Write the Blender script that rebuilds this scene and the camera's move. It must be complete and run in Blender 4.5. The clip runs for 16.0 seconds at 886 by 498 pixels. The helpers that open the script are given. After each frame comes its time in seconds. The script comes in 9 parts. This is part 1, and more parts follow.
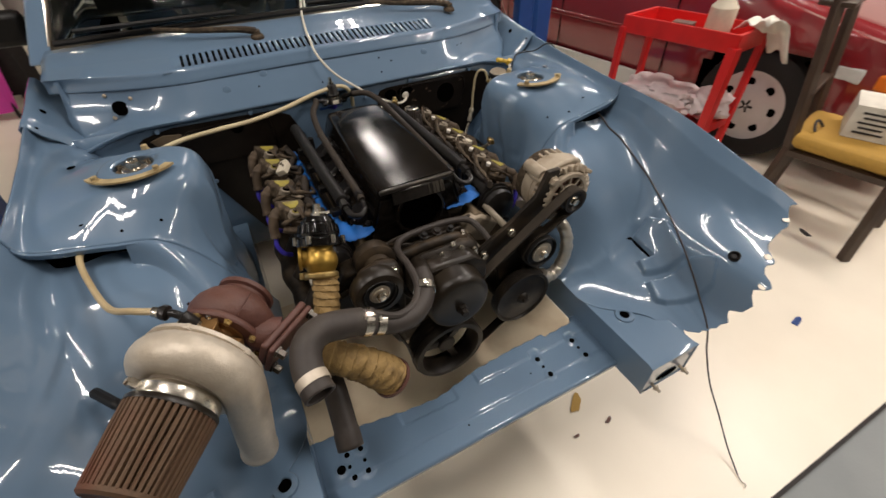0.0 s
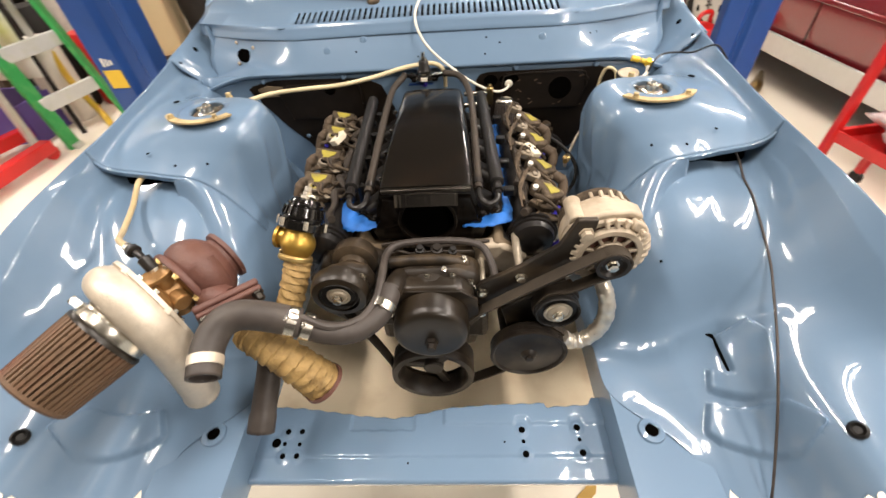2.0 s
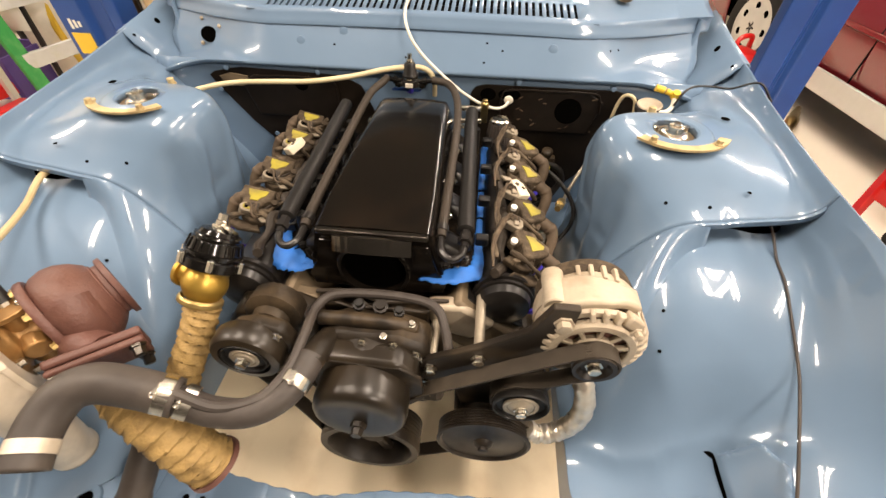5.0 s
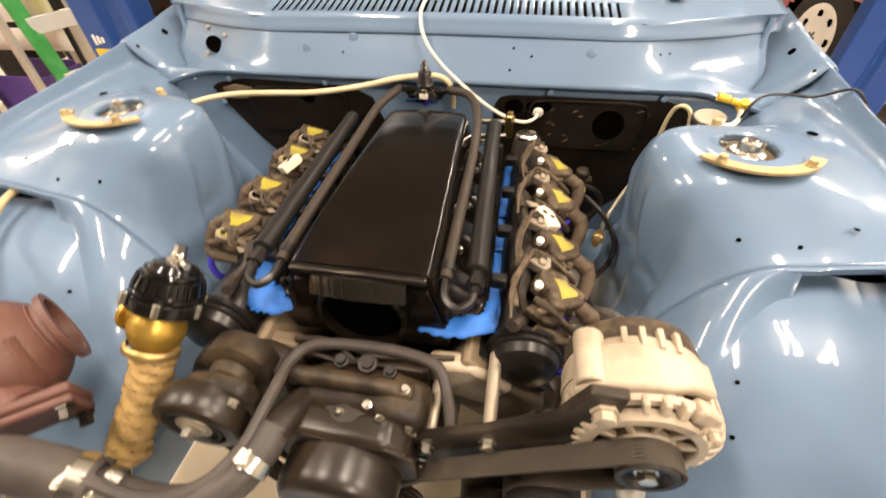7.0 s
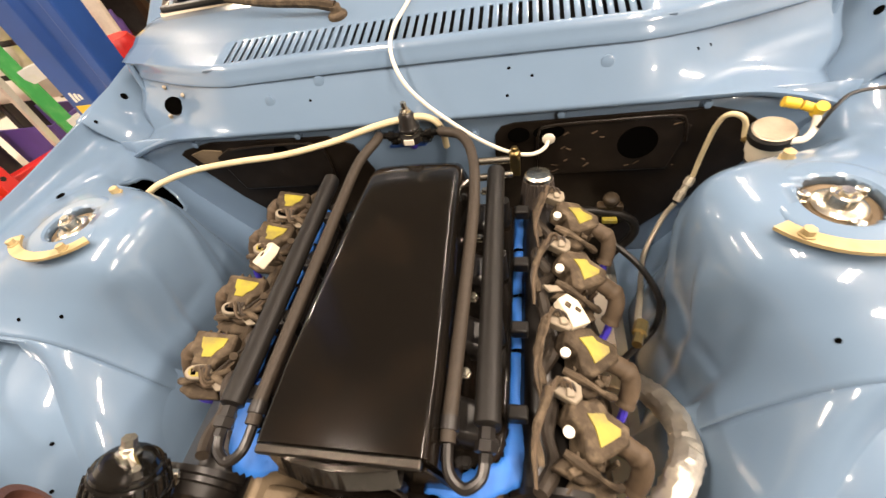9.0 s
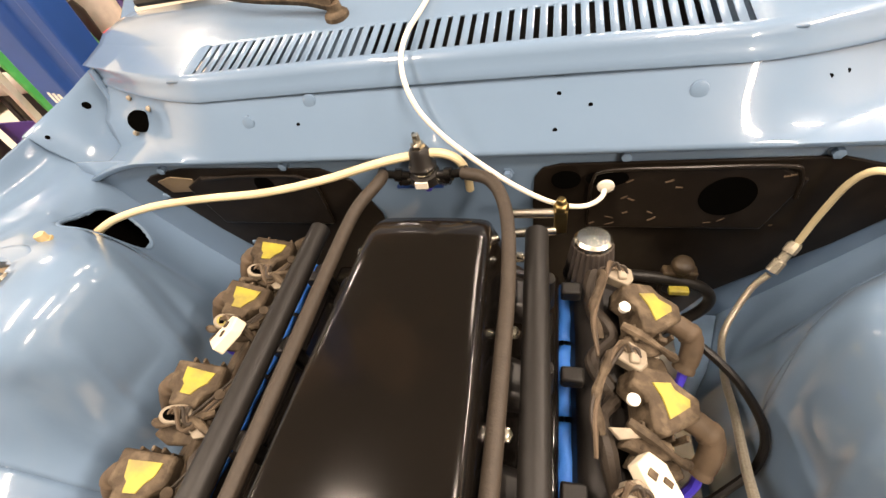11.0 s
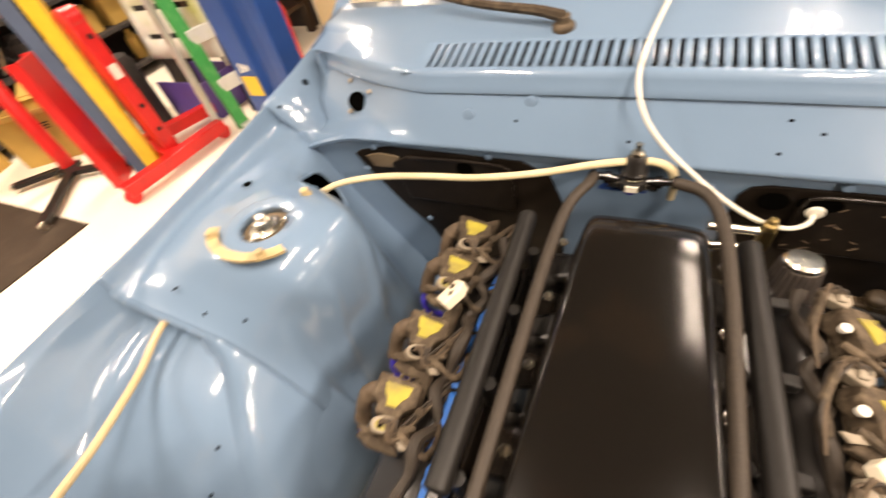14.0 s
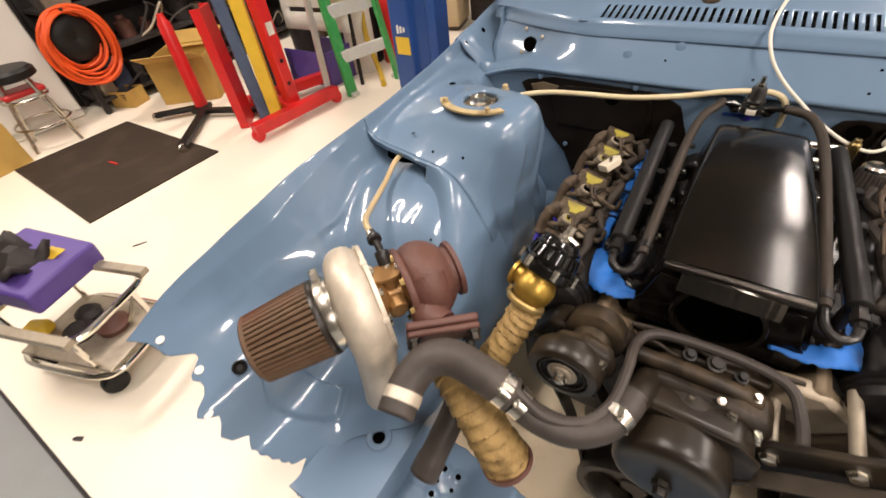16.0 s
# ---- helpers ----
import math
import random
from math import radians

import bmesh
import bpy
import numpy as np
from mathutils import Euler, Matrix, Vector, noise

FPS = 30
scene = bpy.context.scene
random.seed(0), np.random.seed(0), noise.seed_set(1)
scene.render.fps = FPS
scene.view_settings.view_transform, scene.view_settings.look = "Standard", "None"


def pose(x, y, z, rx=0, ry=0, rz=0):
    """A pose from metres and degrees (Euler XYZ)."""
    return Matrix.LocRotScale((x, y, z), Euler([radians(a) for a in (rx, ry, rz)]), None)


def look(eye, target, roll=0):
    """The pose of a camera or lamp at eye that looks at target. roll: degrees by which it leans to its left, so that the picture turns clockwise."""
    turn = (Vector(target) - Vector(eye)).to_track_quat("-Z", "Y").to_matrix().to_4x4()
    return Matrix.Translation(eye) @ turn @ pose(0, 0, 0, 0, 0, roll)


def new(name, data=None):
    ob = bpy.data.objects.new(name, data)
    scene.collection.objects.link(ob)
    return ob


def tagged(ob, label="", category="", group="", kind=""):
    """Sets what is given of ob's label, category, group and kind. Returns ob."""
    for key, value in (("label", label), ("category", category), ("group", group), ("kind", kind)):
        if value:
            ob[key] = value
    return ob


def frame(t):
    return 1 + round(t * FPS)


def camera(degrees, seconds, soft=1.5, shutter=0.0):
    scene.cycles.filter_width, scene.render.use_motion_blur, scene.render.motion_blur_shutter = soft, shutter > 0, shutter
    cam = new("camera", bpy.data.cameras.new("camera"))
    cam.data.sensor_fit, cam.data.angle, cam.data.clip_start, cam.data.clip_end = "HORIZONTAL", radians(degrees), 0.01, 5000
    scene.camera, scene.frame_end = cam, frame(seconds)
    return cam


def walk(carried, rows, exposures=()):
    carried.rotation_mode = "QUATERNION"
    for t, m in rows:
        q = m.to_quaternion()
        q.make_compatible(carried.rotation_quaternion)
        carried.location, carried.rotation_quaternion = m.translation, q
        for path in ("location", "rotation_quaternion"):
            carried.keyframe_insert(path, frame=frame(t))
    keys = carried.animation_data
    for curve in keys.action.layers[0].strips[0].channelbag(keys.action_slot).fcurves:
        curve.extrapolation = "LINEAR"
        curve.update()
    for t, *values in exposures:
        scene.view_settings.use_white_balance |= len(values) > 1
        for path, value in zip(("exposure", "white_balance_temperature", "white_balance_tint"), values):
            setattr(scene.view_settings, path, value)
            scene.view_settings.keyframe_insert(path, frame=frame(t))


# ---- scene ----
cam = camera(93.4, 16.0, shutter=0.5)
PATH = [
    (0, (-0.299, -1.037, 1.335), (0.373, 0.301, 0.009), -1.4),
    (0.5, (-0.223, -1.035, 1.324), (0.272, 0.363, -0.018), -4.1),
    (1, (-0.143, -0.963, 1.31), (0.203, 0.451, -0.061), -4.7),
    (1.5, (-0.057, -0.937, 1.308), (0.089, 0.482, -0.094), -5.2),
    (2, (0.087, -0.968, 1.312), (-0.015, 0.467, -0.077), -4.6),
    (2.5, (0.135, -0.974, 1.321), (-0.165, 0.469, -0.031), -6.8),
    (3, (0.136, -0.932, 1.307), (-0.197, 0.5, -0.049), -7.0),
    (3.5, (0.149, -0.89, 1.298), (-0.102, 0.525, -0.093), -4.6),
    (6, (0.197, -0.696, 1.177), (0.038, 0.708, -0.238), 3.0),
    (6.5, (0.216, -0.677, 1.124), (-0.026, 0.789, -0.215), 2.6),
    (7, (0.191, -0.629, 1.197), (-0.094, 0.814, -0.158), -1.7),
    (7.5, (0.194, -0.562, 1.254), (-0.012, 0.874, -0.122), -4.2),
    (8, (0.217, -0.474, 1.248), (-0.039, 0.918, -0.165), -8.6),
    (8.5, (0.219, -0.418, 1.242), (-0.143, 0.91, -0.209), -12.4),
    (9, (0.213, -0.39, 1.247), (-0.227, 0.9, -0.216), -14.7),
    (9.5, (0.193, -0.314, 1.228), (-0.294, 0.957, -0.237), -15.7),
    (12, (0.149, -0.178, 1.189), (-0.332, 1.09, -0.281), -13.6),
    (12.5, (0.139, -0.172, 1.188), (-0.331, 1.102, -0.28), -13.0),
    (13, (0.126, -0.165, 1.198), (-0.337, 1.097, -0.283), -13.0),
    (13.5, (0.053, -0.196, 1.244), (-0.47, 1.042, -0.238), -13.0),
    (14, (-0.024, -0.309, 1.28), (-0.767, 0.858, -0.164), -14.2),
    (14.5, (-0.07, -0.447, 1.254), (-1.019, 0.655, -0.119), -12.6),
    (15, (-0.123, -0.626, 1.278), (-1.021, 0.536, -0.079), -9.5),
    (15.5, (-0.122, -0.745, 1.31), (-0.95, 0.466, -0.049), -6.6),
    (16, (-0.087, -0.808, 1.282), (-0.969, 0.364, -0.077), -7.3),
]
walk(cam, [(t, look(eye, target, roll)) for t, eye, target, roll in PATH],
     exposures=[(0.0, -0.58, 6350, 10), (1.0, -0.3, 6200, 10), (1.5, 0.34, 6450, 10), (2.0, 0.65, 6500, 10), (3.0, 0.58, 6650, 11), (6.0, 0.87, 7400, 13), (7.5, 0.92, 7400, 14), (9.5, 1.04, 7400, 14), (12.5, 1.21, 7700, 16), (13.2, 1.13, 7700, 16), (14.5, 0.84, 7350, 14), (15.5, 0.4, 6650, 13), (16.0, 0.27, 6600, 13)])

# ---- world and light ----
world = bpy.data.worlds.new("garage_world")
scene.world = world
world.use_nodes = True
world.node_tree.nodes["Background"].inputs[0].default_value = (0.75, 0.85, 1.0, 1)
world.node_tree.nodes["Background"].inputs[1].default_value = 0.15
CEIL = 3.3
LIGHT_POWER = 18.5
# spot (2.3, -2.7) and the four side spots are added fill lights
LIGHT_SPOTS = [(-0.95, -0.60), (0.95, -0.35), (2.3, -2.7), (-3.2, -0.6), (-3.4, 2.4), (0.97, 2.18), (3.2, -0.6), (3.3, 1.6), (1.15, 3.9)]


def strip_lamp(x, y, power):
    data = bpy.data.lights.new("assumed_tube_light", "AREA")
    data.shape, data.size, data.size_y, data.energy = "RECTANGLE", 0.05, 1.2, power
    data.color = (1.0, 0.905, 0.825)
    ob = new("assumed_tube_light", data)
    ob.location = (x, y, CEIL - 0.11)
    return ob


for lx, ly in LIGHT_SPOTS:
    # the added front and side fill runs stronger to brighten the floor
    power = LIGHT_POWER * (1.7 if lx < -2.5 else 2.3 if lx > 2.5 else 2.2 if ly < -2 else 0.5 if 2 < ly < 3 else 1.05)
    strip_lamp(lx - 0.08, ly, power)
    strip_lamp(lx + 0.08, ly, power)


# ---- materials ----
def material(name, colour, rough=0.5, metal=0.0, vary=0.12, scale=30.0, bump=0.0, bump_scale=120.0,
             coat=0.0, stain=None, stain_scale=4.0, stain_amount=0.5, per_object=0.0, spec=0.5, wave=0.0):
    m = bpy.data.materials.new(name)
    m.use_nodes = True
    nt = m.node_tree
    n, l = nt.nodes, nt.links
    b = n["Principled BSDF"]
    b.inputs["Metallic"].default_value = metal
    b.inputs["Coat Weight"].default_value = coat
    b.inputs["Coat Roughness"].default_value = 0.035
    b.inputs["Specular IOR Level"].default_value = spec
    co = n.new("ShaderNodeTexCoord")
    fine = n.new("ShaderNodeTexNoise")
    fine.inputs["Scale"].default_value, fine.inputs["Detail"].default_value = scale, 6
    l.new(co.outputs["Object"], fine.inputs["Vector"])
    mix = n.new("ShaderNodeMix")
    mix.data_type = "RGBA"
    dark = tuple(c * (1 - vary) for c in colour)
    lite = tuple(min(1.0, c * (1 + vary)) for c in colour)
    mix.inputs[6].default_value, mix.inputs[7].default_value = (*dark, 1), (*lite, 1)
    l.new(fine.outputs["Fac"], mix.inputs[0])
    out = mix.outputs[2]
    if stain:
        big = n.new("ShaderNodeTexNoise")
        big.inputs["Scale"].default_value, big.inputs["Detail"].default_value = stain_scale, 8
        l.new(co.outputs["Object"], big.inputs["Vector"])
        ramp = n.new("ShaderNodeMapRange")
        ramp.inputs[1].default_value, ramp.inputs[2].default_value = 0.48, 0.72
        ramp.inputs[3].default_value, ramp.inputs[4].default_value = 0.0, stain_amount
        l.new(big.outputs["Fac"], ramp.inputs[0])
        mix2 = n.new("ShaderNodeMix")
        mix2.data_type = "RGBA"
        mix2.inputs[7].default_value = (*stain, 1)
        l.new(ramp.outputs[0], mix2.inputs[0])
        l.new(out, mix2.inputs[6])
        out = mix2.outputs[2]
    if per_object:
        info = n.new("ShaderNodeObjectInfo")
        hsv = n.new("ShaderNodeHueSaturation")
        rng = n.new("ShaderNodeMapRange")
        rng.inputs[3].default_value, rng.inputs[4].default_value = 1 - per_object, 1 + per_object
        l.new(info.outputs["Random"], rng.inputs[0])
        l.new(rng.outputs[0], hsv.inputs["Value"])
        l.new(out, hsv.inputs["Color"])
        out = hsv.outputs[0]
    l.new(out, b.inputs["Base Color"])
    rr = n.new("ShaderNodeMapRange")
    rr.inputs[3].default_value, rr.inputs[4].default_value = max(0.02, rough * 0.8), min(1.0, rough * 1.2)
    l.new(fine.outputs["Fac"], rr.inputs[0])
    l.new(rr.outputs[0], b.inputs["Roughness"])
    if bump:
        bn = n.new("ShaderNodeTexNoise")
        bn.inputs["Scale"].default_value, bn.inputs["Detail"].default_value = bump_scale, 4
        l.new(co.outputs["Object"], bn.inputs["Vector"])
        bp = n.new("ShaderNodeBump")
        bp.inputs["Strength"].default_value, bp.inputs["Distance"].default_value = bump, 0.002
        l.new(bn.outputs["Fac"], bp.inputs["Height"])
        if wave:
            wn = n.new("ShaderNodeTexNoise")
            wn.inputs["Scale"].default_value, wn.inputs["Detail"].default_value = 6.5, 2
            l.new(co.outputs["Object"], wn.inputs["Vector"])
            wb_ = n.new("ShaderNodeBump")
            wb_.inputs["Strength"].default_value, wb_.inputs["Distance"].default_value = wave, 0.012
            l.new(wn.outputs["Fac"], wb_.inputs["Height"])
            l.new(wb_.outputs[0], bp.inputs["Normal"])
        l.new(bp.outputs[0], b.inputs["Normal"])
        if coat:
            l.new(bp.outputs[0], b.inputs["Coat Normal"])
    return m


M = {
    "blue": material("blue_paint", (0.130, 0.200, 0.288), 0.30, vary=0.05, scale=9, coat=0.9, bump=0.16, bump_scale=26, spec=0.2, wave=0.17),
    "blackpaint": material("satin_black_paint", (0.012, 0.0105, 0.0095), 0.32, vary=0.3, scale=60, bump=0.05, spec=0.4),
    "panel": material("black_firewall_panel", (0.0085, 0.0062, 0.0045), 0.30, vary=0.4, scale=14, bump=0.25, bump_scale=25, stain=(0.05, 0.04, 0.03), stain_scale=26, stain_amount=0.10, spec=0.2),
    "plenum": material("black_powder_coat", (0.0048, 0.0040, 0.0033), 0.14, vary=0.15, scale=7, bump=0.03, bump_scale=14, stain=(0.020, 0.0125, 0.0075), stain_scale=5, stain_amount=0.75, spec=0.30),
    "blackplastic": material("black_plastic", (0.009, 0.008, 0.007), 0.45, vary=0.3, scale=80, bump=0.12, spec=0.3),
    "pulley": material("dusty_black_pulley", (0.013, 0.0095, 0.0065), 0.42, vary=0.4, scale=25, stain=(0.058, 0.041, 0.024), stain_scale=16, stain_amount=0.7, spec=0.3),
    "block": material("oily_engine_block", (0.015, 0.0108, 0.0068), 0.45, vary=0.6, scale=30, bump=0.6, bump_scale=60, stain=(0.075, 0.052, 0.030), stain_scale=18, stain_amount=0.8, spec=0.25),
    "boot": material("dusty_brown_boot", (0.088, 0.062, 0.040), 0.62, vary=0.35, scale=50, bump=0.3, bump_scale=150, stain=(0.04, 0.029, 0.018), stain_scale=40, stain_amount=0.6, spec=0.25),
    "drum": material("smooth_black_drum", (0.014, 0.0105, 0.007), 0.33, vary=0.35, scale=20, stain=(0.045, 0.032, 0.019), stain_scale=7, stain_amount=0.6, bump=0.04, bump_scale=90, spec=0.4),
    "altcast": material("pale_alternator_casting", (0.42, 0.35, 0.26), 0.5, metal=0.15, vary=0.18, scale=70, bump=0.3, bump_scale=160, stain=(0.24, 0.18, 0.115), stain_scale=22, stain_amount=0.6),
    "rubber": material("grey_rubber_hose", (0.044, 0.036, 0.031), 0.52, vary=0.25, scale=60, bump=0.15, stain=(0.10, 0.082, 0.066), stain_scale=14, stain_amount=0.45, spec=0.35),
    "loom": material("brown_black_loom", (0.036, 0.028, 0.021), 0.55, vary=0.4, scale=150, bump=0.3, bump_scale=400, spec=0.25),
    "coil": material("dusty_coil_plastic", (0.056, 0.041, 0.027), 0.68, vary=0.65, scale=90, bump=0.8, bump_scale=180, stain=(0.150, 0.114, 0.076), stain_scale=60, stain_amount=0.75, per_object=0.25, spec=0.15),
    "yellow": material("yellow_coil_label", (0.285, 0.238, 0.028), 0.5, vary=0.35, scale=60, stain=(0.12, 0.088, 0.04), stain_scale=40, stain_amount=0.7, bump=0.3, bump_scale=90),
    "duskwhite": material("dusty_pale_plastic", (0.235, 0.195, 0.14), 0.6, vary=0.3, scale=70, stain=(0.12, 0.092, 0.06), stain_scale=50, stain_amount=0.6),
    "white": material("off_white_plastic", (0.62, 0.55, 0.42), 0.45, vary=0.1, scale=50),
    "tape": material("blue_masking_tape", (0.012, 0.13, 0.46), 0.6, vary=0.2, scale=30, bump=0.5, bump_scale=60),
    "alu": material("cast_aluminium", (0.40, 0.345, 0.265), 0.42, metal=0.55, vary=0.2, scale=60, bump=0.3, bump_scale=160, stain=(0.22, 0.17, 0.11), stain_scale=14, stain_amount=0.45),
    "castcomp": material("compressor_cast_aluminium", (0.60, 0.53, 0.43), 0.42, metal=0.3, vary=0.14, scale=90, bump=0.3, bump_scale=220, stain=(0.36, 0.29, 0.20), stain_scale=11, stain_amount=0.6),
    "steel": material("bright_steel", (0.62, 0.58, 0.50), 0.25, metal=1.0, vary=0.15, scale=40),
    "polish": material("dull_milled_edge", (0.065, 0.058, 0.050), 0.32, metal=0.95, vary=0.4, scale=140, stain=(0.04, 0.034, 0.028), stain_scale=26, stain_amount=0.5),
    "flange": material("polished_throttle_flange", (0.11, 0.10, 0.088), 0.17, metal=0.95, vary=0.2, scale=60),
    "zinc": material("yellow_zinc_steel", (0.50, 0.36, 0.14), 0.35, metal=0.8, vary=0.3, scale=60, stain=(0.30, 0.22, 0.12), stain_scale=20, stain_amount=0.5),
    "brass": material("brass", (0.32, 0.23, 0.095), 0.34, metal=1.0, vary=0.2, scale=60),
    "gold": material("gold_wastegate_flange", (0.48, 0.30, 0.06), 0.36, metal=0.75, vary=0.25, scale=35, stain=(0.28, 0.17, 0.04), stain_scale=12, stain_amount=0.5),
    "wrap": material("tan_exhaust_wrap", (0.33, 0.215, 0.08), 0.62, vary=0.4, scale=110, bump=0.9, bump_scale=260, stain=(0.11, 0.065, 0.022), stain_scale=30, stain_amount=0.75, spec=0.35),
    "rusttan": material("tan_strut_plate", (0.43, 0.33, 0.165), 0.6, vary=0.25, scale=60, stain=(0.20, 0.14, 0.065), stain_scale=25, stain_amount=0.6),
    "turbine": material("maroon_cast_iron", (0.105, 0.045, 0.034), 0.5, vary=0.25, scale=80, bump=0.5, bump_scale=200, stain=(0.16, 0.075, 0.045), stain_scale=9, stain_amount=0.45, spec=0.4),
    "chra": material("oily_bronze_casting", (0.30, 0.165, 0.06), 0.36, metal=0.55, vary=0.5, scale=40, bump=0.6, bump_scale=80, stain=(0.12, 0.06, 0.022), stain_scale=22, stain_amount=0.7),
    "filter": material("red_brown_filter_pleats", (0.108, 0.064, 0.036), 0.62, vary=0.4, scale=120, bump=0.4, bump_scale=300, stain=(0.12, 0.038, 0.020), stain_scale=9, stain_amount=0.8, spec=0.3),
    "amber": material("amber_oil_hose", (0.47, 0.365, 0.20), 0.4, vary=0.15, scale=40, stain=(0.32, 0.22, 0.09), stain_scale=14, stain_amount=0.5),
    "cream": material("cream_hose", (0.58, 0.49, 0.30), 0.5, vary=0.12, scale=40, stain=(0.38, 0.30, 0.17), stain_scale=12, stain_amount=0.4),
    "whitewire": material("white_wire", (0.64, 0.60, 0.50), 0.45, vary=0.05, scale=40),
    "foil": material("crumpled_foil", (0.70, 0.64, 0.54), 0.30, metal=0.75, vary=0.3, scale=60, bump=1.0, bump_scale=55),
    "braid": material("braided_line", (0.40, 0.36, 0.28), 0.4, metal=0.7, vary=0.4, scale=400, bump=0.5, bump_scale=700),
    "purple": material("blue_plug_wire", (0.05, 0.035, 0.42), 0.4, vary=0.1),
    # flat near-black that paints the shade inside holes and gaps
    "dark": material("void_shade", (0.0015, 0.0014, 0.0012), 0.9, vary=0.1, spec=0.0),
    "glass": material("smoked_glass", (0.02, 0.024, 0.022), 0.05, vary=0.05, spec=0.6),
    "headalu": material("stained_head_aluminium", (0.17, 0.128, 0.082), 0.55, metal=0.35, vary=0.25, scale=40, bump=0.4, bump_scale=120, stain=(0.09, 0.065, 0.04), stain_scale=14, stain_amount=0.7, spec=0.3),
    "chrome": material("chrome_trim", (0.80, 0.76, 0.68), 0.12, metal=1.0, vary=0.05),
    "whitefloor": material("white_floor_coating", (0.90, 0.82, 0.68), 0.35, vary=0.04, scale=3, bump=0.1, bump_scale=30, stain=(0.74, 0.65, 0.50), stain_scale=1.2, stain_amount=0.5),
    "concrete": material("grey_concrete", (0.24, 0.255, 0.255), 0.7, vary=0.1, scale=8, bump=0.3, stain=(0.32, 0.33, 0.32), stain_scale=2, stain_amount=0.5),
    "mat": material("brown_black_rubber_mat", (0.040, 0.028, 0.019), 0.75, vary=0.3, scale=40, bump=0.4, stain=(0.075, 0.055, 0.038), stain_scale=5, stain_amount=0.5, spec=0.2),
    "wallwhite": material("white_wall", (0.70, 0.67, 0.60), 0.7, vary=0.04, scale=4, bump=0.1),
    "darkwall": material("dark_unseen_wall", (0.075, 0.072, 0.068), 0.6, vary=0.15, scale=5, bump=0.1),
    "ceilwhite": material("dim_grey_ceiling", (0.19, 0.18, 0.16), 0.8, vary=0.08, scale=4),
    "lift": material("blue_lift_paint", (0.012, 0.055, 0.22), 0.35, vary=0.12, scale=14, stain=(0.01, 0.04, 0.16), stain_scale=4, stain_amount=0.5),
    "red": material("red_tool_paint", (0.58, 0.014, 0.013), 0.35, vary=0.12, scale=18, stain=(0.30, 0.012, 0.01), stain_scale=8, stain_amount=0.4),
    "carred": material("dark_red_car_paint", (0.20, 0.012, 0.016), 0.22, vary=0.08, scale=6, coat=0.8),
    "belt": material("dusty_belt_rubber", (0.036, 0.028, 0.020), 0.6, vary=0.3, scale=50, bump=0.2, stain=(0.075, 0.058, 0.04), stain_scale=12, stain_amount=0.5, spec=0.25),
    "tyre": material("tyre_rubber", (0.018, 0.016, 0.015), 0.75, vary=0.3, scale=40, bump=0.3, spec=0.2),
    "rim": material("silver_alloy", (0.55, 0.54, 0.52), 0.35, metal=0.6, vary=0.08, scale=20),
    "green": material("green_fibreglass", (0.03, 0.30, 0.07), 0.45, vary=0.2, scale=20, stain=(0.3, 0.4, 0.2), stain_scale=20, stain_amount=0.2),
    "alupaint": material("ladder_aluminium", (0.62, 0.62, 0.60), 0.4, metal=0.4, vary=0.1, scale=20, stain=(0.45, 0.46, 0.2), stain_scale=9, stain_amount=0.4),
    "wood": material("dark_chair_wood", (0.045, 0.025, 0.014), 0.4, vary=0.4, scale=12),
    "seat": material("mustard_seat_cloth", (0.42, 0.24, 0.04), 0.8, vary=0.15, scale=80, bump=0.4),
    "card": material("cardboard", (0.50, 0.31, 0.075), 0.75, vary=0.12, scale=10, stain=(0.33, 0.18, 0.05), stain_scale=4, stain_amount=0.5),
    "paper": material("printed_paper", (0.62, 0.58, 0.50), 0.6, vary=0.25, scale=22),
    "cloth": material("white_cloth", (0.70, 0.65, 0.57), 0.9, vary=0.1, scale=30, bump=0.4, bump_scale=40),
    "bag": material("pinkish_plastic_bag", (0.62, 0.53, 0.52), 0.3, vary=0.15, scale=20, bump=0.8, bump_scale=30),
    "orange": material("orange_air_hose", (0.75, 0.09, 0.012), 0.4, vary=0.1),
    "ylw": material("yellow_paint", (0.65, 0.42, 0.03), 0.45, vary=0.15, scale=20),
    "violet": material("violet_plastic", (0.09, 0.05, 0.24), 0.45, vary=0.25, scale=8),
    "pink": material("pink_cloth", (0.70, 0.06, 0.42), 0.7, vary=0.2, scale=12),
    "denim": material("blue_grey_paint", (0.06, 0.09, 0.16), 0.5, vary=0.2, scale=15),
    "tan": material("tan_panel", (0.52, 0.41, 0.24), 0.6, vary=0.08, scale=6),
    "clutter": material("dark_clutter", (0.035, 0.030, 0.028), 0.6, vary=0.5, scale=20, per_object=0.5, spec=0.25),
    "paneltop": material("scuffed_white_sheet", (0.72, 0.72, 0.66), 0.5, vary=0.08, scale=12, stain=(0.42, 0.44, 0.12), stain_scale=3.5, stain_amount=0.9),
    # tone of the sheet added over the floor under the engine
    "tansheet": material("stained_tan_sheet", (0.83, 0.70, 0.50), 0.7, vary=0.06, scale=6, stain=(0.50, 0.34, 0.18), stain_scale=5, stain_amount=0.6),
    "glossblack": material("gloss_black_anodising", (0.005, 0.0045, 0.004), 0.13, vary=0.2, scale=60, spec=0.6),
    "lampglass": material("amber_lens", (0.80, 0.20, 0.02), 0.2, vary=0.1),
    "clearlens": material("clear_lens", (0.65, 0.65, 0.62), 0.15, vary=0.15, scale=60),
}


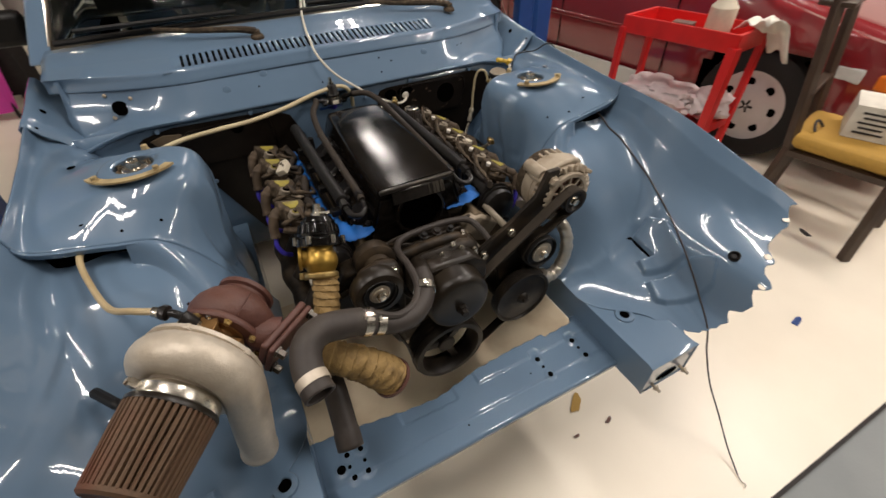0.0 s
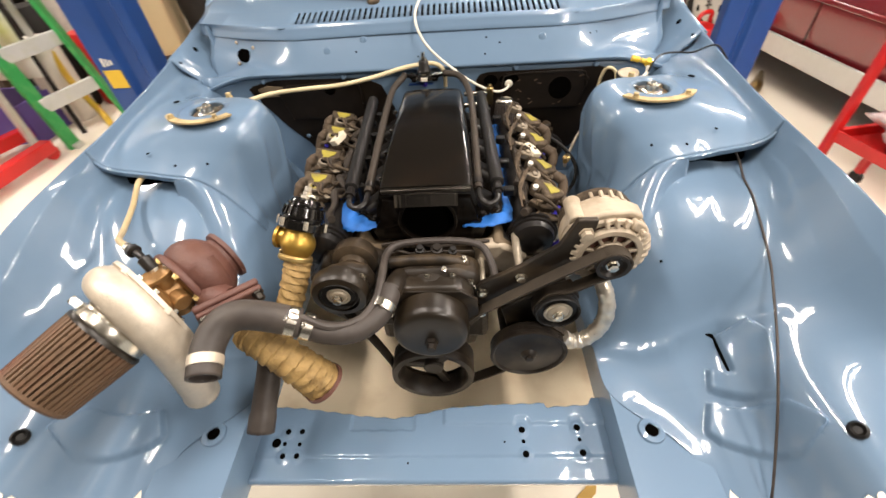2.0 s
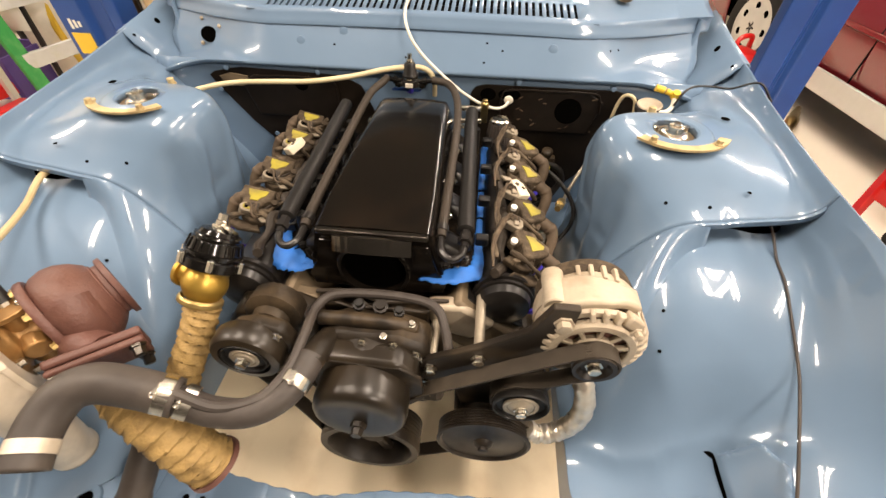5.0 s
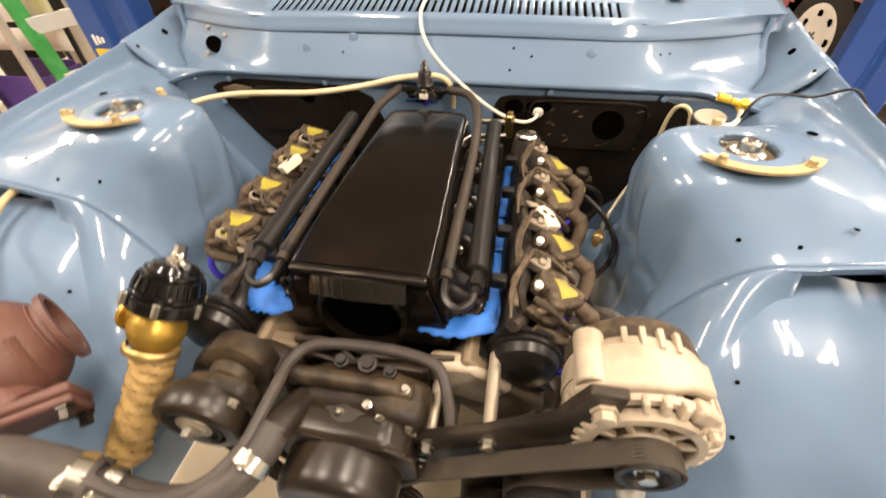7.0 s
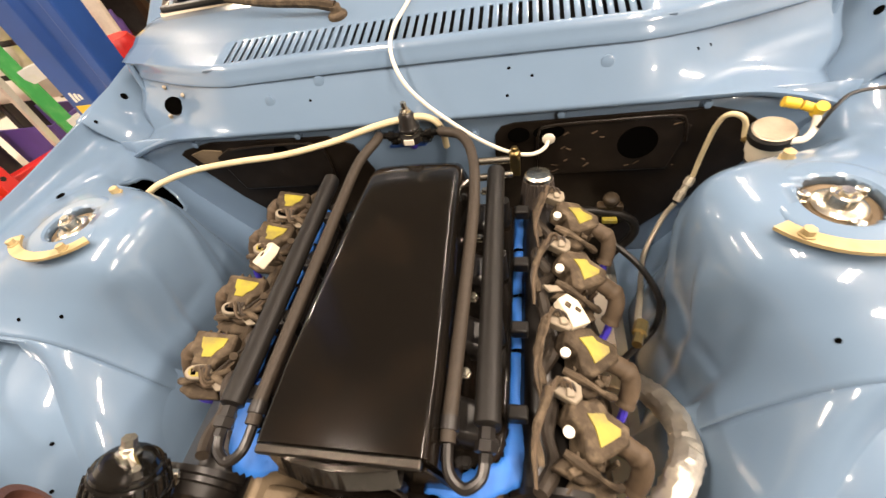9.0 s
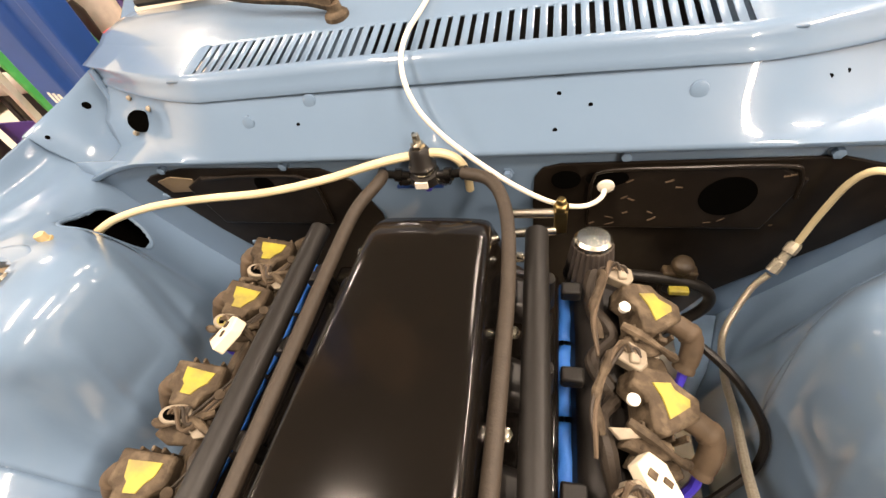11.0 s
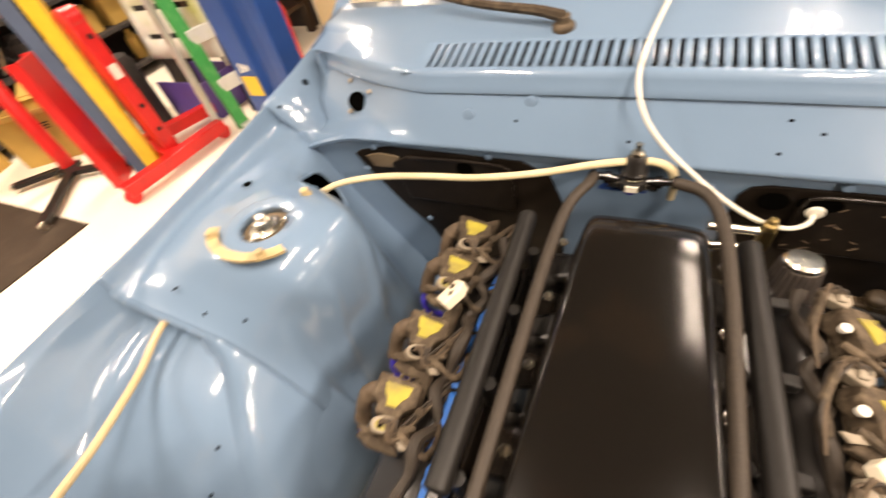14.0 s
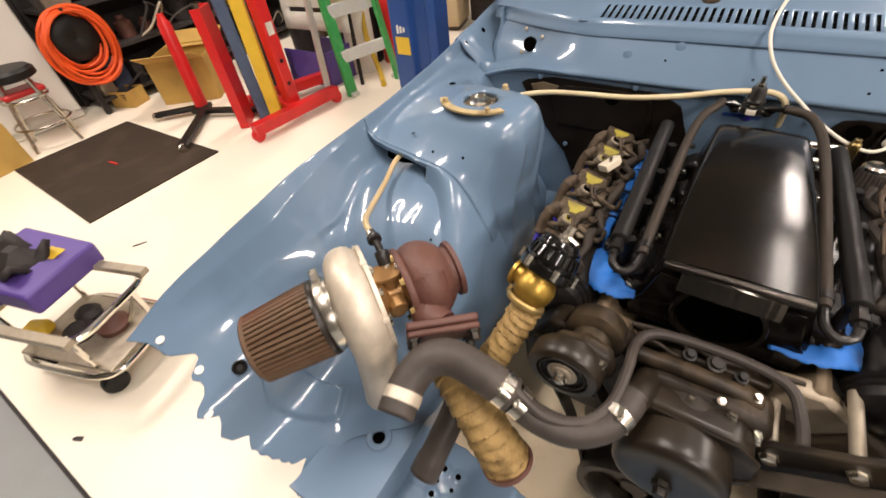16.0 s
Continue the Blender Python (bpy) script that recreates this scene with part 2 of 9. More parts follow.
clear = M["clearglass"] = bpy.data.materials.new("windscreen_glass")
clear.use_nodes = True
pane = clear.node_tree.nodes["Principled BSDF"]
pane.inputs["Base Color"].default_value = (0.72, 0.80, 0.77, 1)
pane.inputs["Transmission Weight"].default_value = 1.0
pane.inputs["Roughness"].default_value = 0.01
pane.inputs["IOR"].default_value = 1.12


# ---- geometry helpers ----
def part(name, bm, mat, label="", parent=None, smooth=35.0, solid=0.0, bevel=0.0):
    bmesh.ops.recalc_face_normals(bm, faces=bm.faces)
    me = bpy.data.meshes.new(name)
    bm.to_mesh(me)
    bm.free()
    me.materials.append(M[mat])
    if smooth:
        me.shade_smooth()
        me.set_sharp_from_angle(angle=radians(smooth))
    ob = new(name, me)
    if parent:
        ob.parent = parent
    if label:
        ob["label"] = label
    if solid:
        s = ob.modifiers.new("sheet", "SOLIDIFY")
        s.thickness, s.offset = solid, 0
    if bevel:
        b = ob.modifiers.new("edge", "BEVEL")
        b.width, b.segments, b.limit_method = bevel, 2, "ANGLE"
    return ob


def thing(name, label, category, group="", kind="", at=(0, 0, 0)):
    ob = new(name)
    ob.location = at
    return tagged(ob, label, category, group, kind)


def hold(ob, parent):
    """Put an object built in world places under a parent that stands elsewhere."""
    ob.parent = parent
    ob.matrix_parent_inverse = Matrix.Translation(parent.location).inverted()
    return ob


def spline(pts, per=8):
    p = [Vector(q) for q in pts]
    if len(p) < 3:
        return p
    p = [p[0] * 2 - p[1]] + p + [p[-1] * 2 - p[-2]]
    out = []
    for i in range(1, len(p) - 2):
        for k in range(per):
            t = k / per
            a, b, c, d = p[i - 1], p[i], p[i + 1], p[i + 2]
            out.append(0.5 * (2 * b + (c - a) * t + (2 * a - 5 * b + 4 * c - d) * t * t + (3 * b - a - 3 * c + d) * t ** 3))
    out.append(p[-2])
    return out


def rings(bm, loops, closed=True, cap=True):
    rows = [[bm.verts.new(v) for v in loop] for loop in loops]
    n = len(rows[0])
    for a, b in zip(rows, rows[1:]):
        for i in range(n if closed else n - 1):
            j = (i + 1) % n
            bm.faces.new((a[i], a[j], b[j], b[i]))
    if cap and closed:
        bm.faces.new(list(reversed(rows[0])))
        bm.faces.new(rows[-1])
    return rows


def tube(bm, pts, r, n=12, per=8, cap=True, wave=None):
    p = spline(pts, per)
    m = len(p)
    loops, side = [], None
    for i, q in enumerate(p):
        d = (p[min(i + 1, m - 1)] - p[max(i - 1, 0)]).normalized()
        if side is None:
            side = d.orthogonal().normalized()
        side = (side - d * side.dot(d)).normalized()
        up = d.cross(side)
        rad = r(i / max(1, m - 1)) if callable(r) else r
        if wave:
            rad += wave(i)
        loops.append([q + (side * math.cos(a) + up * math.sin(a)) * rad for a in (2 * math.pi * k / n for k in range(n))])
    rings(bm, loops, cap=cap)
    return bm


def axis_frame(origin, direction, up=(0, 0, 1)):
    z = Vector(direction).normalized()
    x = Vector(up).cross(z)
    if x.length < 1e-4:
        x = Vector((1, 0, 0))
    x.normalize()
    y = z.cross(x)
    m = Matrix((x, y, z)).transposed().to_4x4()
    m.translation = Vector(origin)
    return m


def lathe(bm, profile, m, n=32, cap=True):
    """profile: rows of (height along the axis, radius)."""
    loops = [[m @ Vector((r * math.cos(a), r * math.sin(a), h)) for a in (2 * math.pi * k / n for k in range(n))] for h, r in profile]
    rings(bm, loops, cap=cap)
    return bm


def rod(bm, a, b, r, r2=None, n=16):
    a, b = Vector(a), Vector(b)
    lathe(bm, [(0, r), ((b - a).length, r2 or r)], axis_frame(a, b - a), n)
    return bm


def box(bm, size, m=None, at=(0, 0, 0)):
    mm = Matrix.Translation(at) @ (m or Matrix.Identity(4))
    v = [bm.verts.new(mm @ Vector((x * size[0] / 2, y * size[1] / 2, z * size[2] / 2))) for x in (-1, 1) for y in (-1, 1) for z in (-1, 1)]
    for f in ((0, 1, 3, 2), (4, 6, 7, 5), (0, 4, 5, 1), (2, 3, 7, 6), (0, 2, 6, 4), (1, 5, 7, 3)):
        bm.faces.new([v[i] for i in f])
    return bm


def prism(bm, outline, m, depth):
    """An outline in the plane of m, pushed along its z axis by depth."""
    a = [bm.verts.new(m @ Vector((x, y, 0))) for x, y in outline]
    b = [bm.verts.new(m @ Vector((x, y, depth))) for x, y in outline]
    bm.faces.new(list(reversed(a)))
    bm.faces.new(b)
    for i in range(len(a)):
        j = (i + 1) % len(a)
        bm.faces.new((a[i], a[j], b[j], b[i]))
    return bm


def sheet(bm, rows):
    g = [[bm.verts.new(p) for p in row] for row in rows]
    for a, b in zip(g, g[1:]):
        for i in range(len(a) - 1):
            bm.faces.new((a[i], a[i + 1], b[i + 1], b[i]))
    return g


def bolt(bm, at, direction, r=0.008, h=0.007):
    m = axis_frame(at, direction)
    lathe(bm, [(0, r * 1.35), (h * 0.25, r * 1.35), (h * 0.26, r), (h, r), (h * 1.05, r * 0.8)], m, 6)
    return bm


def nb():
    return bmesh.new()


STAND = Matrix(((1, 0, 0, 0), (0, 0, -1, 0), (0, 1, 0, 0), (0, 0, 0, 1)))
# ---- the garage ----
X0, X1, Y0, Y1 = -4.78, 5.0, -5.2, 6.0


def slab(name, mat, size, at, label, category):
    bm = nb()
    box(bm, size, at=at)
    return tagged(part(name, bm, mat, smooth=0), label, category, kind="structure")


slab("floor", "whitefloor", (X1 - X0, Y1 + 1.09, 0.2), ((X0 + X1) / 2, (Y1 - 1.09) / 2, -0.1), "white coated garage floor with faint scuffs", "floor")
slab("concrete_apron", "concrete", (X1 - X0, -1.09 - Y0, 0.19), ((X0 + X1) / 2, (Y0 - 1.09) / 2, -0.103), "bare grey concrete floor beyond the white coating", "floor")
# unseen ceiling, its grey assumed so that less light bounces down
slab("ceiling", "ceilwhite", (X1 - X0 + 0.4, Y1 - Y0 + 0.4, 0.2), ((X0 + X1) / 2, (Y0 + Y1) / 2, CEIL + 0.1), "unseen garage ceiling, kept dim grey to cut fill light", "ceiling")
slab("wall_west", "wallwhite", (0.2, Y1 - Y0, CEIL), (X0 - 0.1, (Y0 + Y1) / 2, CEIL / 2), "plain white painted garage wall", "wall")
slab("wall_east", "wallwhite", (0.2, Y1 - Y0, CEIL), (X1 + 0.1, (Y0 + Y1) / 2, CEIL / 2), "plain white painted garage wall", "wall")
slab("wall_north", "wallwhite", (X1 - X0 + 0.4, 0.2, CEIL), ((X0 + X1) / 2, Y1 + 0.1, CEIL / 2), "plain white painted garage wall", "wall")
# unseen wall, its dark colour assumed to dim what the engine front reflects
slab("wall_south", "darkwall", (X1 - X0 + 0.4, 0.2, CEIL), ((X0 + X1) / 2, Y0 - 0.1, CEIL / 2), "unseen end wall, made dark to dim reflections", "wall")

# assumed fixtures, the added fill spots get housings too
for lx, ly in LIGHT_SPOTS:
    lamp = thing("assumed_ceiling_light", "assumed white metal fluorescent strip light, out of view under the ceiling", "ceiling light", "ceiling lights", at=(lx, ly, CEIL))
    bm = nb()
    prism(bm, [(-0.20, 0), (0.20, 0), (0.17, -0.07), (-0.17, -0.07)], Matrix.Translation((lx, ly + 0.62, CEIL)) @ pose(0, 0, 0, 90), 1.24)
    hold(part("housing", bm, "wallwhite", smooth=0), lamp)


# ---- the car body ----
def ramp(a, b, t):
    t = max(0.0, min(1.0, t))
    return a + (b - a) * t * t * (3 - 2 * t)


def section_at(table, y):
    ys = [row[0] for row in table]
    i = max(0, min(len(ys) - 2, sum(1 for v in ys if v <= y) - 1))
    t = (y - ys[i]) / (ys[i + 1] - ys[i])
    pick = lambda k: table[max(0, min(len(table) - 1, k))][1]
    out = []
    for a, b, c, d in zip(pick(i - 1), pick(i), pick(i + 1), pick(i + 2)):
        va, vb, vc, vd = map(Vector, (a, b, c, d))
        out.append(0.5 * (2 * vb + (vc - va) * t + (2 * va - 5 * vb + 4 * vc - vd) * t * t + (3 * vb - va - 3 * vc + vd) * t ** 3))
    return out


def loft(bm, table, ys, side, per=6, keep=None):
    rows = []
    for y in ys:
        pts = spline([(p.x, p.y, 0) for p in section_at(table, y)], per)
        rows.append([(side * p.x, y, p.y) for p in pts])
    g = [[bm.verts.new(p) for p in row] for row in rows]
    for a, b in zip(g, g[1:]):
        for i in range(len(a) - 1):
            mid = (a[i].co + a[i + 1].co + b[i].co + b[i + 1].co) / 4
            if keep is None or keep(mid):
                bm.faces.new((a[i], a[i + 1], b[i + 1], b[i]))
    loose = [v for v in bm.verts if not v.link_faces]
    bmesh.ops.delete(bm, geom=loose, context="VERTS")


# rows: y, then (x, z) from the outer flange down to the frame rail
APRON = [
    (-0.78, [(0.950, 0.625), (0.86, 0.605), (0.71, 0.590), (0.645, 0.470), (0.57, 0.440), (0.545, 0.432), (0.52, 0.425)]),
    (-0.66, [(0.925, 0.685), (0.84, 0.640), (0.685, 0.605), (0.625, 0.490), (0.56, 0.468), (0.53, 0.462), (0.50, 0.458)]),
    (-0.55, [(0.865, 0.750), (0.78, 0.675), (0.670, 0.610), (0.605, 0.520), (0.53, 0.490), (0.47, 0.468), (0.39, 0.458)]),
    (-0.46, [(0.810, 0.805), (0.74, 0.705), (0.670, 0.635), (0.60, 0.560), (0.51, 0.525), (0.44, 0.490), (0.375, 0.460)]),
    (-0.36, [(0.775, 0.845), (0.73, 0.765), (0.685, 0.705), (0.60, 0.665), (0.51, 0.630), (0.43, 0.565), (0.37, 0.460)]),
    (-0.25, [(0.755, 0.863), (0.735, 0.805), (0.705, 0.757), (0.61, 0.737), (0.51, 0.705), (0.42, 0.610), (0.365, 0.460)]),
    (-0.12, [(0.748, 0.872), (0.735, 0.800), (0.710, 0.765), (0.62, 0.760), (0.51, 0.730), (0.42, 0.620), (0.36, 0.460)]),
]
TOWER = [
    (-0.165, [(0.748, 0.870), (0.735, 0.835), (0.70, 0.818), (0.61, 0.800), (0.515, 0.768), (0.43, 0.640), (0.365, 0.460)]),
    (-0.12, [(0.748, 0.872), (0.735, 0.840), (0.69, 0.834), (0.60, 0.826), (0.48, 0.795), (0.435, 0.660), (0.38, 0.460)]),
    (-0.07, [(0.750, 0.874), (0.735, 0.845), (0.68, 0.850), (0.58, 0.863), (0.435, 0.840), (0.425, 0.660), (0.40, 0.460)]),
    (0.00, [(0.752, 0.878), (0.737, 0.850), (0.68, 0.858), (0.56, 0.875), (0.415, 0.856), (0.412, 0.660), (0.395, 0.460)]),
    (0.07, [(0.757, 0.881), (0.740, 0.850), (0.68, 0.856), (0.57, 0.872), (0.425, 0.848), (0.418, 0.650), (0.395, 0.460)]),
    (0.13, [(0.760, 0.884), (0.745, 0.850), (0.68, 0.846), (0.59, 0.850), (0.480, 0.800), (0.440, 0.620), (0.400, 0.460)]),
    (0.19, [(0.765, 0.888), (0.748, 0.850), (0.69, 0.836), (0.63, 0.815), (0.555, 0.715), (0.475, 0.550), (0.43, 0.460)]),
    (0.25, [(0.770, 0.892), (0.755, 0.848), (0.70, 0.828), (0.65, 0.795), (0.595, 0.690), (0.505, 0.545), (0.45, 0.460)]),
    (0.32, [(0.775, 0.896), (0.762, 0.850), (0.71, 0.825), (0.67, 0.785), (0.615, 0.680), (0.525, 0.545), (0.47, 0.460)]),
]

def apron_z(x, y):
    pts = spline([(q.x, q.y, 0) for q in section_at(APRON, y)], 10)
    for a, b in zip(pts, pts[1:]):
        if b.x <= x <= a.x:
            return b.y + (a.y - b.y) * (x - b.x) / max(1e-6, a.x - b.x)
    return pts[-1].y


def tower_z(x, y):
    pts = spline([(q.x, q.y, 0) for q in section_at(TOWER, y)], 14)
    for a, b in zip(pts, pts[1:]):
        if b.x <= x <= a.x:
            return b.y + (a.y - b.y) * (x - b.x) / max(1e-6, a.x - b.x)
    return pts[-1].y


def apron_point(u, y):
    """Point of the apron's section at y; u counts its control points from the flange."""
    c = section_at(APRON, y)
    c = [c[0] * 2 - c[1]] + c + [c[-1] * 2 - c[-2]]
    i = min(5, int(u))
    t = u - i
    p, q, r, s = c[i:i + 4]
    return 0.5 * (2 * q + (r - p) * t + (2 * p - 5 * q + 4 * r - s) * t * t + (3 * q - p - 3 * r + s) * t ** 3)


# torn front edge of the aprons, as x and y
EDGE = [(0.50, -0.775), (0.532, -0.775), (0.54, -0.755), (0.553, -0.722), (0.57, -0.744), (0.60, -0.754), (0.642, -0.768), (0.654, -0.754), (0.660, -0.778), (0.668, -0.786), (0.675, -0.770), (0.682, -0.763), (0.690, -0.783), (0.698, -0.789),
        (0.707, -0.776), (0.716, -0.755), (0.730, -0.744), (0.745, -0.742), (0.757, -0.748), (0.768, -0.744), (0.778, -0.730), (0.788, -0.714), (0.805, -0.702), (0.84, -0.694), (0.87, -0.690), (0.905, -0.694), (0.93, -0.706), (0.96, -0.722)]
# raised plates of the stamped bracket, as plan outlines with their height
UPPER_PLATE = [(0.594, -0.468), (0.605, -0.536), (0.570, -0.522), (0.563, -0.560), (0.646, -0.603), (0.662, -0.50), (0.640, -0.462)]
LOWER_PLATE = [(0.556, -0.580), (0.537, -0.632), (0.556, -0.653), (0.652, -0.694), (0.676, -0.66), (0.650, -0.612)]
FOLD = [(0.36, -0.440), (0.402, -0.448), (0.457, -0.470), (0.51, -0.470), (0.530, -0.458), (0.60, -0.446), (0.66, -0.470), (0.70, -0.480)]


def inside_by(outline, x, y):
    """How far a point lies inside a plan outline (negative outside)."""
    d, inside = 9.0, False
    for (xa, ya), (xb, yb) in zip(outline, outline[1:] + outline[:1]):
        ux, uy = xb - xa, yb - ya
        t = max(0.0, min(1.0, ((x - xa) * ux + (y - ya) * uy) / (ux * ux + uy * uy)))
        d = min(d, math.hypot(x - xa - t * ux, y - ya - t * uy))
        if (ya > y) != (yb > y) and x < xa + (y - ya) / (yb - ya) * ux:
            inside = not inside
    return d if inside else -d


def fold_y(x):
    for (xa, ya), (xb, yb) in zip(FOLD, FOLD[1:]):
        if xa <= x <= xb:
            return ya + (yb - ya) * (x - xa) / (xb - xa)
    return FOLD[0][1] if x < FOLD[0][0] else FOLD[-1][1]


DENTS = [(0.842, -0.605, 0.026, 0.040, 0.007), (0.800, -0.600, 0.022, 0.050, 0.007)]


def edge_y(x):
    for (xa, ya), (xb, yb) in zip(EDGE, EDGE[1:]):
        if xa <= x <= xb:
            return ya + (yb - ya) * (x - xa) / (xb - xa)
    return EDGE[0][1] if x < EDGE[0][0] else EDGE[-1][1]


car = thing("car", "blue classic coupe with its hood and front fenders removed", "car", at=(0, 0.8, 0))


def carpart(name, bm, mat="blue", label="", **kw):
    return hold(part(name, bm, mat, label=label, **kw), car)


def span(a, b, n):
    return [a + (b - a) * i / n for i in range(n + 1)]


APRON_PARTS = {}
for side in (-1, 1):
    bm = nb()
    per, rows_ = 34, 170
    cols = per * 6 + 1
    front = []
    for k in range(cols):
        x = apron_point(k / per, -0.74).x
        f = edge_y(x) + (-0.052 * ramp(0, 1, (x - 0.785) / 0.08) if side < 0 else 0.046 * ramp(0, 1, (x - 0.885) / 0.05)) + 0.002 * math.sin(x * 310 + side) * (x < 0.66)
        front.append(f)
    grid = []
    for r in range(rows_ + 1):
        v = r / rows_
        row = []
        for k in range(cols):
            y = front[k] + (-0.13 - front[k]) * v
            p = apron_point(k / per, max(-0.78, y))
            z = p.y
            for x0, y0, rx, ry, d in DENTS:
                z -= d * math.exp(-((p.x - x0) / rx) ** 2 - ((y - y0) / ry) ** 2)
            u = k / per
            crease = max(0.0, 1 - (0.40 - u) / 0.40 if u < 0.40 else 1 - (u - 0.40) / 0.55)
            z += 0.0085 * crease ** 1.3 * ramp(0, 1, (-0.17 - y) / 0.08) * ramp(0, 1, (y + 0.70) / 0.10)
            if -0.72 < y < -0.43 and 0.50 < p.x < 0.70:
                if side > 0:
                    z += 0.015 * ramp(0, 1, (inside_by(UPPER_PLATE, p.x, y) + 0.001) / 0.006)
                z += 0.014 * ramp(0, 1, (inside_by(LOWER_PLATE, p.x, y) + 0.001) / 0.007)
            if 0.37 < p.x < 0.70:
                z += 0.0075 * math.exp(-abs((y - fold_y(p.x)) / 0.017) ** 1.6) * ramp(0, 1, (0.70 - p.x) / 0.04)
            row.append((side * p.x, y, z))
        grid.append(row)
    sheet(bm, grid)
    APRON_PARTS[side] = carpart("inner_apron", bm, label="glossy blue inner fender apron with a torn front edge", solid=0.003, smooth=50)

    def opening(p, s=side):
        ring = math.hypot(abs(p.x) - 0.535, p.y) > 0.042
        dx, dy = abs(p.x) - 0.596, p.y - 0.195
        gap = s > 0 or ((dx * 0.506 + dy * 0.862) / 0.066) ** 2 + ((dx * 0.862 - dy * 0.506) / 0.026) ** 2 > 1
        return ring and gap
    bm = nb()
    loft(bm, TOWER, span(-0.165, 0.33, 80), side, per=14, keep=opening)
    for v in bm.verts:
        inner = ramp(0, 1, (0.84 - v.co.z) / 0.05) * ramp(0, 1, (v.co.z - 0.50) / 0.1)
        fold = 0.0
        for y0, w, a in ((-0.060, 0.018, 0.006), (-0.105, 0.022, -0.006), (0.045, 0.020, 0.005), (0.095, 0.025, -0.005)):
            fold += a * max(0.0, 1 - abs(v.co.y - y0 - 0.15 * (v.co.z - 0.7)) / w)
        for y0, z0, r, a in ((-0.02, 0.68, 0.035, -0.006), (0.06, 0.60, 0.04, -0.008), (-0.09, 0.60, 0.03, -0.006), (0.02, 0.56, 0.03, 0.005)):
            fold += a * math.exp(-((v.co.y - y0) ** 2 + (v.co.z - z0) ** 2) / r ** 2)
        v.co.x -= side * 1.5 * fold * inner
    tower = carpart("strut_tower", bm, label="rounded blue strut tower with an overhanging ledge", solid=0.004, smooth=60)
    # added black sheet that keeps the tower openings dark
    bm = nb()
    loft(bm, [(y, [(x + 0.03, z - 0.055) for x, z in row]) for y, row in TOWER], span(-0.145, 0.32, 24), side, per=5, keep=lambda p: 0.48 < abs(p.x) < 0.78)
    carpart("wheelhouse", bm, "dark", "black backing sheet added below the tower as shade", solid=0.003)
    # drilled holes and, on one side, the rim of the cable opening
    for x, y, nx in ((0.512, -0.129, -0.26), (0.582, -0.140, -0.11)):
        bm = nb()
        z = tower_z(x, y)
        lathe(bm, [(0.0, 0.0032), (0.003, 0.0032), (0.003, 0.0)], axis_frame((side * x, y, z - 0.0003), (side * nx, -0.68, 0.7)), 10)
        carpart("drilled_hole", bm, "dark")
    for x, y in ((0.512, -0.283), (0.507, -0.338)):
        bm = nb()
        lathe(bm, [(0.0, 0.003), (0.004, 0.003), (0.004, 0.0)], axis_frame((side * x, y, apron_z(x, y) - 0.001), (-side * 0.48, -0.47, 0.74)), 10)
        carpart("drilled_hole", bm, "dark")
    if side < 0:
        bm = nb()
        loop_ = []
        for a in span(0, math.tau, 40):
            u, v = 0.067 * math.cos(a), 0.027 * math.sin(a)
            x, y = 0.596 + u * 0.506 + v * 0.862, 0.195 + u * 0.862 - v * 0.506
            loop_.append((side * x, y, tower_z(x, y)))
        tube(bm, loop_, 0.0035, 8, 2)
        carpart("opening_rim", bm, "blue")
    # the wall runs on from the tower into the apron below the inner end of the ledge
    bm = nb()
    front_row = spline([(q.x, q.y, 0) for q in section_at(TOWER, -0.165)], 14)
    first = 14 * 3 + 4
    grid = []
    for r in range(21):
        v = r / 20
        row = []
        for k in range(first, len(front_row)):
            reach = 0.015 + 0.19 * ramp(0, 1, (k - first) / 24)
            y = -0.165 - reach * v
            q = spline([(c.x, c.y, 0) for c in section_at(APRON, y)], 14)[k]
            s = v * v * (3 - 2 * v)
            a = front_row[k]
            row.append((side * (a.x + (q.x - a.x) * s), y, a.y + (q.y - 0.0012 - a.y) * s))
        grid.append(row)
    sheet(bm, grid)
    carpart("tower_fillet", bm, solid=0.003, smooth=60)
    # turned-down lip of the ledge
    bm = nb()
    lip = [p for p in front_row if 0.560 < p.x < 0.742]
    sheet(bm, [[(side * p.x, -0.165, p.y) for p in lip], [(side * p.x, -0.1685, p.y - 0.002) for p in lip], [(side * p.x, -0.1685, p.y - 0.011) for p in lip]])
    carpart("ledge_lip", bm, solid=0.003)
    # tower plate: ring, strut mount and slotted plate
    bm = nb()
    m = Matrix.Translation((side * 0.535, 0, 0.8745))
    lathe(bm, [(-0.010, 0.040), (0.003, 0.041), (0.0050, 0.044), (0.0046, 0.060), (0.0036, 0.066), (-0.001, 0.071)], m, 40, cap=False)
    carpart("mount_ring", bm, "blue", solid=0.002)
    bm = nb()
    lathe(bm, [(-0.04, 0.0), (-0.04, 0.042), (-0.009, 0.0415), (-0.007, 0.036), (-0.010, 0.031), (-0.006, 0.028), (-0.006, 0.0)], m, 32, cap=False)
    carpart("strut_mount", bm, "headalu", "weathered strut mount in its hole")
    bm = nb()
    lathe(bm, [(-0.008, 0.025), (-0.003, 0.026), (-0.001, 0.023), (0.000, 0.015), (0.002, 0.0145), (0.012, 0.0135), (0.013, 0.011), (0.010, 0.009), (0.010, 0.0065), (0.018, 0.006), (0.018, 0.0)], m, 28, cap=False)
    for k in range(3):
        a = 0.6 + k * 2.1
        bolt(bm, (side * 0.535 + 0.033 * math.cos(a), 0.033 * math.sin(a), 0.8665), (0, 0, 1), 0.0065, 0.010)
    carpart("strut_nut", bm, "steel")
    bm = nb()
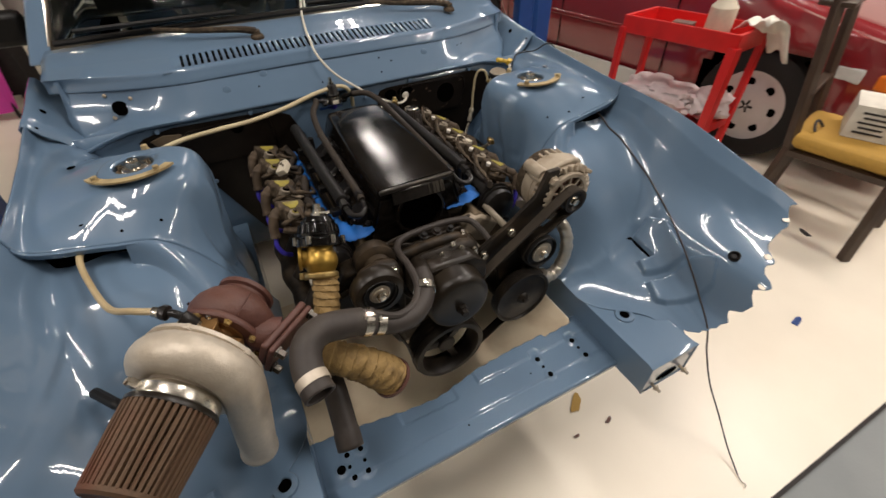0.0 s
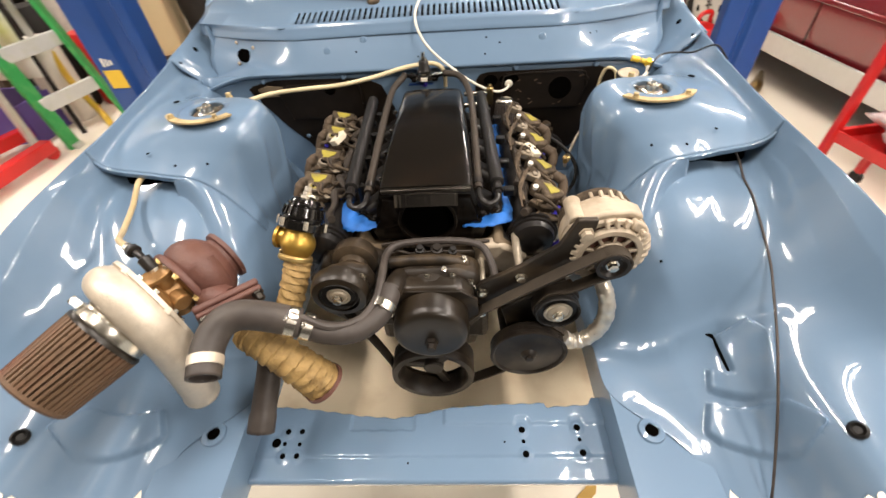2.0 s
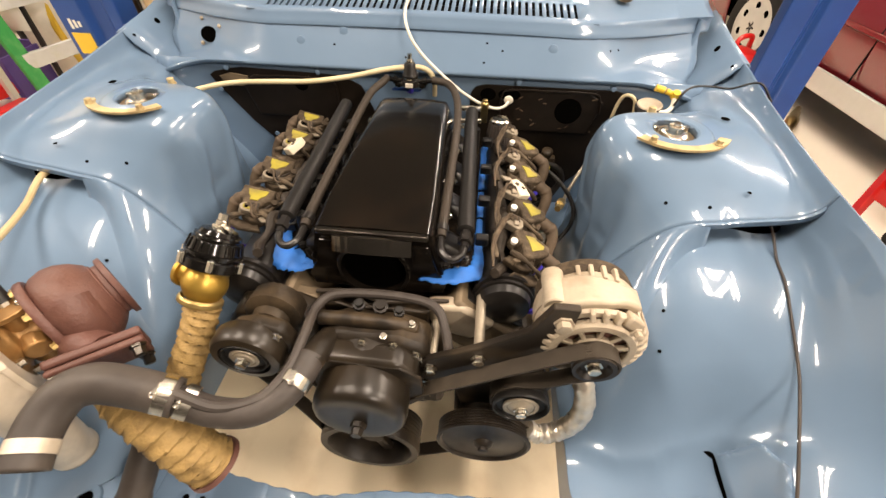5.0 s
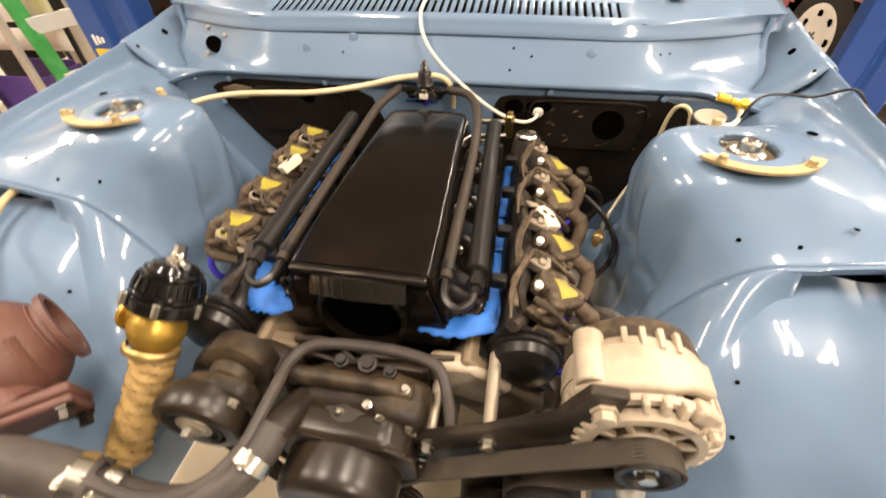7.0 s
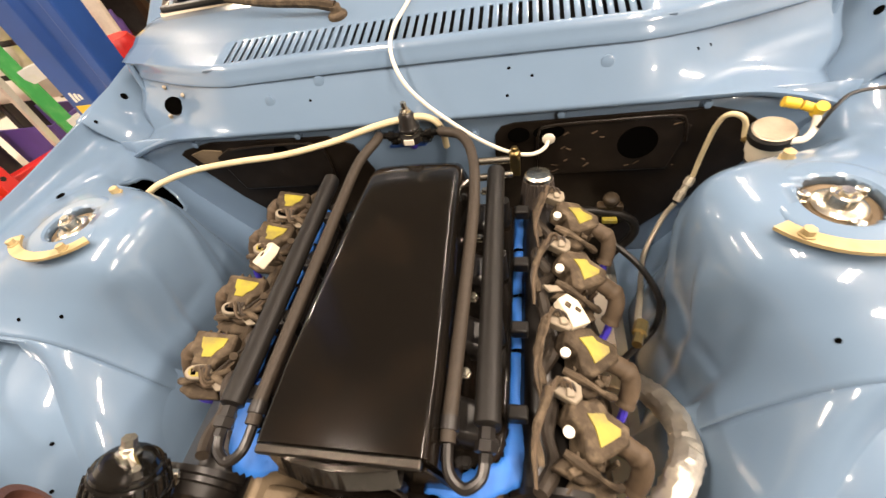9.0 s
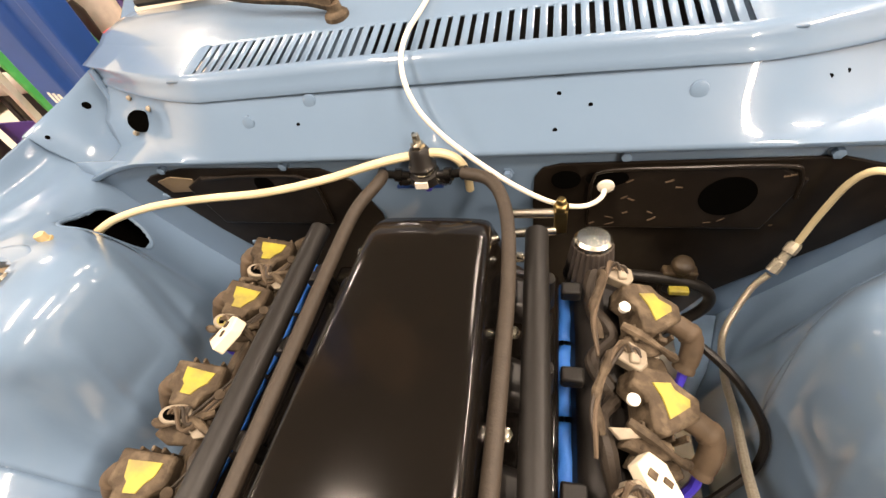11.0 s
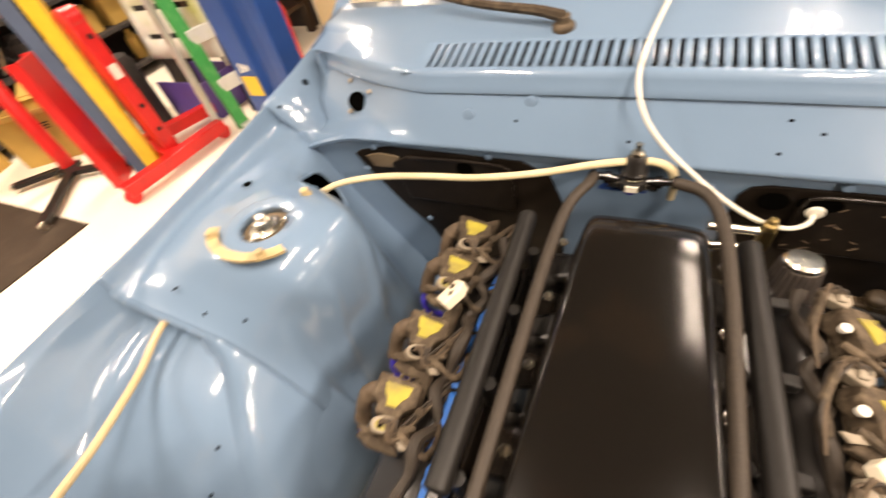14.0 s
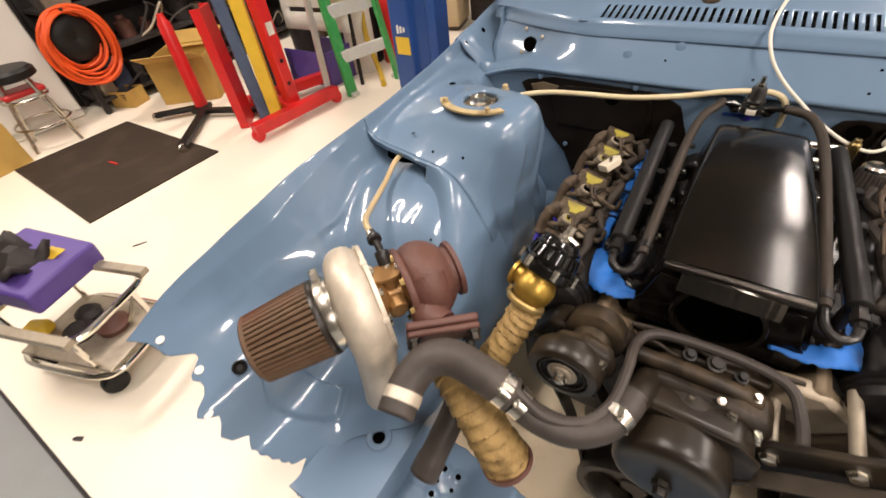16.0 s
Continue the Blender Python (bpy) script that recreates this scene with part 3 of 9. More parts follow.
    pts = [(0.535 * side + 0.082 * math.cos(a) * 1.15, 0.078 * math.sin(a) - 0.004) for a in [math.radians((203 if side < 0 else 211) + d) for d in range(0, 128, 6)]]
    inner = [(0.535 * side + (x - 0.535 * side) * 0.80, y * 0.80) for x, y in pts]
    prism(bm, pts + inner[::-1], Matrix.Translation((0, 0, 0.8795)), 0.0045)
    plate = carpart("camber_plate", bm, "rusttan", "curved tan camber plate with two bolts", smooth=0)
    for k in (3, 17):
        bm = nb()
        bolt(bm, ((pts[k][0] + inner[k][0]) / 2, (pts[k][1] + inner[k][1]) / 2, 0.884), (0, 0, 1), 0.0062, 0.009)
        carpart("plate_bolt", bm, "rusttan")
    bm = nb()
    bolt(bm, (side * 0.515, 0.085, 0.868), (0, 0, 1), 0.0075, 0.013)
    carpart("tower_bolt", bm, "rusttan")
    # small holes in the tower and apron sheet
    for x, y, r in ((0.64, -0.128, 0.004), (0.60, -0.10, 0.004), (0.69, -0.10, 0.004), (0.672, 0.10, 0.009)):
        z = min(section_at(TOWER, y), key=lambda p: abs(p.x - x)).y
        z = 0.835 if y < 0 else 0.856
        bm = nb()
        lathe(bm, [(0, r * 0.2), (0.002, r)], Matrix.Translation((side * x, y, z)), 10)
        carpart("sheet_hole", bm, "dark")
    # frame rail with a box end
    bm = nb()
    outline = [(0.385, 0.352), (0.385, 0.456), (0.535, 0.456), (0.535, 0.352)]
    loops = []
    for y in (-0.775, -0.76, -0.5, -0.2, 0.1, 0.30):
        grow = 0.0 if y > -0.77 else 0.004
        loops.append([(side * (x + (grow if x > 0.45 else -grow)), y, z) for x, z in outline])
    rings(bm, loops, cap=False)
    carpart("frame_rail", bm, "blue", "boxed blue frame rail with an open end", solid=0.004, bevel=0.004)
    bm = nb()
    lathe(bm, [(0.0, 0.026), (0.004, 0.024), (0.005, 0.014)], Matrix.Translation((side * 0.445, -0.62, 0.458)), 28, cap=False)
    carpart("rail_boss", bm, "blue")
    bm = nb()
    lathe(bm, [(0, 0.002), (0.003, 0.0125)], Matrix.Translation((side * 0.445, -0.62, 0.4575)), 20)
    carpart("rail_hole", bm, "dark")
    bm = nb()
    box(bm, (0.142, 0.004, 0.096), at=(side * 0.46, -0.7705, 0.404))
    carpart("end_plate", bm, "blue", smooth=0)
    bm = nb()
    prism(bm, [(side * 0.46 + 0.036 * math.cos(a), 0.384 + 0.015 * math.sin(a)) for a in (math.tau * k / 20 for k in range(20))], Matrix.Translation((0, -0.773, 0)) @ STAND, 0.0015)
    carpart("end_slot", bm, "dark", smooth=0)
    for x, z in ((0.413, 0.372), (0.507, 0.384)):
        bm = nb()
        rod(bm, (side * x, -0.77, z), (side * x, -0.80, z), 0.004, n=8)
        bolt(bm, (side * x, -0.785, z), (0, -1, 0), 0.007, 0.006)
        carpart("rail_bolt", bm, "alu")
    # rubber grommet in the apron
    bm = nb()
    lathe(bm, [(0.0, 0.014), (0.006, 0.014), (0.010, 0.010), (0.004, 0.006)], axis_frame((side * 0.700, -0.684, apron_z(0.700, -0.684) + 0.001), (-0.5 * side, -0.1, 0.8)), 18)
    carpart("grommet", bm, "blackplastic")
    # bolt tabs on the torn front edge
    for x, y in ((0.885, -0.678 if side > 0 else -0.728), (0.762, -0.728), (0.696, -0.772)):
        z = apron_z(x, y)
        bm = nb()
        lathe(bm, [(0.0, 0.0085), (0.0015, 0.0085), (0.0015, 0.0)], axis_frame((side * x, y, z + 0.003), (-0.25 * side, -0.15, 1)), 16)
        carpart("edge_hole", bm, "whitefloor")

# stamped bracket in the lower right apron
def apron_patch(name, outline, lift, mat, label="", **kw):
    bm = nb()
    top = [bm.verts.new((x, y, apron_z(x, y) + lift)) for x, y in outline]
    low = [bm.verts.new((x, y, apron_z(x, y) - 0.004)) for x, y in outline]
    bm.faces.new(top)
    for k in range(len(top)):
        q = (k + 1) % len(top)
        bm.faces.new((low[k], low[q], top[q], top[k]))
    return carpart(name, bm, mat, label, **kw)


# black patch painting the shade in the notch beside the raised plate
apron_patch("bracket_slit", [(0.569, -0.450), (0.573, -0.447), (0.577, -0.4575), (0.5915, -0.4645), (0.5945, -0.470), (0.6045, -0.535), (0.6025, -0.5355), (0.5918, -0.4715), (0.5765, -0.461), (0.571, -0.457)], 0.0058, "dark", smooth=0)
# front cross panel: a pressed sheet with stepped beads and an uneven rear edge
REAR_EDGE = [(-0.385, -0.522), (-0.30, -0.528), (-0.183, -0.544), (-0.083, -0.552), (-0.018, -0.543), (0.028, -0.533), (0.152, -0.525), (0.258, -0.523), (0.262, -0.533), (0.357, -0.528), (0.366, -0.513), (0.385, -0.510)]
MEMBER_HOLES = [(0.201, -0.583, 0.007), (0.202, -0.607, 0.0042), (0.204, -0.634, 0.007), (0.321, -0.579, 0.007), (0.322, -0.604, 0.0042), (0.323, -0.632, 0.007), (0.161, -0.608, 0.0022), (-0.047, -0.649, 0.0022),
                (-0.343, -0.608, 0.010), (-0.323, -0.583, 0.006), (-0.291, -0.583, 0.006), (-0.325, -0.609, 0.0042), (-0.291, -0.610, 0.0042), (-0.322, -0.635, 0.006), (-0.291, -0.635, 0.006)]


def rear_edge(x):
    for (xa, ya), (xb, yb) in zip(REAR_EDGE, REAR_EDGE[1:]):
        if xa <= x <= xb:
            return ya + (yb - ya) * (x - xa) / (xb - xa)
    return REAR_EDGE[0][1]


def member_z(x, y):
    z = 0.3745 - 0.0035 * ramp(0, 1, (-0.633 - y) / 0.005)
    bead = -0.571
    for hx in (0.203, 0.322):
        bead = max(bead, -0.571 + 0.015 * ramp(0, 1, (0.019 - abs(x - hx)) / 0.008))
    z += 0.0038 * ramp(0, 1, (y - bead) / 0.005) * ramp(0, 1, (x - 0.026) / 0.006)
    z -= 0.0038 * ramp(0, 1, (y + 0.583) / 0.005) * ramp(0, 1, (x + 0.186) / 0.006) * ramp(0, 1, (-0.034 - x) / 0.006)
    for hx, hy, r in MEMBER_HOLES:
        if r > 0.005:
            z += 0.0022 * ramp(0, 1, (0.016 - math.hypot(x - hx, y - hy)) / 0.005)
    return z


bm = nb()
rows = []
xs = span(-0.385, 0.385, 230)
for k in range(54):
    v = k / 53
    rows.append([(x, -0.683 + (rear_edge(x) + 0.0012 * math.sin(x * 160) + 0.683) * v, member_z(x, -0.683 + (rear_edge(x) + 0.683) * v)) for x in xs])
rows = [[(x, -0.6865, 0.356) for x in xs], [(x, -0.6865, 0.367) for x in xs]] + rows
sheet(bm, rows)
carpart("front_crossmember", bm, "blue", "pressed blue lower radiator support with bolt holes", solid=0.0025, smooth=50)
for x, y, r in MEMBER_HOLES:
    bm = nb()
    lathe(bm, [(0.0, r), (0.0015, r), (0.0015, 0.0)], Matrix.Translation((x, y, member_z(x, y) + 0.0012)), 16)
    carpart("bolt_hole", bm, "dark")


# firewall
def lip_y(x):
    return 0.338 + 0.10 * max(0.0, (abs(x) - 0.38) / 0.28) ** 1.4


def panel_y(x, z):
    s = max(0.0, (z - 0.845) / 0.095)
    e = 1.0 - 0.78 * ramp(0, 1, (abs(x) - 0.36) / 0.20)
    return 0.287 + (lip_y(x) + 0.014 - 0.287) * s ** e


bm = nb()
xs = span(-0.70, 0.70, 40)
sheet(bm, [[(x, 0.301, z) for x in xs] for z in (0.36, 0.5, 0.6, 0.7, 0.8, 0.842)])
carpart("lower_firewall", bm, "blue", "blue lower firewall sheet", solid=0.004)
bm = nb()
xs = span(-0.71, 0.71, 72)
rows = []
for dy, z in ((0.014, 0.838), (0.004, 0.838), (0.0, 0.841), (0.0, 0.845), (None, 0.848), (None, 0.853), (None, 0.860), (None, 0.870), (None, 0.885), (None, 0.905), (None, 0.925), (None, 0.942)):
    row = []
    for x in xs:
        sag = 0.045 * max(0.0, (abs(x) - 0.54) / 0.17) ** 1.5 if z < 0.86 else 0.0
        row.append((x, 0.287 + dy if dy is not None else panel_y(x, z), z - sag))
    rows.append(row)
sheet(bm, rows)
carpart("upper_firewall", bm, "blue", "curved blue firewall panel under the cowl", solid=0.004, smooth=60)
LEFT_PANEL = [(-0.564, 0.802), (-0.548, 0.812), (-0.50, 0.822), (-0.472, 0.827), (-0.20, 0.820), (-0.15, 0.795), (-0.119, 0.72), (-0.119, 0.42), (-0.33, 0.42), (-0.42, 0.61), (-0.479, 0.675), (-0.545, 0.77)]
RIGHT_PANEL = [(0.135, 0.748), (0.138, 0.795), (0.150, 0.812), (0.175, 0.818), (0.50, 0.820), (0.553, 0.805), (0.595, 0.775), (0.60, 0.73), (0.55, 0.665), (0.433, 0.543), (0.38, 0.42), (0.135, 0.42)]
for outline in (LEFT_PANEL, RIGHT_PANEL):
    bm = nb()
    prism(bm, outline, Matrix.Translation((0, 0.2975, 0)) @ STAND, 0.005)
    fp = carpart("firewall_panel", bm, "panel", "dull black insulation panel on the firewall", smooth=0, bevel=0.002)
    bm = nb()
    s = -1 if outline is LEFT_PANEL else 1
    top = [(s * 0.455 - 0.02 * s, 0.812), (s * 0.24, 0.812), (s * 0.215, 0.795), (s * 0.215, 0.70), (s * 0.45, 0.70), (s * 0.475, 0.79)]
    prism(bm, top, Matrix.Translation((0, 0.2925, 0)) @ STAND, 0.006)
    sub = part("raised_pad", bm, "panel", smooth=0, bevel=0.006)
    hold(sub, car)
for way in ([(-0.430, 0.808), (-0.36, 0.8125), (-0.28, 0.8125), (-0.235, 0.808), (-0.216, 0.792), (-0.214, 0.74)], [(0.216, 0.74), (0.218, 0.795), (0.236, 0.810), (0.33, 0.8125), (0.44, 0.8125), (0.462, 0.800), (0.470, 0.76)]):
    bm = nb()
    tube(bm, [(x, 0.2868, z) for x, z in way], 0.0028, 8, 6)
    carpart("pressed_bead", bm, "panel")
# reflection on the panel's corner facet, painted as a tan patch
bm = nb()
prism(bm, [(-0.535, 0.802), (-0.500, 0.812), (-0.455, 0.806), (-0.462, 0.778), (-0.520, 0.776)], Matrix.Translation((0, 0.2925, 0)) @ STAND, 0.003)
carpart("bare_patch", bm, "headalu", "tan patch painted as a reflection on the black panel", smooth=0, bevel=0.001)
rr = random.Random(31)
for k in range(16):
    x, z = rr.uniform(0.22, 0.46), rr.uniform(0.70, 0.80)
    bm = nb()
    box(bm, (rr.uniform(0.004, 0.014), 0.0006, rr.uniform(0.001, 0.003)), Matrix.Translation((x, 0.2862, z)) @ pose(0, 0, 0, 0, rr.uniform(-40, 40)))
    carpart("paint_chip", bm, "boot", smooth=0)
for x, z, rx, rz in ((0.391, 0.763, 0.034, 0.034), (0.236, 0.798, 0.028, 0.014), (0.182, 0.796, 0.020, 0.016), (-0.31, 0.795, 0.018, 0.018)):
    bm = nb()
    prism(bm, [(x + rx * math.cos(a), z + rz * math.sin(a)) for a in [k * math.tau / 28 for k in range(28)]], Matrix.Translation((0, 0.2866, 0)) @ STAND, 0.001)
    carpart("panel_hole", bm, "dark", smooth=0)
for x, z in ((-0.509, 0.825), (-0.261, 0.827), (0.257, 0.829), (0.49, 0.826), (-0.545, 0.765), (-0.42, 0.64), (0.10, 0.80)):
    bm = nb()
    bolt(bm, (x, 0.299, z), (0, -1, 0), 0.007, 0.010)
    carpart("firewall_bolt", bm, "blue")
for x, z, r in ((-0.213, 0.888, 0.003), (0.208, 0.892, 0.003), (0.169, 0.924, 0.006), (0.169, 0.905, 0.003), (-0.03, 0.87, 0.003), (0.165, 0.868, 0.003), (0.47, 0.895, 0.003), (0.49, 0.895, 0.003), (-0.30, 0.90, 0.003)):
    bm = nb()
    lathe(bm, [(0, r), (0.0015, r), (0.0015, 0.0)], axis_frame((x, panel_y(x, z) - 0.0012, z), (0, -1, 0.35)), 12)
    carpart("drilled_hole", bm, "dark")
for x, z in ((-0.30, 0.893), (0.33, 0.90), (-0.19, 0.915)):
    bm = nb()
    lathe(bm, [(0, 0.011), (0.003, 0.010), (0.004, 0.006)], axis_frame((x, panel_y(x, z) - 0.001, z), (0, -1, 0.35)), 20)
    carpart("blanking_plug", bm, "blue")
bm = nb()
lathe(bm, [(0, 0.020), (0.004, 0.019), (0.004, 0.0)], axis_frame((-0.577, panel_y(-0.577, 0.875) - 0.011, 0.877), (0.42, -0.78, 0.45)), 28)
carpart("cable_hole", bm, "dark")
for x, z in ((-0.605, 0.905), (-0.545, 0.896), (-0.600, 0.856)):
    bm = nb()
    bolt(bm, (x, panel_y(x, z) - 0.003, z), (0.35, -0.8, 0.45), 0.0042, 0.006)
    carpart("stud_nut", bm, "alu")

# flange panels between towers and cowl
for side in (-1, 1):
    bm = nb()
    rows = []
    for y, xo, zo in ((0.31, 0.775, 0.896), (0.38, 0.778, 0.902), (0.44, 0.78, 0.908), (0.50, 0.782, 0.918), (0.60, 0.785, 0.93)):
        rows.append([(side * (xo + dx), y, zo + dz) for dx, dz in ((0.012, -0.10), (0.012, -0.006), (0.006, 0.0), (-0.004, -0.004), (-0.022, -0.030), (-0.052, -0.055), (-0.08, -0.09), (-0.10, -0.14))])
    sheet(bm, rows)
    carpart("cowl_gusset", bm, "blue", "creased blue gusset beside the cowl", solid=0.004, smooth=60)
    bm = nb()
    tube(bm, [(side * 0.702, 0.455, 0.945), (side * 0.700, 0.45, 0.91), (side * 0.694, 0.442, 0.875), (side * 0.690, 0.44, 0.83), (side * 0.65, 0.42, 0.80)], 0.007, 8)
    carpart("seam_flange", bm, "blue")
    for x, y, z, r in ((0.776, 0.436, 0.896, 0.008), (0.772, 0.16, 0.872, 0.011), (0.770, 0.09, 0.868, 0.010), (0.776, 0.33, 0.892, 0.004)):
        bm = nb()
        lathe(bm, [(0, r), (0.0015, r), (0.0015, 0)], axis_frame((side * (x - 0.016), y, z - 0.012), (-side * 1.0, 0, 0.75)), 14)
        carpart("flange_hole", bm, "dark")
    # side of the body below the cowl
    bm = nb()
    box(bm, (0.05, 0.30, 0.75), at=(side * 0.80, 0.62, 0.50))
    carpart("hinge_pillar", bm, "blue", bevel=0.01)

# cowl with open vent slots
SLOTS, SX0, SX1 = 46, -0.395, 0.385
edges = span(-0.735, -0.42, 18)
pitch = (SX1 - SX0) / SLOTS
slot_cols = []
for k in range(SLOTS):
    edges += [SX0 + k * pitch + 0.27 * pitch, SX0 + k * pitch + 0.70 * pitch]
    slot_cols.append(len(edges) - 2)
edges += span(0.41, 0.735, 18)


def cowl_row(dy, z, pull=1.0, crown=0.012):
    return [(x, (lip_y(x) - 0.338) * pull + dy, z - crown * (x / 0.7) ** 2) for x in edges]


rows = [cowl_row(0.352, 0.924), cowl_row(0.340, 0.924), cowl_row(0.336, 0.928), cowl_row(0.337, 0.934), cowl_row(0.341, 0.939), cowl_row(0.345, 0.950, 0.97), cowl_row(0.349, 0.958, 0.92), cowl_row(0.355, 0.961, 0.85),
        cowl_row(0.360, 0.962, 0.8), cowl_row(0.428, 0.975, 0.75), cowl_row(0.434, 0.976, 0.72), cowl_row(0.47, 0.985, 0.6), cowl_row(0.55, 1.000, 0.45, 0.02), cowl_row(0.60, 1.006, 0.4, 0.025)]
bm = nb()
g = [[bm.verts.new(p) for p in row] for row in rows]
for r, (a, b) in enumerate(zip(g, g[1:])):
    for i in range(len(a) - 1):
        if r == 8 and i in slot_cols:
            continue
        bm.faces.new((a[i], a[i + 1], b[i + 1], b[i]))
carpart("cowl", bm, "blue", "blue cowl with a long row of open vent slots", solid=0.003, smooth=40)
bm = nb()
sheet(bm, [[(x, y, z) for x in span(-0.44, 0.43, 4)] for y, z in ((0.352, 0.952), (0.366, 0.950), (0.385, 0.938), (0.41, 0.908), (0.47, 0.895))])
carpart("cowl_drain", bm, "blue", solid=0.003)

# windscreen, pillars, wipers, cabin
WB, WT = 0.585, 1.10
bm = nb()
xs = span(-0.705, 0.705, 16)
scr = lambda x, t: (x * (1 - 0.12 * t), WB + 0.075 * (x / 0.70) ** 2 + (WT - WB) * t + 0.0, 1.005 - 0.02 * (x / 0.70) ** 2 + 0.40 * t)
sheet(bm, [[scr(x, t) for x in xs] for t in (0, 0.25, 0.5, 0.75, 1.0)])
glass = carpart("windscreen", bm, "clearglass", "curved clear windscreen", solid=0.005)
glass.visible_shadow = False
bm = nb()
tube(bm, [scr(x, -0.01) for x in span(-0.715, 0.715, 12)], 0.012, 8, 3)
carpart("windscreen_trim", bm, "chrome", "bright chrome strip below the windscreen")
bm = nb()
tube(bm, [(x, y - 0.006, z + 0.012) for x, y, z in [scr(x, -0.005) for x in span(-0.705, 0.705, 12)]], 0.009, 8, 3)
carpart("windscreen_seal", bm, "blackplastic")
for side in (-1, 1):
    bm = nb()
    loops = []
    for t in (-0.08, 0.3, 0.7, 1.02):
        x, y, z = scr(side * 0.745, t)
        loops.append([(x - side * 0.03, y - 0.02, z), (x + side * 0.035, y, z), (x + side * 0.035, y + 0.07, z), (x - side * 0.02, y + 0.05, z)])
    rings(bm, loops)
    carpart("roof_pillar", bm, "blue", bevel=0.008)
    bm = nb()
    tube(bm, [scr(side * 0.717, t) for t in (0.0, 0.3, 0.6, 1.0)], 0.010, 8, 4)
    carpart("pillar_trim", bm, "chrome")
    bm = nb()
    tube(bm, [(side * 0.78, 1.02, 1.02), (side * 0.82, 0.95, 1.01), (side * 0.86, 0.92, 1.005)], 0.012, 8)
    carpart("mirror_stalk", bm, "blackplastic")
    bm = nb()
    box(bm, (0.145, 0.06, 0.10), at=(side * 0.875, 0.90, 1.004))
    carpart("side_mirror", bm, "blackplastic", "black door mirror", bevel=0.02)
    # wiper
    px = -0.165 if side < 0 else 0.50
    bm = nb()
    lathe(bm, [(0, 0.020), (0.006, 0.019), (0.012, 0.012), (0.022, 0.011)], axis_frame((px, 0.46, 0.982), (0, -0.15, 1)), 18)
    carpart("wiper_pivot", bm, "coil", "dusty brown wiper pivot")
    bm = nb()
    tube(bm, [(px, 0.46, 1.000), (px - 0.05, 0.466, 1.010), (px - 0.16, 0.490, 1.016), (px - 0.27, 0.530, 1.024)], lambda u: 0.011 - 0.005 * u, 8)
    carpart("wiper_arm", bm, "coil", "dusty brown wiper arm")
    bm = nb()
    tube(bm, [(px - 0.47, 0.600, 1.030), (px - 0.26, 0.585, 1.034), (px - 0.03, 0.575, 1.036)], 0.007, 6)
    carpart("wiper_blade", bm, "blackplastic")
bm = nb()
roof = [[(x * (1 - 0.05 * abs(t - 0.5)), 1.08 + 1.0 * t, 1.395 + 0.035 * math.sin(math.pi * min(1, 0.15 + 0.7 * t)) - 0.03 * (x / 0.6) ** 2) for x in span(-0.60, 0.60, 12)] for t in span(0, 1, 8)]
sheet(bm, roof)
carpart("roof", bm, "blue", solid=0.02)
bm = nb()
sheet(bm, [[(x * (1 + 0.1 * t), 2.08 + 0.55 * t, 1.39 - 0.38 * t) for x in span(-0.58, 0.58, 8)] for t in span(0, 1, 4)])
carpart("rear_window", bm, "glass", solid=0.005)
for side in (-1, 1):
    bm = nb()
    sheet(bm, [[(side * (0.815 - 0.03 * abs(z - 0.6) / 0.4), y, z) for y in span(0.84, 3.3, 12)] for z in (0.22, 0.45, 0.7, 0.9, 0.985)])
    carpart("body_side", bm, "blue", solid=0.02)
    bm = nb()
    sheet(bm, [[(side * (0.79 - 0.16 * t), 0.80 + (0.30 * t) + u * (1.75 - 0.55 * t), 0.985 + 0.39 * t) for u in span(0, 1, 6)] for t in span(0, 1, 4)])
    carpart("side_window", bm, "glass", solid=0.005)
bm = nb()
sheet(bm, [[(x, y, 1.0 - 0.05 * (y - 2.6) - 0.02 * (x / 0.8) ** 2) for x in span(-0.81, 0.81, 8)] for y in (2.6, 2.9, 3.3)])
sheet(bm, [[(x, 3.3, z) for x in span(-0.81, 0.81, 8)] for z in (0.965, 0.6, 0.25)])
carpart("trunk_lid", bm, "blue", solid=0.01)
bm = nb()
box(bm, (1.58, 2.70, 0.04), at=(0, 1.95, 0.24))
carpart("floor_pan", bm, "blackplastic")
bm = nb()
box(bm, (1.3, 0.35, 0.10), at=(0, 0.86, 0.93))
carpart("dashboard", bm, "blackplastic", bevel=0.03)
bm = nb()
box(bm, (1.5, 0.04, 1.0), at=(0, 1.9, 0.75))
carpart("rear_bulkhead", bm, "blackplastic")
for x in (-0.40, -0.30):
    bm = nb()
    lathe(bm, [(0, 0.035), (0.02, 0.034), (0.022, 0.0)], axis_frame((x, 0.76, 1.0), (0, -0.4, 1)), 20, cap=False)
    carpart("gauge", bm, "coil", "round brown gauge on the dashboard")
bm = nb()
prism(bm, [(-0.20, 0.74), (-0.06, 0.72), (-0.02, 0.80), (-0.12, 0.83)], Matrix.Translation((0, 0, 0.984)), 0.002)
carpart("paper_sheet", bm, "paper", "white paper on the dashboard", smooth=0)
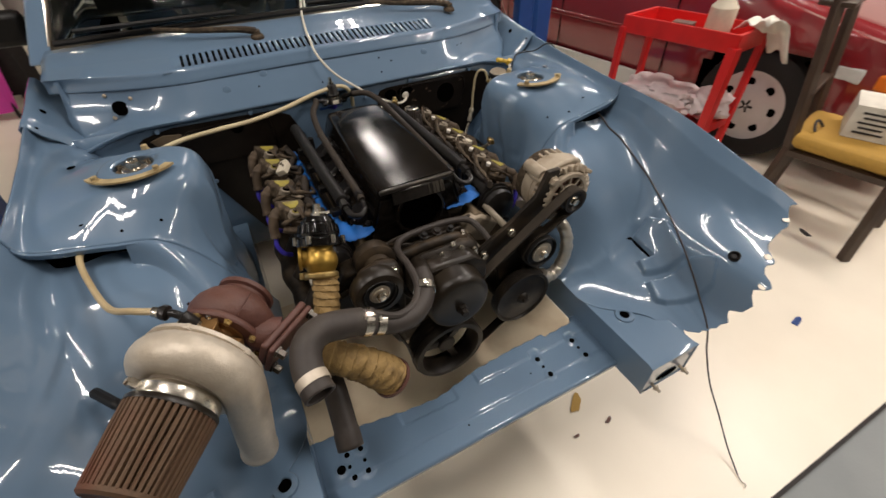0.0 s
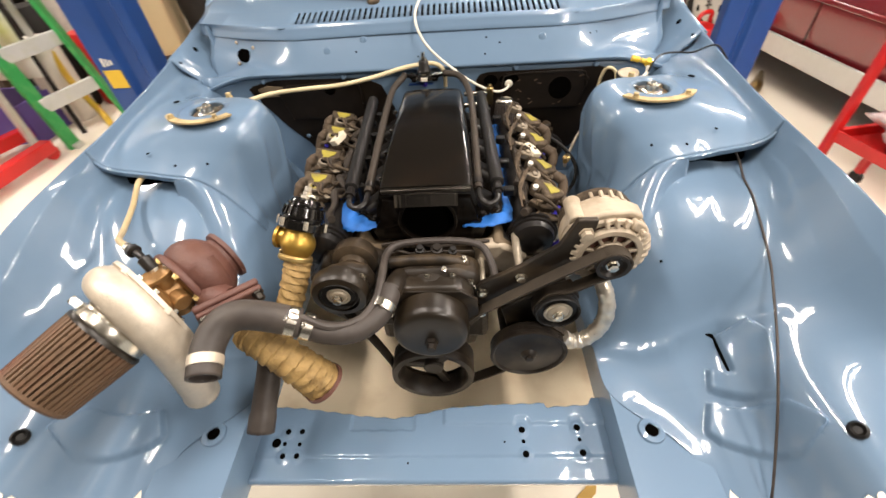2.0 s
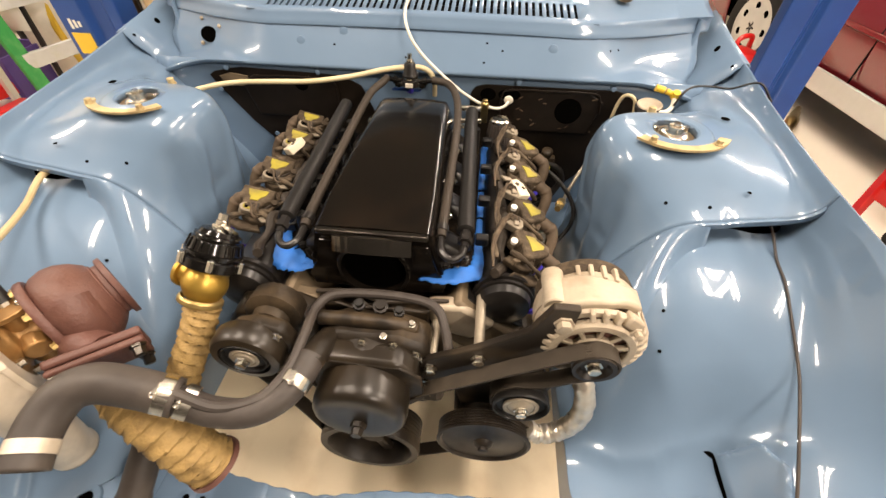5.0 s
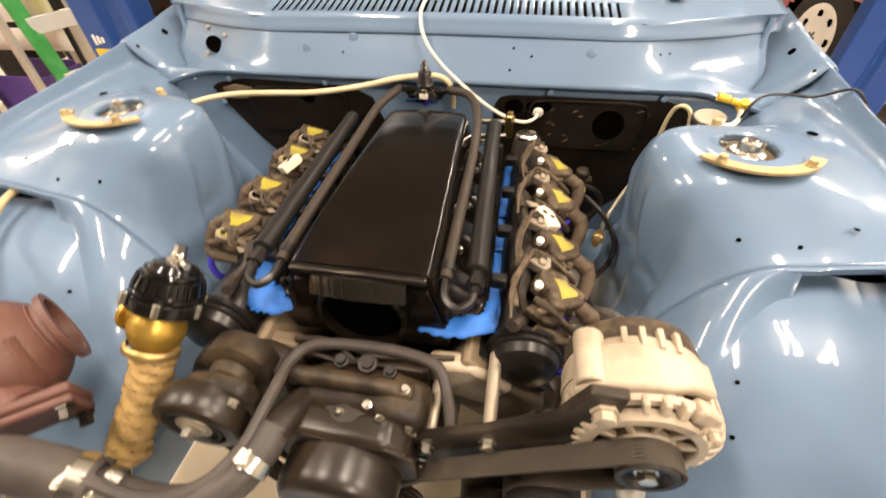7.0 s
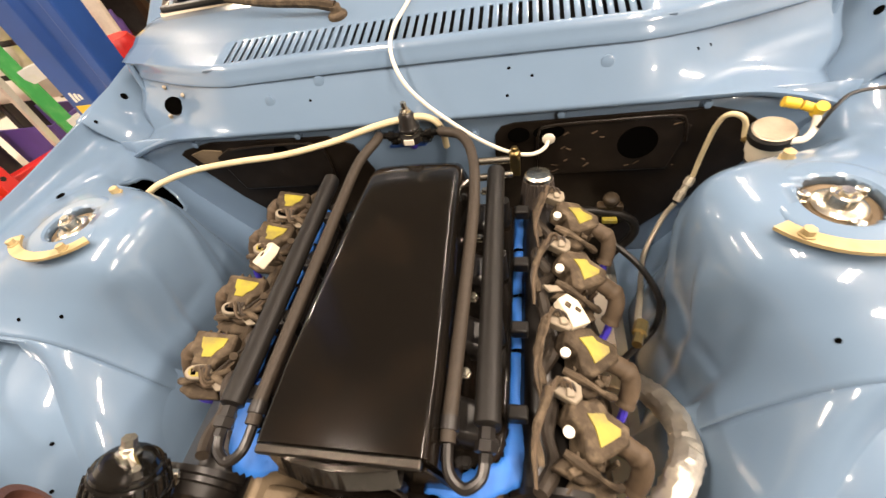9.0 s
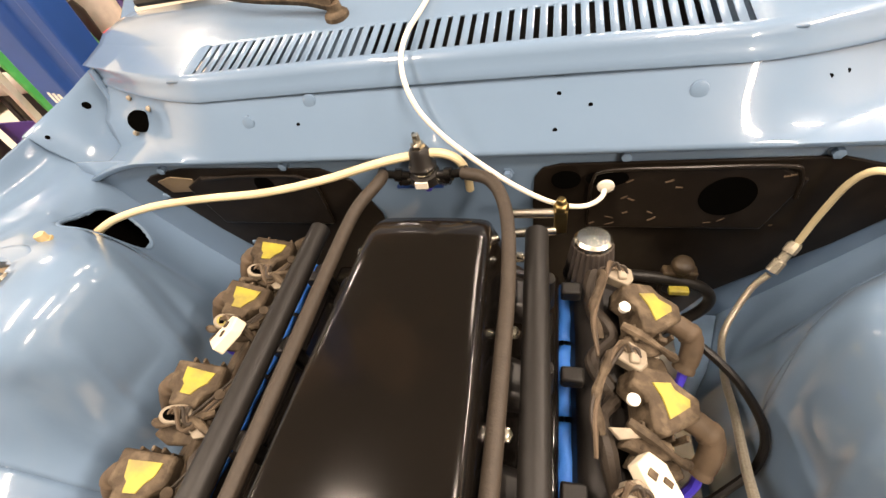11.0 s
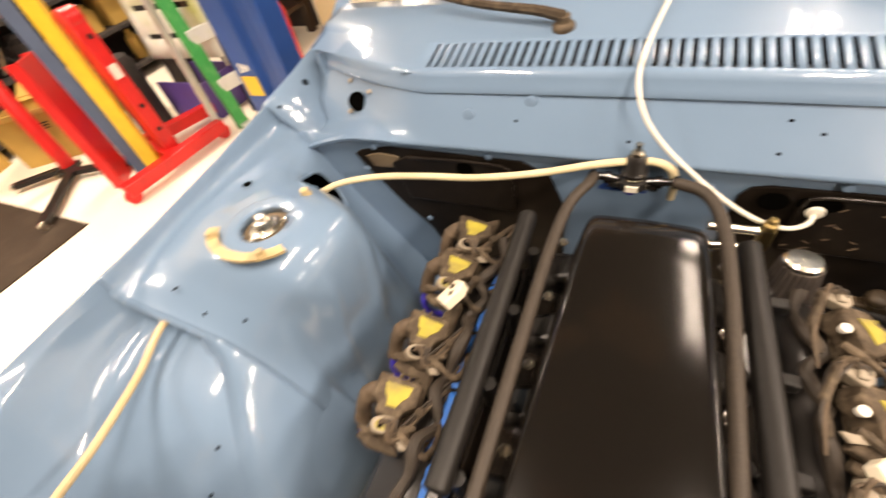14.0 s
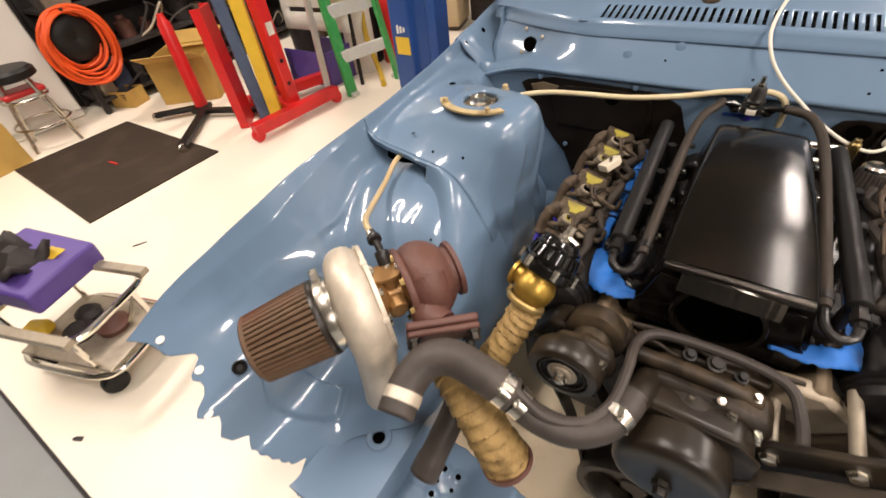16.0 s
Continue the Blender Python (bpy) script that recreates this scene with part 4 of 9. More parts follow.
for side in (-1, 1):
    for wy in (0.02, 2.6):
        bm = nb()
        m = axis_frame((side * 0.57, wy, 0.29), (side, 0, 0))
        lathe(bm, [(0.0, 0.19), (0.0, 0.26), (0.02, 0.285), (0.10, 0.29), (0.16, 0.285), (0.18, 0.26), (0.18, 0.19)], m, 40, cap=False)
        wheel = carpart("wheel", bm, "tyre")
        bm = nb()
        lathe(bm, [(0.02, 0.0), (0.02, 0.19), (0.15, 0.192), (0.12, 0.12), (0.14, 0.05), (0.14, 0.0)], m, 32, cap=False)
        rim = part("rim", bm, "rim")
        rim.parent = wheel
# ---- the engine ----
engine = thing("engine", "dusty black V8 engine without hoses to its intake mouth", "engine", at=(0, 0, 0.3))


def engpart(name, bm, mat, label="", **kw):
    return hold(part(name, bm, mat, label=label, **kw), engine)


# block, timing cover, pan
bm = nb()
box(bm, (0.26, 0.50, 0.22), at=(0.01, -0.10, 0.52))
engpart("engine_block", bm, "block", bevel=0.02)
bm = nb()
box(bm, (0.22, 0.50, 0.10), at=(0.01, -0.08, 0.36))
engpart("oil_pan", bm, "block", bevel=0.03)
bm = nb()
rod(bm, (0.01, 0.15, 0.50), (0.01, 0.40, 0.46), 0.16, 0.13, n=24)
engpart("bell_housing", bm, "block")
TAPE = {1: [(0.184, -0.19, 0.720, 0.018), (0.188, -0.232, 0.726, 0.024), (0.182, -0.262, 0.727, 0.032), (0.152, -0.281, 0.732, 0.034), (0.118, -0.288, 0.731, 0.026), (0.085, -0.289, 0.727, 0.014)],
        -1: [(-0.172, -0.18, 0.734, 0.020), (-0.176, -0.228, 0.736, 0.034), (-0.166, -0.262, 0.732, 0.050), (-0.142, -0.279, 0.731, 0.046), (-0.118, -0.285, 0.731, 0.028), (-0.098, -0.283, 0.730, 0.012)]}
for s in (-1, 1):
    m = Matrix.Translation((0.01 + s * 0.175, -0.09 - 0.012 * (s < 0), 0.625)) @ pose(0, 0, 0, 0, s * 38, 0)
    bm = nb()
    box(bm, (0.15, 0.47, 0.10), m)
    engpart("cylinder_head", bm, "headalu", bevel=0.008)
    m2 = Matrix.Translation((0.01 + s * 0.225, -0.065 - 0.02 * (s < 0), 0.690)) @ pose(0, 0, 0, 0, s * 30, 0)
    bm = nb()
    box(bm, (0.105, 0.475, 0.07), m2)
    engpart("valve_cover", bm, "blackpaint", "black valve cover", bevel=0.025)
    bm = nb()
    box(bm, (0.125, 0.485, 0.012), m2 @ Matrix.Translation((0, 0, -0.03)))
    engpart("cover_flange", bm, "blackpaint", bevel=0.004)
    # rounded front of the cover, seen as a dark drum
    bm = nb()
    lathe(bm, [(0, 0.056), (0.007, 0.056), (0.009, 0.051), (0.015, 0.051), (0.017, 0.047), (0.030, 0.044), (0.038, 0.034), (0.042, 0.016), (0.043, 0.0)], m2 @ Matrix.Translation((0, -0.215, 0.008 if s < 0 else 0.0)) @ pose(0, 0, 0, 90), 36, cap=False)
    engpart("cover_boss", bm, "blackpaint")
    # blue masking tape laid in the gap between head and intake, and round its front corner
    mid, up = (0.184, 0.0) if s > 0 else (-0.186, 0.022)
    for k in range(4):
        y0 = -0.20 + k * 0.092
        bm = nb()
        rr = random.Random(k + 10 * s)
        rows = []
        for j in range(10):
            y = y0 + 0.086 * j / 9
            skew = 0.0015 * math.sin(j * 1.3 + k)
            rows.append([(mid + s * (xx + skew + 0.0008 * rr.uniform(-1, 1)), y, zz + up + 0.0009 * rr.uniform(-1, 1)) for xx, zz in ((-0.009, 0.715), (-0.005, 0.7175), (0.0, 0.7185), (0.005, 0.7175), (0.009, 0.714))])
        sheet(bm, rows)
        engpart("tape_strip", bm, "tape", solid=0.0008, smooth=60)
    rr = random.Random(7 + s)
    wide = TAPE[s]
    p = spline([q[:3] for q in wide], 6)
    bm = nb()
    rows = []
    for j, q in enumerate(p):
        f = min(j / 6, len(wide) - 1.001)
        w = wide[int(f)][3] + (wide[int(f) + 1][3] - wide[int(f)][3]) * (f - int(f))
        d = (p[min(j + 1, len(p) - 1)] - p[max(j - 1, 0)]).normalized()
        n_ = Vector((-d.y, d.x, 0)).normalized() * s
        row = []
        for u in (-0.5, -0.3, -0.1, 0.1, 0.3, 0.5):
            rag = rr.uniform(-0.10, 0.10) if abs(u) == 0.5 else 0.0
            row.append(q + n_ * (w * (u + rag)) + Vector((0, 0, -0.30 * w * max(0.0, u) ** 1.3 + 0.0016 * rr.uniform(-1, 1))))
        rows.append(row)
    sheet(bm, rows)
    engpart("tape_flap", bm, "tape", "wrinkled blue masking tape round the intake base", solid=0.0008, smooth=40)

    # assumed exhaust manifold below the head, added to keep the gap dark
    mani = thing("filler_manifold", "assumed cast exhaust manifold added to fill the dark gap under the head", "exhaust manifold", "exhaust manifolds", at=(s * 0.27, -0.09, 0.52))
    bm = nb()
    tube(bm, [(s * 0.285, 0.12, 0.53), (s * 0.295, 0.0, 0.525), (s * 0.295, -0.15, 0.52), (s * 0.28, -0.28, 0.50)], lambda u: 0.030 + 0.004 * math.sin(u * 24), 14)
    hold(part("log", bm, "block"), mani)
    for k in range(4):
        y = 0.09 - 0.115 * k
        bm = nb()
        tube(bm, [(s * 0.20, y, 0.585), (s * 0.25, y, 0.575), (s * 0.285, y - 0.01, 0.535)], 0.022, 12)
        hold(part("runner", bm, "block"), mani)

# valley and front cover
bm = nb()
box(bm, (0.26, 0.08, 0.24), at=(0.01, -0.33, 0.54))
engpart("front_cover", bm, "block", bevel=0.015)
for mt, out in (("altcast", [(0.10, 0.668), (0.105, 0.696), (0.165, 0.702), (0.225, 0.660), (0.185, 0.610), (0.12, 0.63)]), ("headalu", [(-0.19, 0.655), (-0.15, 0.700), (-0.085, 0.692), (-0.08, 0.662), (-0.12, 0.63)])):
    bm = nb()
    prism(bm, out, Matrix.Translation((0.0, -0.300, 0)) @ STAND, 0.03)
    engpart("head_face", bm, mt, bevel=0.008)
bm = nb()
prism(bm, [(-0.10, 0.61), (-0.10, 0.690), (0.11, 0.690), (0.11, 0.61)], Matrix.Translation((0.0, -0.305, 0)) @ STAND, 0.03)
engpart("valley_cover", bm, "block", bevel=0.006)
for way in ([(-0.10, -0.335, 0.695), (-0.05, -0.340, 0.702), (-0.02, -0.338, 0.688), (0.02, -0.342, 0.700), (0.10, -0.338, 0.694)], [(-0.06, -0.334, 0.694), (-0.03, -0.326, 0.716), (0.0, -0.336, 0.700), (0.015, -0.342, 0.684)]):
    bm = nb()
    tube(bm, way, 0.0026, 7)
    engpart("sensor_lead", bm, "loom")

# intake plenum
intake = thing("intake_manifold", "satin black fabricated intake plenum with a flat tapering lid", "intake manifold", at=(0.013, -0.05, 0.70))
CX = 0.013


def intpart(name, bm, mat, label="", **kw):
    return hold(part(name, bm, mat, label=label, **kw), intake)


bm = nb()
loops = []
for y, w, zt in ((-0.285, 0.093, 0.826), (-0.20, 0.092, 0.830), (-0.05, 0.088, 0.833), (0.08, 0.083, 0.834), (0.14, 0.081, 0.833), (0.165, 0.079, 0.829), (0.185, 0.077, 0.818), (0.198, 0.075, 0.795), (0.204, 0.073, 0.765)):
    e = 0.35 + 0.65 * ramp(0, 1, (y + 0.20) / 0.30)
    half = [(w * 1.25, 0.715), (w * 1.22, 0.745), (w * 1.08, 0.790 if zt > 0.8 else zt - 0.03), (w * 1.012, zt - 0.015 * e), (w * (1 - 0.012 * e), zt - 0.0085 * e), (w * (1 - 0.045 * e), zt - 0.0042 * e), (w * (1 - 0.11 * e), zt - 0.0014 * e), (w * (1 - 0.22 * e), zt), (w * 0.4, zt + 0.0015)]
    loops.append([(CX + x, y, z) for x, z in half] + [(CX, y, zt + 0.002)] + [(CX - x, y, z) for x, z in reversed(half)])
rings(bm, loops)
intpart("plenum", bm, "plenum", smooth=55)
bm = nb()
box(bm, (0.180, 0.010, 0.0095), at=(CX, -0.291, 0.8215))
intpart("lid_edge", bm, "polish", "dull milled front edge of the lid", bevel=0.002)
bm = nb()
xs = span(-0.064, 0.064, 56)
rows = []
for dz, dy in ((-0.0265, 0.010), (-0.0265, -0.003), (-0.024, -0.005), (-0.003, 0.004), (0.0, 0.006), (0.0, 0.012)):
    rows.append([(CX + x, -0.3105 + 0.009 * (x / 0.064) ** 2 + dy + 0.0005 * math.sin(x * 420) * math.sin(x * 130 + 1), 0.8225 - 0.0075 * (x / 0.064) ** 2 + dz) for x in xs])
sheet(bm, rows)
intpart("flange_bar", bm, "flange", "polished dark throttle flange bowed under the lid", smooth=25)
for s in (-1, 1):
    bm = nb()
    out = [(0.070, -0.274), (0.120, -0.272), (0.146, -0.264), (0.160, -0.246), (0.164, -0.215), (0.163, 0.17), (0.07, 0.17)]
    prism(bm, [(CX + s * x, y) for x, y in out], Matrix.Translation((0, 0, 0.7005)), 0.030)
    intpart("base_casting", bm, "plenum", "glossy black lower intake casting", bevel=0.006)
    for x, y in ((0.148, -0.240), (0.118, -0.262)):
        bm = nb()
        bolt(bm, (CX + s * x, y, 0.7305), (0, 0, 1), 0.006, 0.006)
        intpart("base_bolt", bm, "blackpaint")
# front face with the throttle mouth
bm = nb()
lathe(bm, [(0.0, 0.062), (0.010, 0.062), (0.012, 0.060), (0.012, 0.055), (-0.005, 0.054)], axis_frame((CX, -0.296, 0.752), (0, -1, 0.05)), 40, cap=False)
intpart("throttle_flange", bm, "plenum", "open round throttle mouth")
bm = nb()
lathe(bm, [(0.0, 0.0), (0.0, 0.0545)], axis_frame((CX, -0.2945, 0.752), (0, -1, 0.05)), 32, cap=False)
intpart("throttle_bore", bm, "dark")
bm = nb()
prism(bm, [(-0.115, 0.690), (-0.122, 0.715), (-0.105, 0.745), (-0.09, 0.80), (0.09, 0.80), (0.105, 0.745), (0.122, 0.715), (0.115, 0.690)], Matrix.Translation((CX, -0.2855, 0)) @ STAND, 0.006)
intpart("front_plate", bm, "plenum", smooth=0, bevel=0.002)
for s in (-1, 1):
    bm = nb()
    box(bm, (0.050, 0.44, 0.012), Matrix.Translation((CX + s * 0.125, -0.04, 0.716)) @ pose(0, 0, 0, 0, s * 12, 0))
    intpart("runner_flange", bm, "blackpaint", bevel=0.003)
    for k in range(4):
        y = -0.22 + k * 0.112
        bm = nb()
        box(bm, (0.075, 0.055, 0.05), Matrix.Translation((CX + s * 0.105, y, 0.737)) @ pose(0, 0, 0, 0, s * 35, 0))
        intpart("runner", bm, "blackpaint", bevel=0.012)
        bm = nb()
        rod(bm, (CX + s * 0.148, y, 0.735), (CX + s * 0.148, y, 0.79), 0.009, n=12)
        intpart("injector", bm, "blackplastic")
        bm = nb()
        box(bm, (0.024, 0.018, 0.018), at=(CX + s * 0.176, y + 0.01, 0.752))
        intpart("injector_plug", bm, "blackplastic", bevel=0.003)
        bm = nb()
        bolt(bm, (CX + s * 0.112, y + 0.05, 0.765), (0, 0, 1), 0.006, 0.007)
        intpart("rail_screw", bm, "steel")

# fuel rails and hoses
for s in (-1, 1):
    rail = thing("fuel_rail", "straight satin black fuel rail beside the plenum", "fuel rail", "fuel rails", at=(0.0 + s * 0.153, -0.03, 0.795))
    bm = nb()
    xr, xf = (-0.160, -0.150) if s < 0 else (0.146, 0.160)
    lathe(bm, [(0, 0.010), (0.003, 0.0145), (0.425, 0.0145), (0.428, 0.010)], axis_frame((xr, 0.185, 0.797), (xf - xr, -0.428, 0)), 24)
    hold(part("tube", bm, "blackplastic"), rail)
    bm = nb()
    lathe(bm, [(0, 0.009), (0.012, 0.009), (0.013, 0.012), (0.024, 0.012), (0.025, 0.007), (0.034, 0.007)], axis_frame((xf, -0.243, 0.797), (0, -1, -0.1)), 6)
    hold(part("end_fitting", bm, "blackpaint"), rail)
    bm = nb()
    xh = xf - s * 0.040
    tube(bm, [(xf, -0.270, 0.794), (xf - s * 0.004, -0.290, 0.790), (xf - s * 0.020, -0.300, 0.788), (xh + s * 0.004, -0.288, 0.792), (xh, -0.262, 0.797)], 0.0062, 10)
    hold(part("return_bend", bm, "blackpaint", "black hose bend"), rail)
    hose = thing("fuel_hose", "dull black fuel hose running to the pressure regulator", "hose", "fuel hoses", at=(xh, -0.03, 0.80))
    bm = nb()
    tube(bm, [(xh, -0.262, 0.799), (xh, -0.22, 0.803), (xh, -0.05, 0.808), (xh - s * 0.002, 0.10, 0.814), (xh - s * 0.012, 0.19, 0.826), (xh - s * 0.035, 0.238, 0.836), (-0.014 + s * 0.058, 0.256, 0.837)], 0.0088, 12)
    hold(part("hose_body", bm, "loom"), hose)
    bm = nb()
    lathe(bm, [(0, 0.011), (0.014, 0.011), (0.015, 0.0085), (0.02, 0.0085)], axis_frame((xh, -0.236, 0.801), (0, -1, -0.1)), 16)
    hold(part("hose_end", bm, "blackpaint"), hose)
    bm = nb()
    lathe(bm, [(-0.004, 0.0098), (0.004, 0.0098), (0.005, 0.0062), (0.018, 0.0062), (0.0185, 0.0098), (0.028, 0.0098), (0.029, 0.007), (0.040, 0.007)], axis_frame((-0.014 + s * 0.060, 0.257, 0.836), (-s, 0.10, -0.18)), 12)
    hold(part("hose_elbow", bm, "glossblack", "black hose elbow"), hose)

# fuel pressure regulator
reg = thing("fuel_regulator", "small black fuel pressure regulator with a bright adjusting screw", "pressure regulator", at=(-0.014, 0.265, 0.81))
m = Matrix.Translation((-0.014, 0.265, 0.0))
for name, prof, mat, n in (("valve_body", [(0.815, 0.012), (0.818, 0.022), (0.832, 0.022), (0.834, 0.017), (0.842, 0.017)], "blackpaint", 20),
                           ("cap", [(0.842, 0.020), (0.846, 0.020), (0.850, 0.017), (0.868, 0.015), (0.874, 0.011)], "blackpaint", 20),
                           ("adjuster", [(0.874, 0.010), (0.880, 0.010), (0.881, 0.006), (0.894, 0.0055)], "steel", 6)):
    bm = nb()
    lathe(bm, prof, m, n)
    hold(part(name, bm, mat), reg)
bm = nb()
for k in range(4):
    a = k * math.pi / 2 + 0.6
    bolt(bm, (-0.014 + 0.017 * math.cos(a), 0.265 + 0.017 * math.sin(a), 0.845), (0, 0, 1), 0.003, 0.004)
hold(part("cap_screw", bm, "steel"), reg)
bm = nb()
tube(bm, [(-0.014, 0.265, 0.817), (-0.014, 0.268, 0.800), (-0.030, 0.282, 0.800)], 0.006, 8)
hold(part("bracket", bm, "purple"), reg)
bm = nb()
box(bm, (0.018, 0.004, 0.010), at=(-0.014, 0.2425, 0.826))
hold(part("badge", bm, "whitewire"), reg)
bm = nb()
lathe(bm, [(0, 0.0185), (0.003, 0.0195), (0.007, 0.0195), (0.009, 0.017)], axis_frame((-0.014, 0.265, 0.8365), (0, 0, 1)), 24)
hold(part("body_ring", bm, "steel", "bright regulator ring"), reg)
for k in (-1, 1):
    a, b = Vector((-0.014 + k * 0.016, 0.264, 0.825)), Vector((-0.014 + k * 0.040, 0.258, 0.821))
    bm = nb()
    lathe(bm, [(0, 0.0075), (0.009, 0.0075), (0.0095, 0.0095), (0.019, 0.0095), (0.0195, 0.007), (0.024, 0.007)], axis_frame(a, b - a), 6)
    hold(part("hose_fitting", bm, "glossblack", "black hose fitting"), reg)
    bm = nb()
    lathe(bm, [(0, 0.0088), (0.001, 0.0100), (0.005, 0.0100), (0.006, 0.0088)], axis_frame(a.lerp(b, 0.16), b - a), 14)
    hold(part("fitting_collar", bm, "steel"), reg)
bm = nb()
prism(bm, [(-0.050, -0.006), (0.022, -0.006), (0.026, 0.004), (0.0, 0.007), (-0.046, 0.005)], Matrix.Translation((-0.014, 0.272, 0.800)), 0.005)
hold(part("mounting_bar", bm, "lift", "blue mounting bar", bevel=0.001), reg)

# vacuum hose, long wire
hose = thing("vacuum_hose", "cream rubber hose looping across the firewall", "hose", at=(-0.3, 0.22, 0.82))
bm = nb()
tube(bm, [(-0.575, 0.170, 0.795), (-0.53, 0.185, 0.812), (-0.45, 0.200, 0.826), (-0.36, 0.215, 0.828), (-0.26, 0.225, 0.830), (-0.16, 0.238, 0.842), (-0.08, 0.252, 0.857), (-0.03, 0.262, 0.862), (0.01, 0.268, 0.862), (0.035, 0.270, 0.850), (0.045, 0.272, 0.825), (0.046, 0.275, 0.79)], 0.0062, 10)
hold(part("hose_body", bm, "cream"), hose)
wire = thing("white_cable", "thin white cable draped from the cowl to the firewall", "cable", at=(0.1, 0.35, 0.97))
bm = nb()
tube(bm, [(0.050, 0.70, 1.085), (0.010, 0.60, 1.025), (-0.018, 0.46, 0.992), (-0.030, 0.36, 0.980), (-0.030, 0.318, 0.955), (-0.012, 0.290, 0.920), (0.020, 0.275, 0.885), (0.065, 0.262, 0.850), (0.115, 0.252, 0.815), (0.165, 0.248, 0.788), (0.205, 0.256, 0.774), (0.230, 0.270, 0.778), (0.236, 0.296, 0.784)], 0.0036, 8)
hold(part("cable_body", bm, "whitewire"), wire)
bm = nb()
lathe(bm, [(0, 0.012), (0.004, 0.011), (0.006, 0.006)], axis_frame((0.236, 0.287, 0.784), (0, -1, -0.1)), 16)
hold(part("grommet", bm, "whitewire"), wire)


# ---- coil packs ----
def coil_pack(y, s, seed):
    rr = random.Random(seed)
    base = Matrix.Translation((0.01 + s * 0.262, y, 0.757)) @ pose(0, 0, 0, 0, 24 if s > 0 else 14, rr.uniform(-4, 4))
    c = thing("ignition_coil", "dusty brown ignition coil with a dull yellow face", "ignition coil", "ignition coils", at=base.translation)
    F = lambda x, yy, z: base @ Vector((s * x, yy, z))
    if s > 0:
        face = [(-0.026, 0.020), (0.004, 0.027), (0.009, 0.017), (0.032, 0.008), (0.030, -0.003), (-0.006, -0.029), (-0.010, -0.012), (-0.014, 0.001)]
        body = [(-0.030, 0.026), (0.006, 0.032), (0.014, 0.022), (0.038, 0.012), (0.037, -0.008), (0.000, -0.035), (-0.014, -0.034), (-0.018, -0.004), (-0.034, 0.006)]
        plug, way = (-0.032, 0.036), [(0.030, -0.002, -0.008), (0.045, -0.008, -0.006), (0.060, -0.016, -0.010), (0.066, -0.030, -0.026), (0.066, -0.040, -0.042)]
        tail = [(0.066, -0.038, -0.038), (0.068, -0.052, -0.058), (0.060, -0.062, -0.082), (0.036, -0.050, -0.104)]
    else:
        face = [(0.026, 0.020), (-0.024, 0.018), (-0.020, 0.000), (-0.010, -0.010), (-0.004, -0.022), (0.014, -0.022), (0.015, -0.008), (0.021, -0.002)]
        body = [(0.034, 0.025), (-0.028, 0.024), (-0.030, -0.006), (-0.014, -0.016), (-0.012, -0.030), (0.020, -0.030), (0.022, -0.014), (0.032, -0.010)]
        plug, way = (0.006, -0.038), [(0.022, 0.004, -0.008), (0.036, 0.002, -0.012), (0.044, -0.006, -0.026), (0.046, -0.014, -0.044), (0.044, -0.024, -0.064)]
        tail = [(0.044, -0.022, -0.062), (0.044, -0.034, -0.080), (0.030, -0.040, -0.100), (0.010, -0.030, -0.115)]
    out = lambda pts: [(s * x, yy) for x, yy in pts]
    k_, o_ = (0.66, 0.004) if s > 0 else (0.74, 0.0)
    bm = nb()
    prism(bm, out(body), base @ Matrix.Translation((0, 0, -0.026)), 0.0345)
    hold(part("coil_body", bm, "coil", bevel=0.0035), c)
    bm = nb()
    prism(bm, out([(k_ * x + o_, k_ * yy) for x, yy in face]), base @ Matrix.Translation((0, 0, 0.0072)) @ pose(0, 0, 0, 0, 0, rr.uniform(-5, 5)), 0.0028)
    hold(part("yellow_face", bm, "yellow", "dirty yellow potting face", smooth=0), c)
    for k in range(4):
        bm = nb()
        x = -0.022 + 0.015 * k if s > 0 else -0.018 + 0.012 * k
        box(bm, (0.0035, 0.006, 0.030), base @ Matrix.Translation((s * x, (-0.030 if s > 0 else 0.027) + 0.002 * math.sin(k * 2 + seed), -0.012)) @ pose(0, 0, 0, rr.uniform(-8, 8)))
        hold(part("body_rib", bm, "coil", smooth=0, bevel=0.001), c)
    # stepped bracket in front of the body
    for k, (x0, x1, yy, z) in enumerate(((-0.040, 0.010, -0.044, -0.016), (-0.030, 0.026, -0.056, -0.026))):
        bm = nb()
        prism(bm, out([(x0, yy - 0.005), (x0 + 0.010, yy + 0.010), (x1, yy + 0.012), (x1 + 0.006, yy - 0.002), (x1 - 0.014, yy - 0.010)]), base @ Matrix.Translation((0, 0, z)) @ pose(0, 0, 0, 6, 0, rr.uniform(-6, 6)), 0.015 - 0.004 * k)
        hold(part("bracket_step", bm, "coil", bevel=0.003), c)
    bm = nb()
    tube(bm, [F(-0.036, -0.030, 0.000), F(-0.012, -0.042, 0.004), F(0.016, -0.050, -0.002), F(0.034, -0.046, -0.014)], lambda u: 0.0044 + 0.0012 * math.sin(u * 9), 8, 6)
    hold(part("bracket_rib", bm, "coil"), c)
    bm = nb()
    tube(bm, [F(*q) for q in way], lambda u: 0.0128 - 0.0018 * u + (0.0016 if 0.36 < u < 0.44 or u > 0.93 else 0), 16)
    hold(part("boot", bm, "boot", "fat dusty rubber plug boot"), c)
    bm = nb()
    tube(bm, [F(*q) for q in tail], 0.0056, 8)
    hold(part("plug_wire", bm, "purple", "blue-violet plug wire"), c)
    # oval socket with a yellow seal, and its leads
    px, py = plug
    mp = base @ Matrix.Translation((s * px, py, -0.004)) @ pose(0, 0, 0, 14, s * -12, s * -18)
